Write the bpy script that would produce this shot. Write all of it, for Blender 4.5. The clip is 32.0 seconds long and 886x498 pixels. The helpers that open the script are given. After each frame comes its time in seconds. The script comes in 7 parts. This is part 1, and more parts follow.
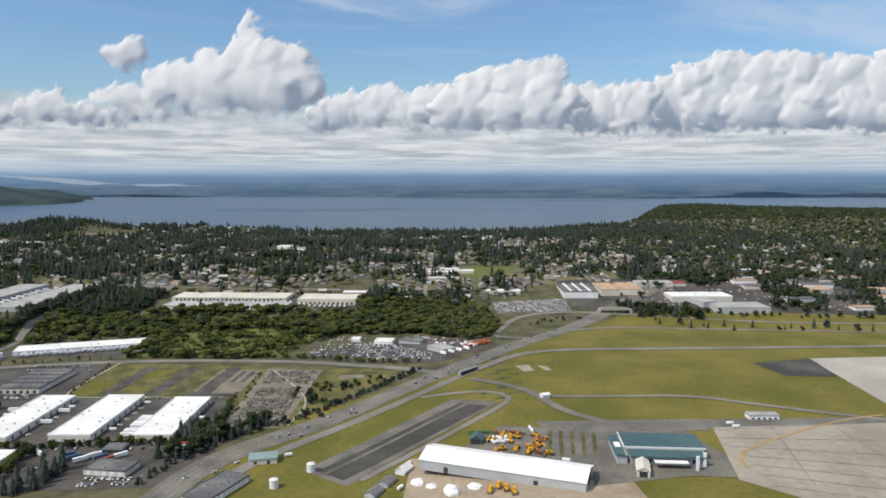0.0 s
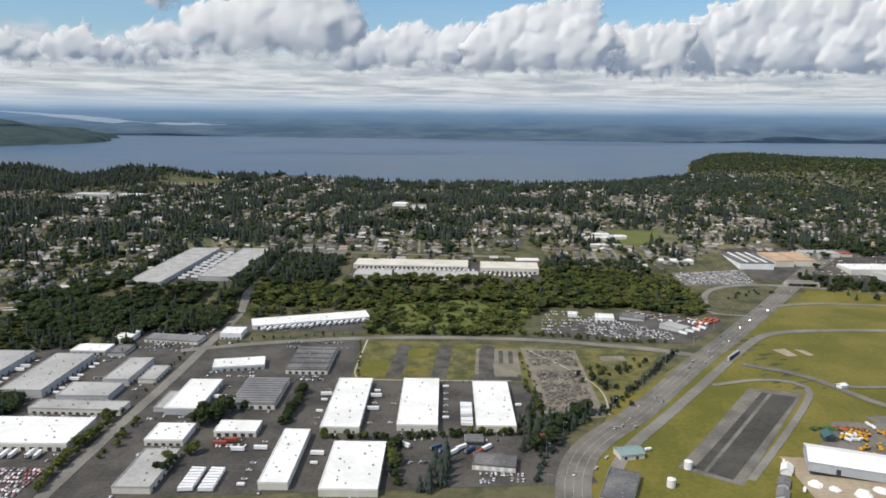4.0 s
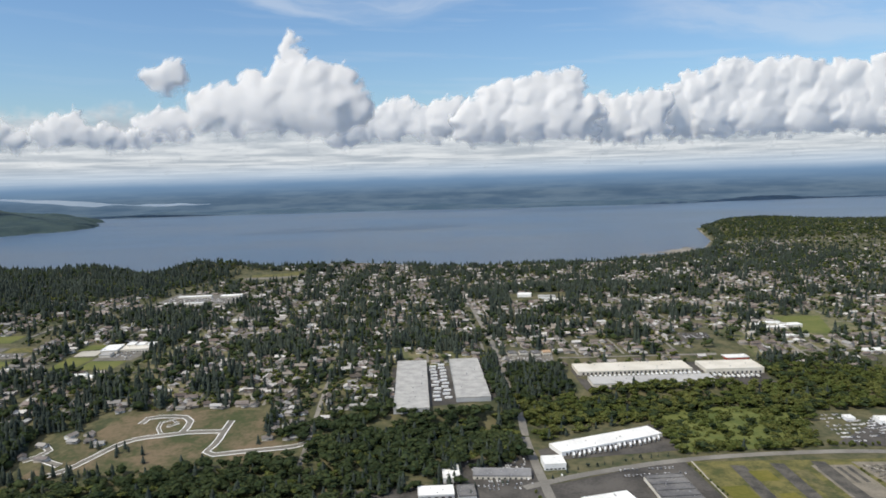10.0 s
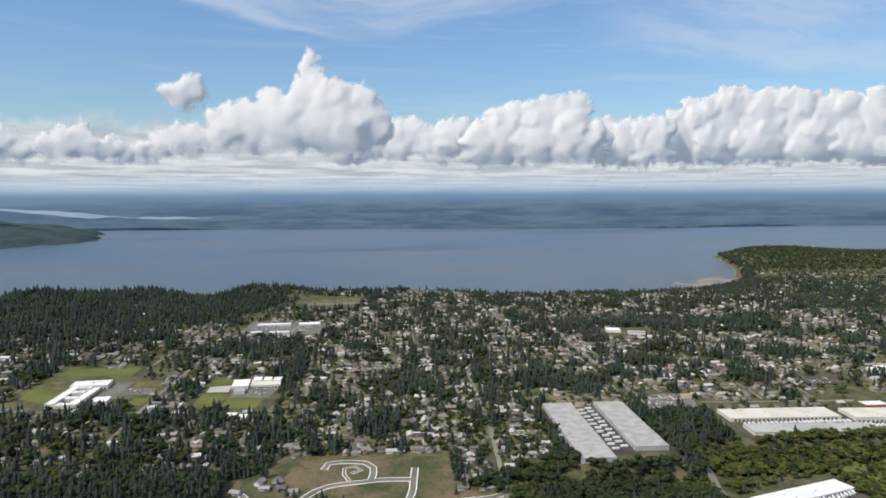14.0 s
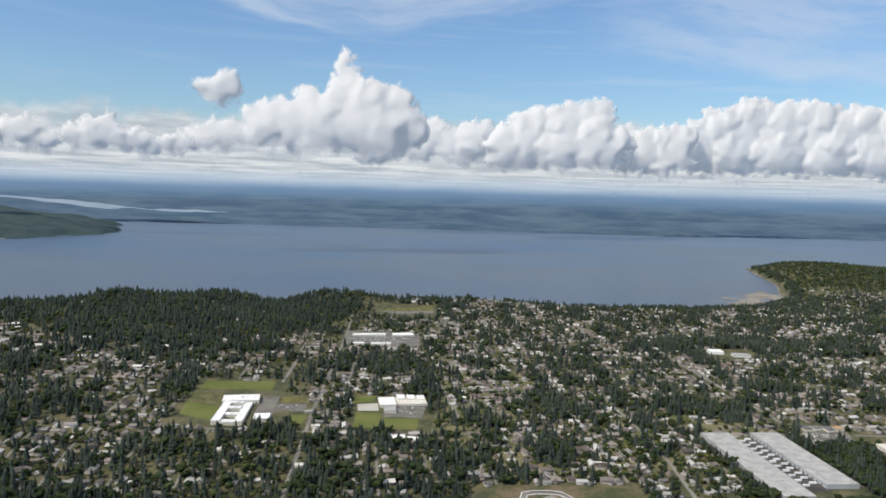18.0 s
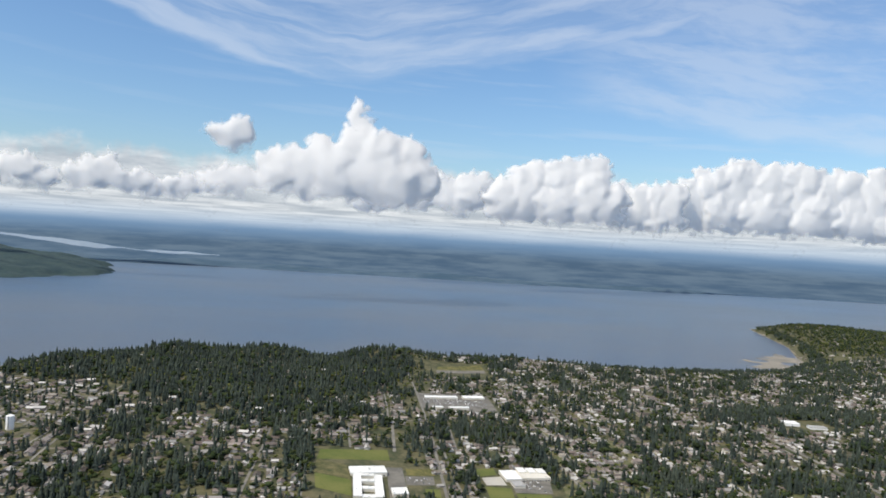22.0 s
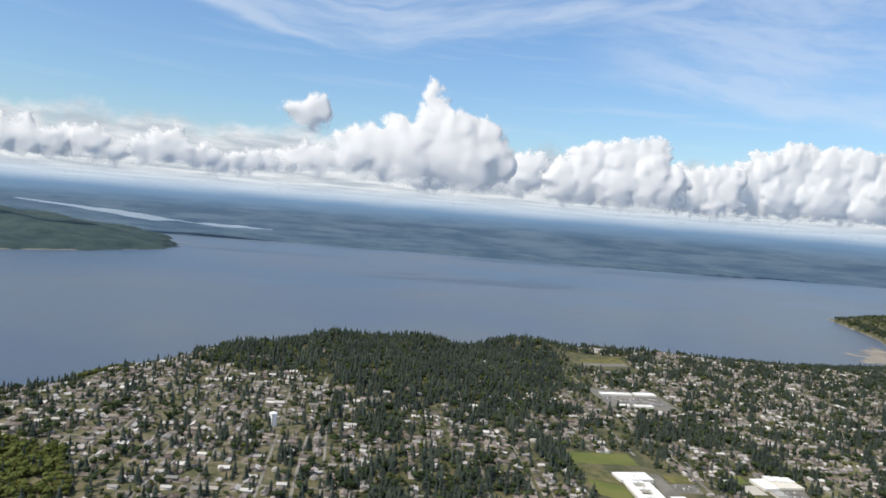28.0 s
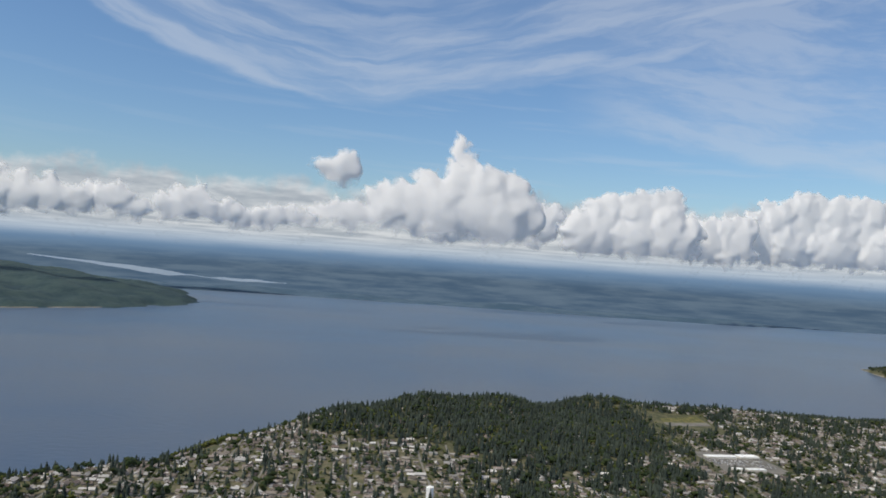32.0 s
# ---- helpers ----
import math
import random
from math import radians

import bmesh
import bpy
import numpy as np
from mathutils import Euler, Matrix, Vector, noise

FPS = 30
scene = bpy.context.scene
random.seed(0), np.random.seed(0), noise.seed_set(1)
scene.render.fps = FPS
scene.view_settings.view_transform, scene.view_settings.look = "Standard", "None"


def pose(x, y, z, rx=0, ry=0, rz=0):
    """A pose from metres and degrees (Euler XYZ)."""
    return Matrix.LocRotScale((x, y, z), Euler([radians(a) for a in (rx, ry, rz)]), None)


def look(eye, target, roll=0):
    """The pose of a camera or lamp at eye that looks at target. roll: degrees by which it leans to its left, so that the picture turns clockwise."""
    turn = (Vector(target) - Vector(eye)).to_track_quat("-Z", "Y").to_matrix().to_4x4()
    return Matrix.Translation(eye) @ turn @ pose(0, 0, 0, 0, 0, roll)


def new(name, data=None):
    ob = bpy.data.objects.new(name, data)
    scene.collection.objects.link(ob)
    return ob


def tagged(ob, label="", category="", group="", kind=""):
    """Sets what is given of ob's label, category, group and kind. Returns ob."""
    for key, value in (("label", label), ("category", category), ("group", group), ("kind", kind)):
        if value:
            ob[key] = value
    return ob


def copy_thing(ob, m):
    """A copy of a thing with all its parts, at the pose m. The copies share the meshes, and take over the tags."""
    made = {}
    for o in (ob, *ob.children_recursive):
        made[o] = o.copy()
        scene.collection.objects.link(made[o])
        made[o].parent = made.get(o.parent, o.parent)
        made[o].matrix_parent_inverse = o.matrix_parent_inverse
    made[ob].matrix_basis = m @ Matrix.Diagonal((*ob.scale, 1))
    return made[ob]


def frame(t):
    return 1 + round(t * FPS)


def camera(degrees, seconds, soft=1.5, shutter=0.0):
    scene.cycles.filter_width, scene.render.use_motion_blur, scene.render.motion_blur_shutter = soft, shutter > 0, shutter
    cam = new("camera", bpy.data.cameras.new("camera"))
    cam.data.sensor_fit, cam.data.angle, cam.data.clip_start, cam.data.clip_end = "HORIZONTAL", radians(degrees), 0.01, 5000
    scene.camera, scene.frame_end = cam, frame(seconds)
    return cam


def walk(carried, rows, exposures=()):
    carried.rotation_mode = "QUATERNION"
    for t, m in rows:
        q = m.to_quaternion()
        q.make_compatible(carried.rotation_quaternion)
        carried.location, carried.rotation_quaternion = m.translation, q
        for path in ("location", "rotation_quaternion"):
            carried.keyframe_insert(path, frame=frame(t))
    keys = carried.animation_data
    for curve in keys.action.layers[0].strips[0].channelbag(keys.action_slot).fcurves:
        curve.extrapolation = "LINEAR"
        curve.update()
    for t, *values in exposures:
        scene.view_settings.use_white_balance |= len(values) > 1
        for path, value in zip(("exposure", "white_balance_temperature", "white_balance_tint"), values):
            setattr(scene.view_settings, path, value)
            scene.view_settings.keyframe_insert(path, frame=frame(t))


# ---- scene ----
# The camera: a side window of an airliner climbing over the airfield's edge, coast to the fore.
# The plan is drawn at about 1 : 2, so that the whole sound, with its far shore, lies within the camera's reach.
cam = camera(63.6, 32.0, soft=1.72)
METRES, EYE, TILT, LEAN, TURN = 1200.0, 112.5, -5.9, 0.0, 0.0
ROWS = [
    (0.0, 0.0, 0.0, 0.0, -0.0, 0.0, 0.0),
    (0.5, -0.0154, -0.0009, 0.0027, 0.23, -0.54, 0.05),
    (1.0, -0.0306, -0.0014, 0.0052, 0.49, -1.31, 0.33),
    (1.5, -0.0459, -0.0017, 0.0077, 0.81, -1.95, 0.32),
    (2.0, -0.0614, -0.0023, 0.0105, 1.0, -2.39, 0.41),
    (2.5, -0.0767, -0.0028, 0.013, 0.83, -3.05, 0.24),
    (4.5, -0.1371, -0.0011, 0.0232, 0.46, -5.09, -0.95),
    (5.0, -0.1517, -0.0012, 0.0259, 1.86, -4.9, -0.51),
    (5.5, -0.1669, -0.0011, 0.0283, 1.89, -5.11, 0.26),
    (6.0, -0.1823, -0.0004, 0.031, 1.93, -4.83, 0.37),
    (6.5, -0.1972, 0.0003, 0.0338, 1.49, -4.3, 0.31),
    (7.0, -0.2121, 0.0004, 0.0366, 0.36, -3.92, 1.01),
    (7.5, -0.2273, 0.0002, 0.0392, -0.99, -3.6, 3.28),
    (8.0, -0.2424, 0.001, 0.0416, -1.71, -3.81, 3.14),
    (8.5, -0.2576, 0.0026, 0.0448, -2.24, -3.42, 3.02),
    (9.0, -0.2727, 0.0033, 0.0474, -2.55, -1.68, 2.35),
    (9.5, -0.2876, 0.0036, 0.0499, -2.96, -0.65, 1.95),
    (10.0, -0.3028, 0.0048, 0.0527, -3.14, 0.19, 1.91),
    (10.5, -0.3178, 0.0053, 0.0552, -3.5, 0.97, 1.77),
    (11.0, -0.333, 0.0064, 0.0579, -3.85, 1.21, 1.74),
    (11.5, -0.3482, 0.007, 0.0608, -4.13, 1.41, 1.57),
    (12.0, -0.3634, 0.008, 0.0637, -4.29, 1.48, 1.4),
    (12.5, -0.3786, 0.0088, 0.0665, -4.42, 1.47, 1.27),
    (13.0, -0.3939, 0.0098, 0.0692, -4.56, 1.49, 1.05),
    (13.5, -0.4092, 0.0106, 0.0715, -4.69, 1.47, 0.95),
    (14.0, -0.4242, 0.0122, 0.074, -4.82, 1.43, 0.73),
    (14.5, -0.4396, 0.0139, 0.0766, -4.96, 1.45, 0.51),
    (16.5, -0.5008, 0.019, 0.086, -5.19, 1.16, -0.41),
    (17.0, -0.5159, 0.0215, 0.0877, -5.13, 0.97, -0.61),
    (17.5, -0.5311, 0.0236, 0.0901, -5.2, 1.02, -0.94),
    (18.0, -0.5459, 0.0247, 0.092, -5.32, 1.27, -1.1),
    (18.5, -0.5613, 0.0263, 0.0942, -5.44, 1.53, -1.17),
    (19.0, -0.576, 0.0278, 0.0961, -5.64, 1.91, -1.37),
    (19.5, -0.5912, 0.0299, 0.098, -5.93, 2.38, -1.53),
    (20.0, -0.6067, 0.0311, 0.0998, -6.31, 2.82, -1.05),
    (20.5, -0.6217, 0.0327, 0.1018, -7.17, 3.72, -1.23),
    (21.0, -0.6371, 0.0333, 0.1033, -7.54, 4.23, -1.91),
    (21.5, -0.6522, 0.0345, 0.1053, -7.71, 4.65, -2.28),
    (22.0, -0.6677, 0.0357, 0.1073, -7.71, 5.03, -2.65),
    (22.5, -0.6833, 0.037, 0.1084, -7.57, 5.29, -2.91),
    (23.0, -0.6985, 0.0381, 0.1099, -7.5, 5.55, -3.17),
    (23.5, -0.7143, 0.0388, 0.1117, -7.35, 5.67, -3.28),
    (24.0, -0.7302, 0.0399, 0.1128, -7.23, 5.52, -3.65),
    (24.5, -0.7457, 0.0405, 0.1143, -7.07, 4.88, -3.95),
    (25.0, -0.7616, 0.042, 0.1153, -6.91, 3.96, -4.18),
    (25.5, -0.7773, 0.0438, 0.1165, -6.66, 3.04, -4.33),
    (27.5, -0.8405, 0.0519, 0.1213, -6.36, 2.57, -4.33),
    (28.0, -0.8563, 0.0537, 0.1223, -6.41, 2.86, -3.94),
    (28.5, -0.8724, 0.0552, 0.1235, -6.57, 3.27, -3.98),
    (29.0, -0.8884, 0.0569, 0.1245, -6.72, 3.67, -4.02),
    (29.5, -0.9046, 0.0593, 0.1258, -6.98, 4.34, -4.08),
    (30.0, -0.921, 0.0606, 0.1274, -7.21, 5.32, -4.09),
    (30.5, -0.9374, 0.0624, 0.128, -7.24, 5.94, -3.93),
    (31.0, -0.9535, 0.0636, 0.1289, -7.2, 6.45, -3.56),
    (31.5, -0.9698, 0.0641, 0.1303, -7.2, 6.82, -3.46),
    (32.0, -0.9860, 0.0635, 0.1307, -7.09, 6.82, -3.3),
]
walk(cam, [(t, pose(0, 0, EYE, TILT, LEAN, TURN) @ pose(METRES * x, METRES * y, METRES * z, 90 + pitch, roll, yaw)) for t, x, y, z, yaw, pitch, roll in ROWS],
     [(0.0, 0.0), (6.0, 0.03), (10.0, 0.06), (14.0, 0.06), (19.0, 0.06), (21.0, 0.16), (23.0, 0.12), (25.0, 0.06), (28.0, 0.22), (30.0, 0.04), (32.0, -0.16)])

# ---- light ----
SUN_AZ, SUN_EL = radians(-122), radians(50)      # from the sky's +y axis towards +x
sun_from = Vector((math.sin(SUN_AZ) * math.cos(SUN_EL), math.cos(SUN_AZ) * math.cos(SUN_EL), math.sin(SUN_EL)))
sun = new("sun", bpy.data.lights.new("sun", "SUN"))
sun.data.energy, sun.data.angle, sun.data.color = 3.55, radians(0.6), (1.0, 0.905, 0.74)
sun.matrix_world = look(sun_from * 900, (0, 0, 0))


class Nodes:
    """A node tree with short ways to add nodes."""

    def __init__(self, tree):
        self.tree = tree
        tree.nodes.clear()

    def add(self, kind, inputs=None, op="", data=""):
        n = self.tree.nodes.new(kind)
        if op:
            n.operation = op
        if data:
            n.data_type = data
        for k, v in (inputs or {}).items():
            self.put(n.inputs[k], v)
        return n

    def put(self, socket, v):
        if isinstance(v, bpy.types.NodeSocket):
            self.tree.links.new(v, socket)
        else:
            socket.default_value = v

    def math(self, op, a, b=0.0, clamp=False):
        n = self.add("ShaderNodeMath", {0: a, 1: b}, op)
        n.use_clamp = clamp
        return n.outputs[0]

    def span(self, v, a, b, c=0.0, d=1.0):
        n = self.add("ShaderNodeMapRange", {0: v, 1: a, 2: b, 3: c, 4: d})
        n.interpolation_type = "SMOOTHSTEP"
        return n.outputs[0]

    def mix(self, f, a, b):
        n = self.add("ShaderNodeMix", data="RGBA")
        self.put(n.inputs[0], f), self.put(n.inputs[6], a), self.put(n.inputs[7], b)
        return n.outputs[2]

    def noise(self, vec, scale, detail=4.0, rough=0.55):
        return self.add("ShaderNodeTexNoise", {"Vector": vec, "Scale": scale, "Detail": detail, "Roughness": rough}).outputs[0]

    def scaled(self, vec, s):
        return self.add("ShaderNodeVectorMath", {0: vec, 1: s}, "MULTIPLY").outputs[0]


world = bpy.data.worlds.new("world")
scene.world = world
world.use_nodes = True
w = Nodes(world.node_tree)
way = w.add("ShaderNodeTexCoord").outputs["Generated"]
xyz = w.add("ShaderNodeSeparateXYZ", {0: way})
up = xyz.outputs[2]
blue = w.add("ShaderNodeTexSky")
blue.sky_type, blue.sun_disc, blue.sun_elevation, blue.sun_rotation = "NISHITA", False, SUN_EL, SUN_AZ
blue.altitude, blue.air_density, blue.dust_density, blue.ozone_density = 200.0, 1.3, 0.6, 2.5
sky = blue.outputs[0]
sky = w.add("ShaderNodeVectorMath", {0: sky, 1: (0.755, 0.925, 1.14)}, "MULTIPLY").outputs[0]
# high thin cloud: a combed sheet with a curved lower edge, a second sheet beside it, and loose wisps
az = w.math("MULTIPLY", w.math("ARCTAN2", xyz.outputs[0], xyz.outputs[1]), 57.3)
el = w.math("MULTIPLY", w.math("ARCSINE", up), 57.3)
soft_warp = w.noise(w.add("ShaderNodeCombineXYZ", {0: w.math("MULTIPLY", az, 0.11), 1: w.math("MULTIPLY", el, 0.3), 2: 0.0}).outputs[0], 1.0, 4.0)
el_w = w.math("ADD", el, w.math("MULTIPLY", w.math("SUBTRACT", soft_warp, 0.5), 2.4))
off = w.math("SUBTRACT", az, 0.4)
bow = w.math("MULTIPLY", w.math("POWER", w.math("MINIMUM", off, 0.0), 2.0), 0.0098)
edge_1 = w.math("ADD", w.math("ADD", bow, w.math("MULTIPLY", w.math("MAXIMUM", off, 0.0), 0.2)), 11.7)
over_1 = w.math("SUBTRACT", el_w, edge_1)
combed = w.add("ShaderNodeCombineXYZ", {0: w.math("MULTIPLY", az, 0.07), 1: w.math("MULTIPLY", over_1, 0.62), 2: 0.0}).outputs[0]
wisp = w.noise(combed, 1.0, 8.0, 0.54)
sheet_1 = w.math("MULTIPLY", w.span(over_1, -0.2, 0.6), w.math("ADD", 0.22, w.math("MULTIPLY", w.span(wisp, 0.36, 0.64), 0.78)))
sheet_1 = w.math("MULTIPLY", sheet_1, w.span(over_1, 11.0, 3.0, 0.25, 1.0))
over_2 = w.math("SUBTRACT", el_w, w.math("SUBTRACT", 10.9, w.math("MULTIPLY", w.math("SUBTRACT", az, 16.0), 0.17)))
ruffle = w.noise(w.add("ShaderNodeCombineXYZ", {0: w.math("MULTIPLY", az, 0.12), 1: w.math("MULTIPLY", over_2, 0.5), 2: 3.0}).outputs[0], 1.0, 7.0, 0.6)
sheet_2 = w.math("MULTIPLY", w.math("MULTIPLY", w.span(over_2, -0.3, 0.7, 0.0, 0.8), w.span(az, 14.0, 23.0)), w.math("ADD", 0.25, w.math("MULTIPLY", w.span(ruffle, 0.35, 0.62), 0.75)))
long_wisp = w.noise(w.add("ShaderNodeCombineXYZ", {0: w.math("MULTIPLY", az, 0.07), 1: w.math("MULTIPLY", w.math("ADD", el, w.math("MULTIPLY", az, 0.05)), 0.9), 2: 7.0}).outputs[0], 1.0, 6.0, 0.55)
loose = w.math("MULTIPLY", w.span(long_wisp, 0.52, 0.68), w.math("MULTIPLY", w.span(el, 5.0, 7.0), w.span(az, -28.0, 30.0, 0.3, 1.0)))
thin = w.math("MAXIMUM", w.math("MAXIMUM", sheet_1, sheet_2), w.math("MULTIPLY", loose, 0.36))
sky = w.mix(w.math("MULTIPLY", thin, 0.48), sky, (5.9, 6.5, 7.4, 1))
# broken bright cloud overhead, as over the sound, added unseen to soften shadows
fill_cloud = w.span(w.noise(way, 3.2, 6.0, 0.6), 0.42, 0.6)
sky = w.mix(w.math("MULTIPLY", w.math("MULTIPLY", fill_cloud, w.span(el, 22.0, 34.0)), 0.85), sky, (9.6, 9.7, 9.8, 1))
# layers of far cloud over the horizon, drawn together by distance
deck = w.add("ShaderNodeCombineXYZ", {0: w.math("MULTIPLY", az, 0.17), 1: w.math("DIVIDE", 0.42, w.math("ADD", w.math("MAXIMUM", up, 0.0), 0.022)), 2: 0.0}).outputs[0]
bank = w.noise(deck, 1.0, 7.0, 0.6)
bank_tone = w.mix(w.span(bank, 0.34, 0.66), (3.9, 4.35, 4.9, 1), (6.9, 7.15, 7.4, 1))
top = w.math("ADD", 0.046, w.math("MULTIPLY", w.noise(w.scaled(way, (16.0, 16.0, 16.0)), 1.0, 7.0, 0.62), 0.085))
bank_on = w.span(w.math("SUBTRACT", top, up), -0.012, 0.016)
sky = w.mix(w.math("MULTIPLY", bank_on, 0.95), sky, bank_tone)
haze_low = w.span(up, 0.03, 0.004)
sky = w.mix(w.math("MULTIPLY", haze_low, 0.8), sky, (4.0, 5.0, 6.2, 1))
# the land beyond the far shore, its haze painted bluer towards the horizon
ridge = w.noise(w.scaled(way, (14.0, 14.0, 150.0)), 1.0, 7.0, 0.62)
hazy_land_tone = w.mix(w.span(ridge, 0.34, 0.66), (0.68, 1.16, 1.82, 1), (1.22, 1.78, 2.42, 1))
hazy_land_tone = w.mix(w.span(up, -0.026, 0.004), hazy_land_tone, (1.6, 2.65, 4.1, 1))
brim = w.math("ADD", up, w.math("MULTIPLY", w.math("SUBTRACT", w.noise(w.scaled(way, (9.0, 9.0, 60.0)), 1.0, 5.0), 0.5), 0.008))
sky = w.mix(w.span(brim, 0.011, -0.004), sky, hazy_land_tone)
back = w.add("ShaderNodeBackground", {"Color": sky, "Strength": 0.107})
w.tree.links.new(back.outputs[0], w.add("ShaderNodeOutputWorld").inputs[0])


# ---- materials ----
def mat(name, a, b, rough=0.8, big=0.05, fine=1.2, vary=0.0, by="island", bump=0.0, metal=0.0, spec=0.3, third=None, thin=0.0):
    """Two colours mixed by noise at two scales (metres), shifted piece by piece."""
    m = bpy.data.materials.new(name)
    m.use_nodes = True
    n = Nodes(m.node_tree)
    geo = n.add("ShaderNodeNewGeometry")
    at = geo.outputs["Position"]
    low, high = n.noise(at, big, 3.0), n.noise(at, fine, 4.0)
    f = n.math("ADD", n.math("MULTIPLY", low, 0.65), n.math("MULTIPLY", high, 0.35))
    col = n.mix(n.span(f, 0.36, 0.64), (*a, 1), (*b, 1))
    if vary or third:
        r = geo.outputs["Random Per Island"] if by == "island" else n.add("ShaderNodeObjectInfo").outputs["Random"]
        if third:
            col = n.mix(n.span(r, 0.45, 0.9), col, (*third, 1))
        r2 = n.math("FRACT", n.math("MULTIPLY", r, 17.3))
        hsv = n.add("ShaderNodeHueSaturation", {"Color": col, "Value": n.math("ADD", n.math("MULTIPLY", r2, 2 * vary), 1 - vary), "Hue": n.math("ADD", n.math("MULTIPLY", n.math("FRACT", n.math("MULTIPLY", r, 7.7)), 0.04 * (vary > 0.2)), 0.5 - 0.02 * (vary > 0.2))})
        col = hsv.outputs[0]
    p = n.add("ShaderNodeBsdfPrincipled", {"Base Color": col, "Roughness": rough, "Metallic": metal, "Specular IOR Level": spec})
    if bump:
        n.put(p.inputs["Normal"], n.add("ShaderNodeBump", {"Height": high, "Strength": bump, "Distance": 0.5}).outputs[0])
    if thin:                                             # light through leaves
        through_leaf = n.add("ShaderNodeBsdfTranslucent", {"Color": col})
        p = n.add("ShaderNodeMixShader", {0: thin, 1: p.outputs[0], 2: through_leaf.outputs[0]})
    n.tree.links.new(p.outputs[0], n.add("ShaderNodeOutputMaterial").inputs[0])
    return m


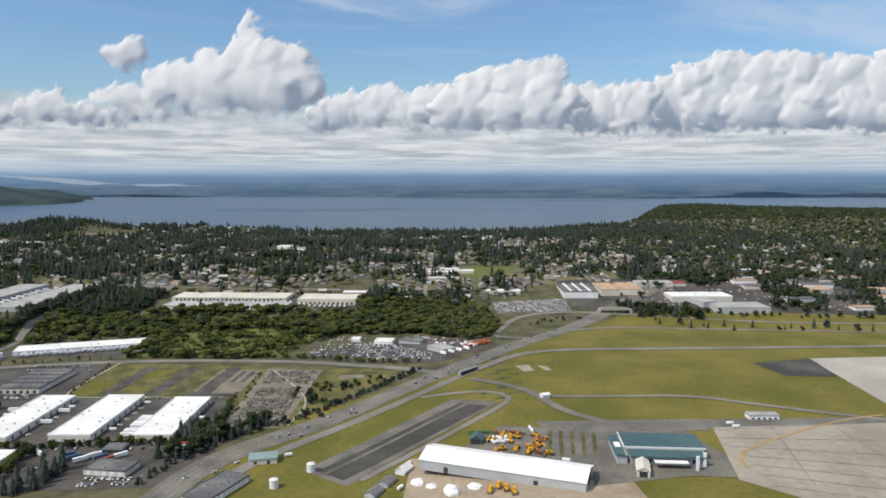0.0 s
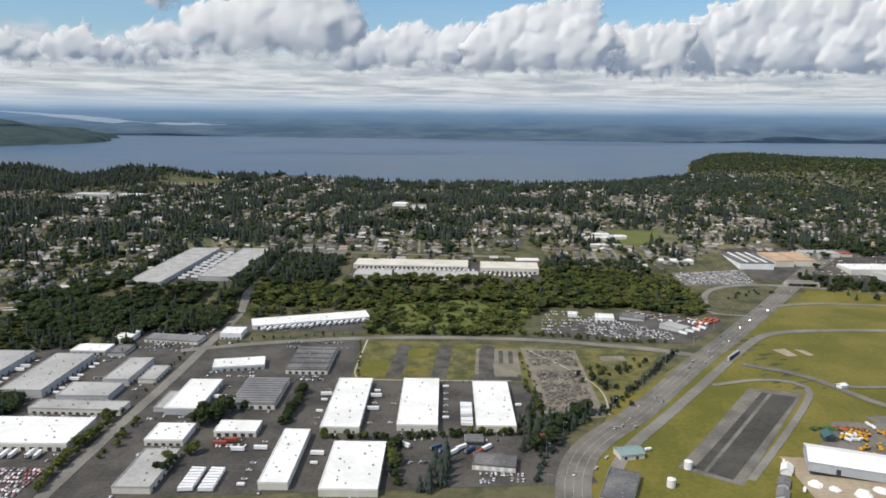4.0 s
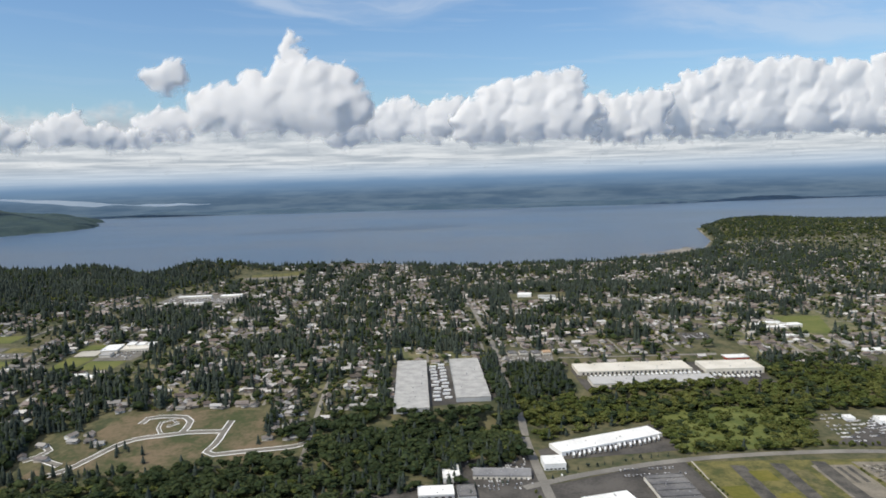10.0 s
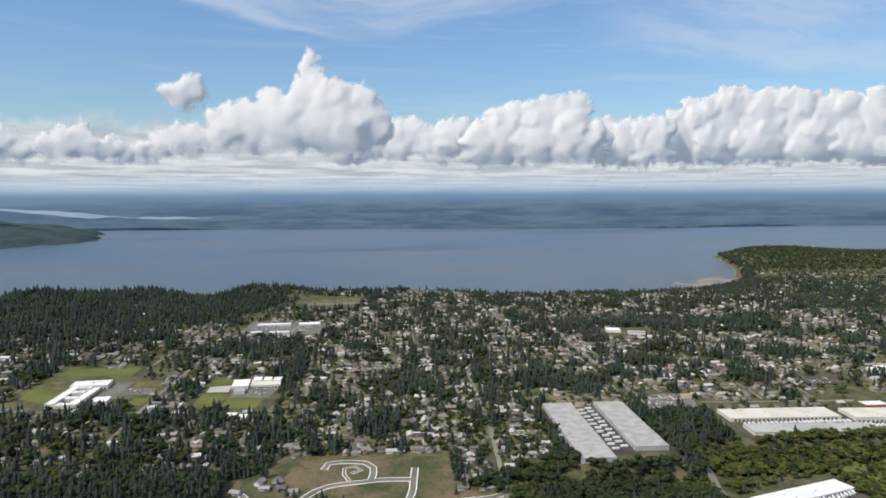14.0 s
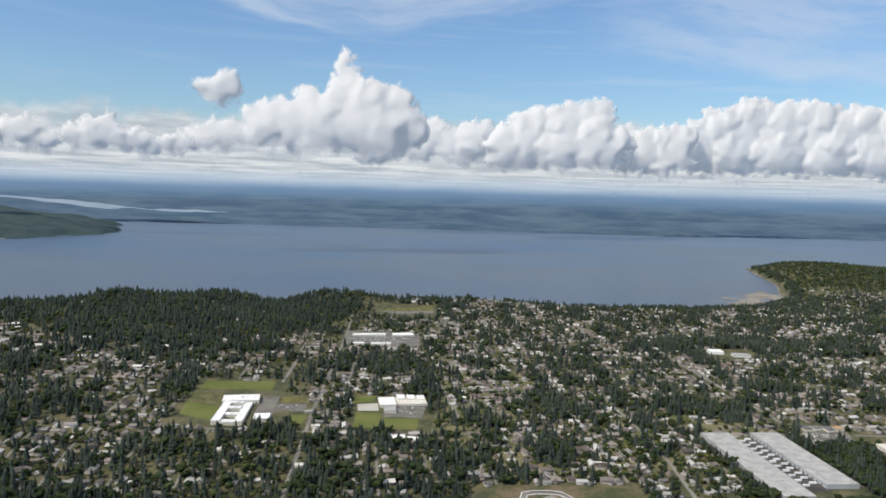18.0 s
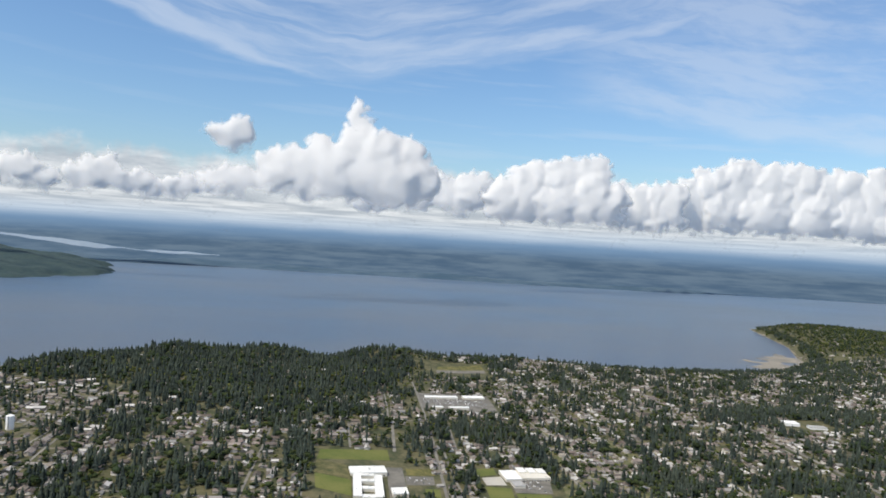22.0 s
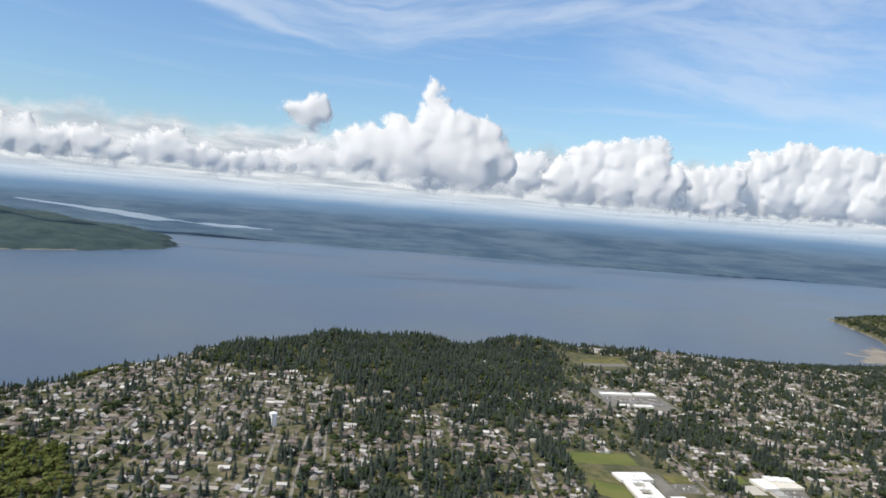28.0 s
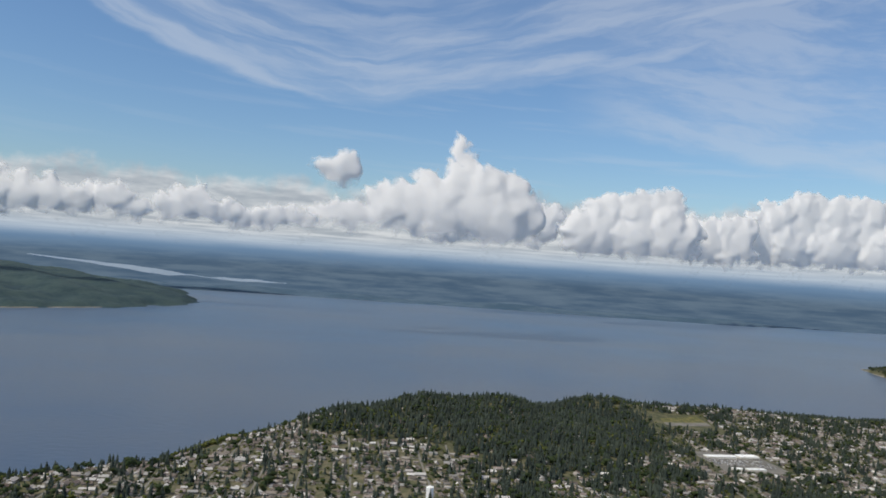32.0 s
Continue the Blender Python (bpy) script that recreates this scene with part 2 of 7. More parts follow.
M = {
    "soil": mat("ground_cover", (0.045, 0.055, 0.025), (0.125, 0.112, 0.06), 0.95, 0.06, 0.25, bump=0.4),
    "grass": mat("mown_grass", (0.098, 0.1, 0.015), (0.178, 0.15, 0.034), 0.95, 0.025, 0.5),
    "field": mat("field_grass", (0.085, 0.11, 0.024), (0.14, 0.145, 0.042), 0.95, 0.03, 0.6),
    "weeds": mat("weedy_grass", (0.055, 0.065, 0.024), (0.15, 0.13, 0.06), 0.95, 0.12, 0.6),
    "asphalt": mat("asphalt", (0.045, 0.042, 0.038), (0.1, 0.092, 0.082), 0.85, 0.05, 0.6),
    "old_asphalt": mat("old_asphalt", (0.11, 0.105, 0.093), (0.195, 0.183, 0.158), 0.88, 0.07, 0.8),
    "street": mat("street", (0.15, 0.143, 0.128), (0.235, 0.223, 0.197), 0.88, 0.05, 0.7),
    "liner": mat("pond_liner", (0.042, 0.04, 0.035), (0.075, 0.07, 0.06), 0.8, 0.05, 0.4),
    "orange": mat("orange_paint", (0.42, 0.14, 0.035), (0.52, 0.19, 0.05), 0.5, 0.2, 1.0),
    "green": mat("green_machine_paint", (0.05, 0.2, 0.04), (0.08, 0.28, 0.06), 0.5, 0.2, 1.0),
    "yards": mat("garden_ground", (0.07, 0.085, 0.03), (0.185, 0.165, 0.095), 0.95, 0.08, 0.4),
    "concrete": mat("concrete", (0.32, 0.3, 0.26), (0.45, 0.43, 0.38), 0.85, 0.02, 0.5),
    "apron": mat("apron_concrete", (0.25, 0.22, 0.175), (0.36, 0.325, 0.265), 0.85, 0.025, 0.3),
    "dirt": mat("bare_dirt", (0.26, 0.2, 0.14), (0.38, 0.32, 0.24), 0.95, 0.05, 0.6, bump=0.3),
    "dirt_pad": mat("gravel_pad", (0.15, 0.135, 0.108), (0.235, 0.21, 0.165), 0.95, 0.1, 0.7),
    "rubble": mat("broken_slabs", (0.08, 0.077, 0.07), (0.2, 0.185, 0.155), 0.9, 0.12, 0.9, 0.5),
    "white_roof": mat("white_roof_membrane", (0.68, 0.68, 0.66), (0.86, 0.86, 0.84), 0.65, 0.05, 0.5),
    "grey_roof": mat("grey_roof_membrane", (0.33, 0.325, 0.315), (0.45, 0.445, 0.43), 0.7, 0.04, 0.5),
    "rib_grey": mat("streaked_grey_roof", (0.3, 0.297, 0.285), (0.44, 0.435, 0.415), 0.7, 0.12, 0.6),
    "rib_roof": mat("ribbed_grey_roof", (0.22, 0.22, 0.23), (0.34, 0.34, 0.34), 0.6, 0.06, 0.8, 0.25),
    "dark_roof": mat("dark_gravel_roof", (0.10, 0.10, 0.105), (0.2, 0.195, 0.19), 0.9, 0.08, 0.9),
    "teal_roof": mat("teal_metal_roof", (0.045, 0.095, 0.1), (0.065, 0.125, 0.13), 0.5, 0.04, 0.6),
    "pale_teal": mat("pale_teal_roof", (0.16, 0.24, 0.24), (0.22, 0.31, 0.3), 0.6, 0.05, 0.6),
    "cream": mat("cream_wall", (0.55, 0.52, 0.45), (0.66, 0.63, 0.56), 0.8, 0.06, 0.8),
    "grey_wall": mat("grey_concrete_wall", (0.36, 0.38, 0.4), (0.47, 0.48, 0.49), 0.8, 0.06, 0.8),
    "white": mat("white_paint", (0.72, 0.73, 0.74), (0.85, 0.85, 0.84), 0.5, 0.1, 1.0, 0.06, "object"),
    "dark": mat("dark_opening", (0.035, 0.037, 0.04), (0.06, 0.06, 0.065), 0.5, 0.1, 1.0),
    "glass": mat("window_glass", (0.03, 0.04, 0.05), (0.05, 0.06, 0.07), 0.15, 0.1, 1.0, spec=0.6),
    "metal": mat("galvanised_metal", (0.4, 0.41, 0.42), (0.52, 0.53, 0.54), 0.4, 0.1, 1.0, metal=0.6),
    "yellow": mat("yellow_machine_paint", (0.6, 0.3, 0.02), (0.7, 0.38, 0.04), 0.5, 0.2, 1.0),
    "red": mat("red_paint", (0.28, 0.055, 0.042), (0.36, 0.08, 0.055), 0.5, 0.2, 1.0),
    "line": mat("road_paint", (0.42, 0.41, 0.37), (0.55, 0.54, 0.49), 0.7, 0.2, 1.0),
    "car": mat("car_paint", (0.5, 0.5, 0.52), (0.6, 0.6, 0.6), 0.3, 0.2, 1.0, 0.5, "object", third=(0.06, 0.07, 0.09), spec=0.5),
    "cars": mat("parked_car_paint", (0.42, 0.42, 0.44), (0.55, 0.55, 0.55), 0.3, 0.2, 1.0, 0.6, "island", third=(0.04, 0.05, 0.07), spec=0.5),
    "tan_roof": mat("tan_gravel_roof", (0.4, 0.27, 0.17), (0.52, 0.37, 0.25), 0.9, 0.05, 0.6),
    "cars_mixed": mat("mixed_car_paint", (0.4, 0.4, 0.42), (0.6, 0.6, 0.6), 0.35, 0.2, 1.0, 0.6, "island", third=(0.17, 0.03, 0.03), spec=0.5),
    "house_wall": mat("house_siding", (0.22, 0.195, 0.165), (0.42, 0.385, 0.335), 0.8, 0.08, 0.8, 0.35, "island", third=(0.58, 0.55, 0.5)),
    "house_roof": mat("shingle_roof", (0.105, 0.082, 0.07), (0.2, 0.175, 0.155), 0.9, 0.05, 0.8, 0.45, "island", third=(0.4, 0.39, 0.375)),
    "house_wall_o": mat("house_siding_near", (0.25, 0.235, 0.21), (0.45, 0.43, 0.4), 0.8, 0.08, 0.8, 0.35, "object", third=(0.56, 0.54, 0.5)),
    "house_roof_o": mat("shingle_roof_near", (0.1, 0.09, 0.085), (0.21, 0.19, 0.175), 0.9, 0.05, 0.8, 0.4, "object", third=(0.36, 0.355, 0.345)),
    "conifer": mat("conifer_needles", (0.041, 0.055, 0.049), (0.068, 0.086, 0.068), 0.95, 0.02, 0.6, 0.3, spec=0.1, thin=0.3),
    "leaf": mat("broad_leaves", (0.052, 0.076, 0.034), (0.092, 0.117, 0.048), 0.9, 0.02, 0.4, 0.28, third=(0.052, 0.076, 0.04), spec=0.1, thin=0.5),
    "spring_leaf": mat("spring_leaves", (0.095, 0.122, 0.034), (0.165, 0.18, 0.058), 0.9, 0.03, 0.5, 0.25, spec=0.1, thin=0.46),
    "bark": mat("bark", (0.08, 0.06, 0.045), (0.14, 0.11, 0.08), 0.95, 0.3, 2.0),
    # woods over the water: the blue haze of distance is mixed into both base colours
    "hazed_wood": mat("hazed_far_woods", (0.036, 0.074, 0.115), (0.07, 0.112, 0.155), 0.95, 0.004, 0.02),
    "headland": mat("hazed_headland_woods", (0.017, 0.038, 0.046), (0.04, 0.066, 0.064), 0.95, 0.01, 0.05),
    "plots": mat("graded_plots", (0.05, 0.062, 0.024), (0.155, 0.118, 0.074), 0.95, 0.05, 0.35),
    "lot": mat("lot_grass", (0.062, 0.07, 0.022), (0.165, 0.145, 0.05), 0.95, 0.11, 0.6),
    "west_yards": mat("dry_garden_ground", (0.066, 0.073, 0.034), (0.158, 0.138, 0.088), 0.95, 0.08, 0.35),
    "scrub": mat("rough_meadow", (0.075, 0.1, 0.026), (0.135, 0.15, 0.042), 0.95, 0.05, 0.4, bump=0.4),
    "wet_sand": mat("wet_sand", (0.19, 0.175, 0.145), (0.31, 0.275, 0.22), 0.7, 0.02, 0.2),
    "inlet": mat("inlet_water", (0.19, 0.25, 0.32), (0.23, 0.29, 0.36), 0.4, 0.002, 0.02),
    "cloud": None, "water": None,
}


def water_material():
    m = bpy.data.materials.new("sea_water")
    m.use_nodes = True
    n = Nodes(m.node_tree)
    at = n.add("ShaderNodeNewGeometry").outputs["Position"]
    streak = n.noise(n.scaled(at, (0.0009, 0.0016, 0.0)), 1.0, 4.0, 0.55)
    ripple = n.noise(n.scaled(at, (0.05, 0.1, 0.0)), 1.0, 5.0, 0.6)
    col = n.mix(n.span(streak, 0.3, 0.7), (0.016, 0.04, 0.085, 1), (0.062, 0.074, 0.094, 1))
    p = n.add("ShaderNodeBsdfPrincipled", {"Base Color": col, "Roughness": n.span(streak, 0.3, 0.7, 0.3, 0.36), "IOR": 1.9})
    n.put(p.inputs["Normal"], n.add("ShaderNodeBump", {"Height": ripple, "Strength": 0.25, "Distance": 3.0}).outputs[0])
    n.tree.links.new(p.outputs[0], n.add("ShaderNodeOutputMaterial").inputs[0])
    return m


def cloud_material():
    """White droplets, thinning out to nothing where the cloud's body does."""
    m = bpy.data.materials.new("cloud_vapour")
    m.use_nodes = True
    n = Nodes(m.node_tree)
    body = n.add("ShaderNodeAttribute")
    body.attribute_name = "body"
    at = n.add("ShaderNodeNewGeometry").outputs["Position"]
    fine = n.noise(at, 0.025, 6.0, 0.6)
    broad = n.noise(at, 0.006, 4.0, 0.55)
    rim = n.math("ADD", body.outputs["Fac"], n.math("MULTIPLY", n.math("SUBTRACT", fine, 0.5), 0.7))
    rim = n.math("ADD", rim, n.math("MULTIPLY", n.math("SUBTRACT", broad, 0.5), 0.6))
    bump = n.add("ShaderNodeBump", {"Height": n.math("ADD", broad, n.math("MULTIPLY", fine, 0.5)), "Strength": 0.05, "Distance": 60.0}).outputs[0]
    d = n.add("ShaderNodeBsdfDiffuse", {"Color": (0.86, 0.86, 0.86, 1), "Normal": bump})
    t = n.add("ShaderNodeBsdfTranslucent", {"Color": (0.93, 0.93, 0.93, 1)})
    s = n.add("ShaderNodeMixShader", {0: 0.4, 1: d.outputs[0], 2: t.outputs[0]})
    clear_ = n.add("ShaderNodeBsdfTransparent")
    out = n.add("ShaderNodeMixShader", {0: n.span(rim, 0.0, 1.0), 1: clear_.outputs[0], 2: s.outputs[0]})
    n.tree.links.new(out.outputs[0], n.add("ShaderNodeOutputMaterial").inputs[0])
    return m


M["water"], M["cloud"] = water_material(), cloud_material()

# ---- building helpers ----
SEA = -36.4
COAST = np.array([(-4000, -600), (-2400, 500), (-1900, 800), (-1600, 930), (-1450, 1050), (-1250, 1330), (-1000, 1510), (-600, 1600), (-50, 1640), (200, 1690), (402, 1850), (560, 2150), (716, 2640), (800, 2660), (1000, 2640), (4000, 2600)], float)


def smooth(v):
    v = np.clip(v, 0, 1)
    return v * v * (3 - 2 * v)


def hump(x, y, cx, cy, sx, sy):
    return np.exp(-((x - cx) / sx) ** 2 - ((y - cy) / sy) ** 2)


def inland(x, y):
    """How far a place lies before the shore."""
    return np.interp(x, COAST[:, 0], COAST[:, 1]) - y


def height(x, y):
    """The lie of the land: airfield, plateau, ridge over the sound, headland, bluff."""
    x, y = np.asarray(x, float), np.asarray(y, float)
    h = 17 * smooth((y - 390 - 90 * smooth((x + 400) / 200)) / 200) + 20 * smooth((-x - 500) / 600) * smooth((y - 450) / 250) - 14 * smooth((y - 1000) / 400)
    h = h - 8 * hump(x, y, -600, 1070, 260, 170) + 6 * smooth((x + 60) / 100) * (1 - smooth((y - 430) / 120))
    h = h - 4 * hump(x, y, -560, 420, 160, 120) + 17 * hump(x, y, 950, 1950, 420, 240)
    h = h + 9 * hump(x, y, -1060, 1290, 85, 90) + 6 * hump(x, y, -935, 1320, 55, 80) + 16 * hump(x, y, -715, 1390, 75, 75) + 10 * hump(x, y, -480, 1400, 130, 90)
    for cx, cy, sx, rise in ((-1080, 1235, 45, 8), (-1185, 1125, 40, 6), (-1004, 1280, 32, -4), (-916, 1300, 34, 4), (-830, 1340, 34, -8), (-748, 1370, 30, 5), (-1385, 920, 85, -14), (-1275, 1035, 42, -7)):
        h = h + rise * hump(x, y, cx, cy, sx, 75)
    h = h + 11 * hump(x, y, 810, 2280, 130, 160) - 6 * hump(x, y, 1120, 2200, 160, 200)
    for x0, x1, y0, y1, z, e in ((-380, -296, 495, 622, 13.5, 25), (-228, -66, 578, 612, 9.5, 8), (-228, -112, 540, 572, 8.5, 8)):      # levelled building pads
        on = smooth((e - np.maximum(np.maximum(x0 - x, x - x1), np.maximum(y0 - y, y - y1))) / e)
        h = h * (1 - on) + z * on
    bluff = np.interp(x, [-1700, -1500, -1300, -1050, -600, 0, 400, 560, 720, 900], [230, 260, 300, 240, 205, 330, 300, 300, 330, 420])
    return SEA - 3 + (h - SEA + 3) * smooth(inland(x, y) / bluff)


def gz(x, y):
    return float(height(x, y))


def mesh_object(name, verts, tris, mats, index=None, parent=None):
    """An object from arrays of points and faces (all of one size)."""
    verts, tris = np.asarray(verts, np.float32), np.asarray(tris, np.int32)
    k = tris.shape[1]
    me = bpy.data.meshes.new(name)
    me.vertices.add(len(verts)), me.loops.add(tris.size), me.polygons.add(len(tris))
    me.vertices.foreach_set("co", verts.ravel())
    me.loops.foreach_set("vertex_index", tris.ravel())
    me.polygons.foreach_set("loop_start", np.arange(0, tris.size, k, dtype=np.int32))
    if index is not None:
        me.polygons.foreach_set("material_index", np.asarray(index, np.int32))
    for m in mats:
        me.materials.append(m)
    me.update(calc_edges=True)
    ob = new(name, me)
    ob.parent = parent
    return ob


def part(name, bm, material, parent, label=""):
    """Links a bmesh as one mesh object under a thing or part."""
    me = bpy.data.meshes.new(name)
    bm.to_mesh(me)
    bm.free()
    me.materials.append(material)
    ob = new(name, me)
    ob.parent = parent
    return tagged(ob, label)


def box(bm, x0, y0, z0, x1, y1, z1):
    v = [bm.verts.new((x, y, z)) for z in (z0, z1) for x, y in ((x0, y0), (x1, y0), (x1, y1), (x0, y1))]
    for f in ((3, 2, 1, 0), (4, 5, 6, 7), (0, 1, 5, 4), (1, 2, 6, 5), (2, 3, 7, 6), (3, 0, 4, 7)):
        bm.faces.new([v[i] for i in f])
    return bm


def boxes(*rows):
    bm = bmesh.new()
    for r in rows:
        box(bm, *r)
    return bm


def thing(name, x, y, z, turn, label, category, group="", kind=""):
    ob = new(name)
    ob.matrix_world = pose(x, y, z, 0, 0, turn)
    return tagged(ob, label, category, group, kind)


def patch(name, corners, material, lift=0.15, n=16, label="", category="", kind="structure", m=0):
    """A four-cornered piece of paving or turf that lies on the land."""
    a, b, c, d = [np.array(p, float) for p in corners]
    m = m or n
    u, v = np.meshgrid(np.linspace(0, 1, n + 1), np.linspace(0, 1, m + 1))
    u, v = u.ravel()[:, None], v.ravel()[:, None]
    p = (1 - v) * ((1 - u) * a + u * b) + v * ((1 - u) * d + u * c)
    z = height(p[:, 0], p[:, 1]) + lift
    i = np.arange((n + 1) * (m + 1)).reshape(m + 1, n + 1)
    q = np.stack([i[:-1, :-1], i[:-1, 1:], i[1:, 1:], i[1:, :-1]], -1).reshape(-1, 4)
    e = p[q[0]]
    if (e[1, 0] - e[0, 0]) * (e[2, 1] - e[1, 1]) - (e[1, 1] - e[0, 1]) * (e[2, 0] - e[1, 0]) < 0:
        q = q[:, ::-1]
    return tagged(mesh_object(name, np.column_stack([p, z]), q, [material]), label, category, kind=kind)


def strip(name, points, width, material, lift=0.2, label="", category="road", step=8.0, round_=True):
    """A road along a line of points, on the land."""
    pts = np.array(points, float)
    if round_:
        for _ in range(2):
            pts = np.vstack([pts[:1], np.stack([0.75 * pts[:-1] + 0.25 * pts[1:], 0.25 * pts[:-1] + 0.75 * pts[1:]], 1).reshape(-1, 2), pts[-1:]])
    d = np.r_[0, np.cumsum(np.hypot(*np.diff(pts, axis=0).T))]
    s = np.linspace(0, d[-1], max(2, int(d[-1] / step) + 1))
    p = np.column_stack([np.interp(s, d, pts[:, 0]), np.interp(s, d, pts[:, 1])])
    t = np.gradient(p, axis=0)
    t /= np.hypot(t[:, 0], t[:, 1])[:, None]
    nrm = np.column_stack([-t[:, 1], t[:, 0]])
    rows = np.stack([p + nrm * width * k for k in (0.5, 0.17, -0.17, -0.5)], 1)
    v = rows.reshape(-1, 2)
    z = height(v[:, 0], v[:, 1]) + lift
    i = np.arange(len(v)).reshape(-1, 4)
    q = np.stack([i[:-1, :-1], i[:-1, 1:], i[1:, 1:], i[1:, :-1]], -1).reshape(-1, 4)[:, ::-1]
    return tagged(mesh_object(name, np.column_stack([v, z]), q, [material]), label, category, kind="structure")


def inside(poly, x, y):
    poly = np.array(poly, float)
    r = np.zeros(np.shape(x), bool)
    for (x0, y0), (x1, y1) in zip(poly, np.roll(poly, -1, 0)):
        with np.errstate(divide="ignore", invalid="ignore"):
            r ^= ((y0 > y) != (y1 > y)) & (x < (x1 - x0) * (y - y0) / (y1 - y0) + x0)
    return r


def lumps(x, y, size, seed=0.0):
    """Soft random field over the plan, about -1 to 1."""
    r = np.random.RandomState(int(seed * 10) + 5)
    out = np.zeros(np.shape(x))
    for k in range(9):
        a, f, ph = r.rand() * 6.28, (0.6 + r.rand()) * 6.28 / size, r.rand() * 6.28
        out += np.sin((np.cos(a) * x + np.sin(a) * y) * f + ph)
    return out / 3


def arrays(bm, flip=False):
    bmesh.ops.triangulate(bm, faces=bm.faces[:])
    bm.verts.index_update()
    v = np.array([x.co[:] for x in bm.verts])
    f = np.array([[x.index for x in g.verts] for g in bm.faces])
    bm.free()
    return v, f


def scatter(name, kinds, which, x, y, size, tall, turn, mats, label, category, kind="stuff", sink=0.15, soft=False):
    """Many copies of a few small forms, joined in one mesh on the land. kinds: (points, faces, material index)."""
    vs, fs, ms, base = [], [], [], 0
    z = height(x, y) - sink
    for k, (v, f, mi) in enumerate(kinds):
        s = np.flatnonzero(which == k)
        if not len(s):
            continue
        c, sn = np.cos(turn[s])[:, None], np.sin(turn[s])[:, None]
        a = (v[None, :, 0] * c - v[None, :, 1] * sn) * size[s][:, None] + x[s][:, None]
        b = (v[None, :, 0] * sn + v[None, :, 1] * c) * size[s][:, None] + y[s][:, None]
        h = v[None, :, 2] * tall[s][:, None] + z[s][:, None]
        vs.append(np.stack([a, b, h], -1).reshape(-1, 3))
        fs.append((f[None] + (np.arange(len(s)) * len(v))[:, None, None] + base).reshape(-1, 3))
        ms.append(np.tile(mi, len(s)))
        base += len(s) * len(v)
    if not vs:
        return None
    ob = mesh_object(name, np.vstack(vs), np.vstack(fs), mats, np.concatenate(ms))
    if soft:
        ob.data.shade_smooth()
    return tagged(ob, label, category, kind=kind)


# ---- ground, sea, far shore ----
gx = np.unique(np.r_[np.linspace(-4600, -2000, 27), np.arange(-2000, 901, 10.0), np.linspace(900, 1500, 31), np.linspace(1500, 4600, 32)])
gy = np.unique(np.r_[np.linspace(-3000, 100, 32), np.arange(100, 1701, 10.0), np.linspace(1700, 2760, 54)])
X, Y = np.meshgrid(gx, gy)
V = np.column_stack([X.ravel(), Y.ravel(), height(X, Y).ravel()])
I = np.arange(X.size).reshape(X.shape)
Q = np.stack([I[:-1, :-1], I[:-1, 1:], I[1:, 1:], I[1:, :-1]], -1).reshape(-1, 4)
keep = V[Q][:, :, 2].max(1) > SEA - 2.9
tagged(mesh_object("ground", V, Q[keep], [M["soil"]]), "mixed grass and bare ground of the coastal plateau", "ground", kind="structure")
WX, WY = np.linspace(-7000, 7000, 71), np.linspace(-600, 5400, 61)
X, Y = np.meshgrid(WX, WY)
I = np.arange(X.size).reshape(X.shape)
Q = np.stack([I[:-1, :-1], I[:-1, 1:], I[1:, 1:], I[1:, :-1]], -1).reshape(-1, 4)
tagged(mesh_object("water", np.column_stack([X.ravel(), Y.ravel(), np.full(X.size, SEA)]), Q, [M["water"]]), "calm blue-grey salt water of the sound", "water", kind="structure")


def far_shore():
    """The island over the water: low shore with rising woods behind."""
    line = np.array([(-2900, 4840), (-2300, 4850), (-1950, 4870), (-1600, 4900), (-900, 4840), (-250, 4800), (400, 4710), (1000, 4640), (1400, 4610), (1800, 4720), (2600, 4800), (6500, 4900)], float)
    d = np.r_[0, np.cumsum(np.hypot(*np.diff(line, axis=0).T))]
    s = np.linspace(0, d[-1], 420)
    px, py = np.interp(s, d, line[:, 0]), np.interp(s, d, line[:, 1])
    px, py = px + 14 * lumps(px, py, 160, 1), py + 12 * lumps(px, py, 120, 2)
    back = np.array([0, 6, 14, 30, 60, 110, 180, 300, 480, 700], float)
    rise = np.array([0, 0.8, 2.5, 6, 12, 19, 26, 32, 38, 44], float)
    gxx = np.repeat(px[None], len(back), 0)
    gyy = py[None] + back[:, None]
    zz = SEA + 0.3 + rise[:, None] * (0.6 + 0.35 * lumps(gxx, gyy, 700, 3))
    zz[1:] += 0.9 * np.random.RandomState(4).rand(*zz[1:].shape)
    i = np.arange(gxx.size).reshape(gxx.shape)
    q = np.stack([i[:-1, :-1], i[:-1, 1:], i[1:, 1:], i[1:, :-1]], -1).reshape(-1, 4)
    tagged(mesh_object("backdrop", np.column_stack([gxx.ravel(), gyy.ravel(), zz.ravel()]), q, [M["hazed_wood"]]), "low wooded island shore across the water", "far shore", kind="structure")


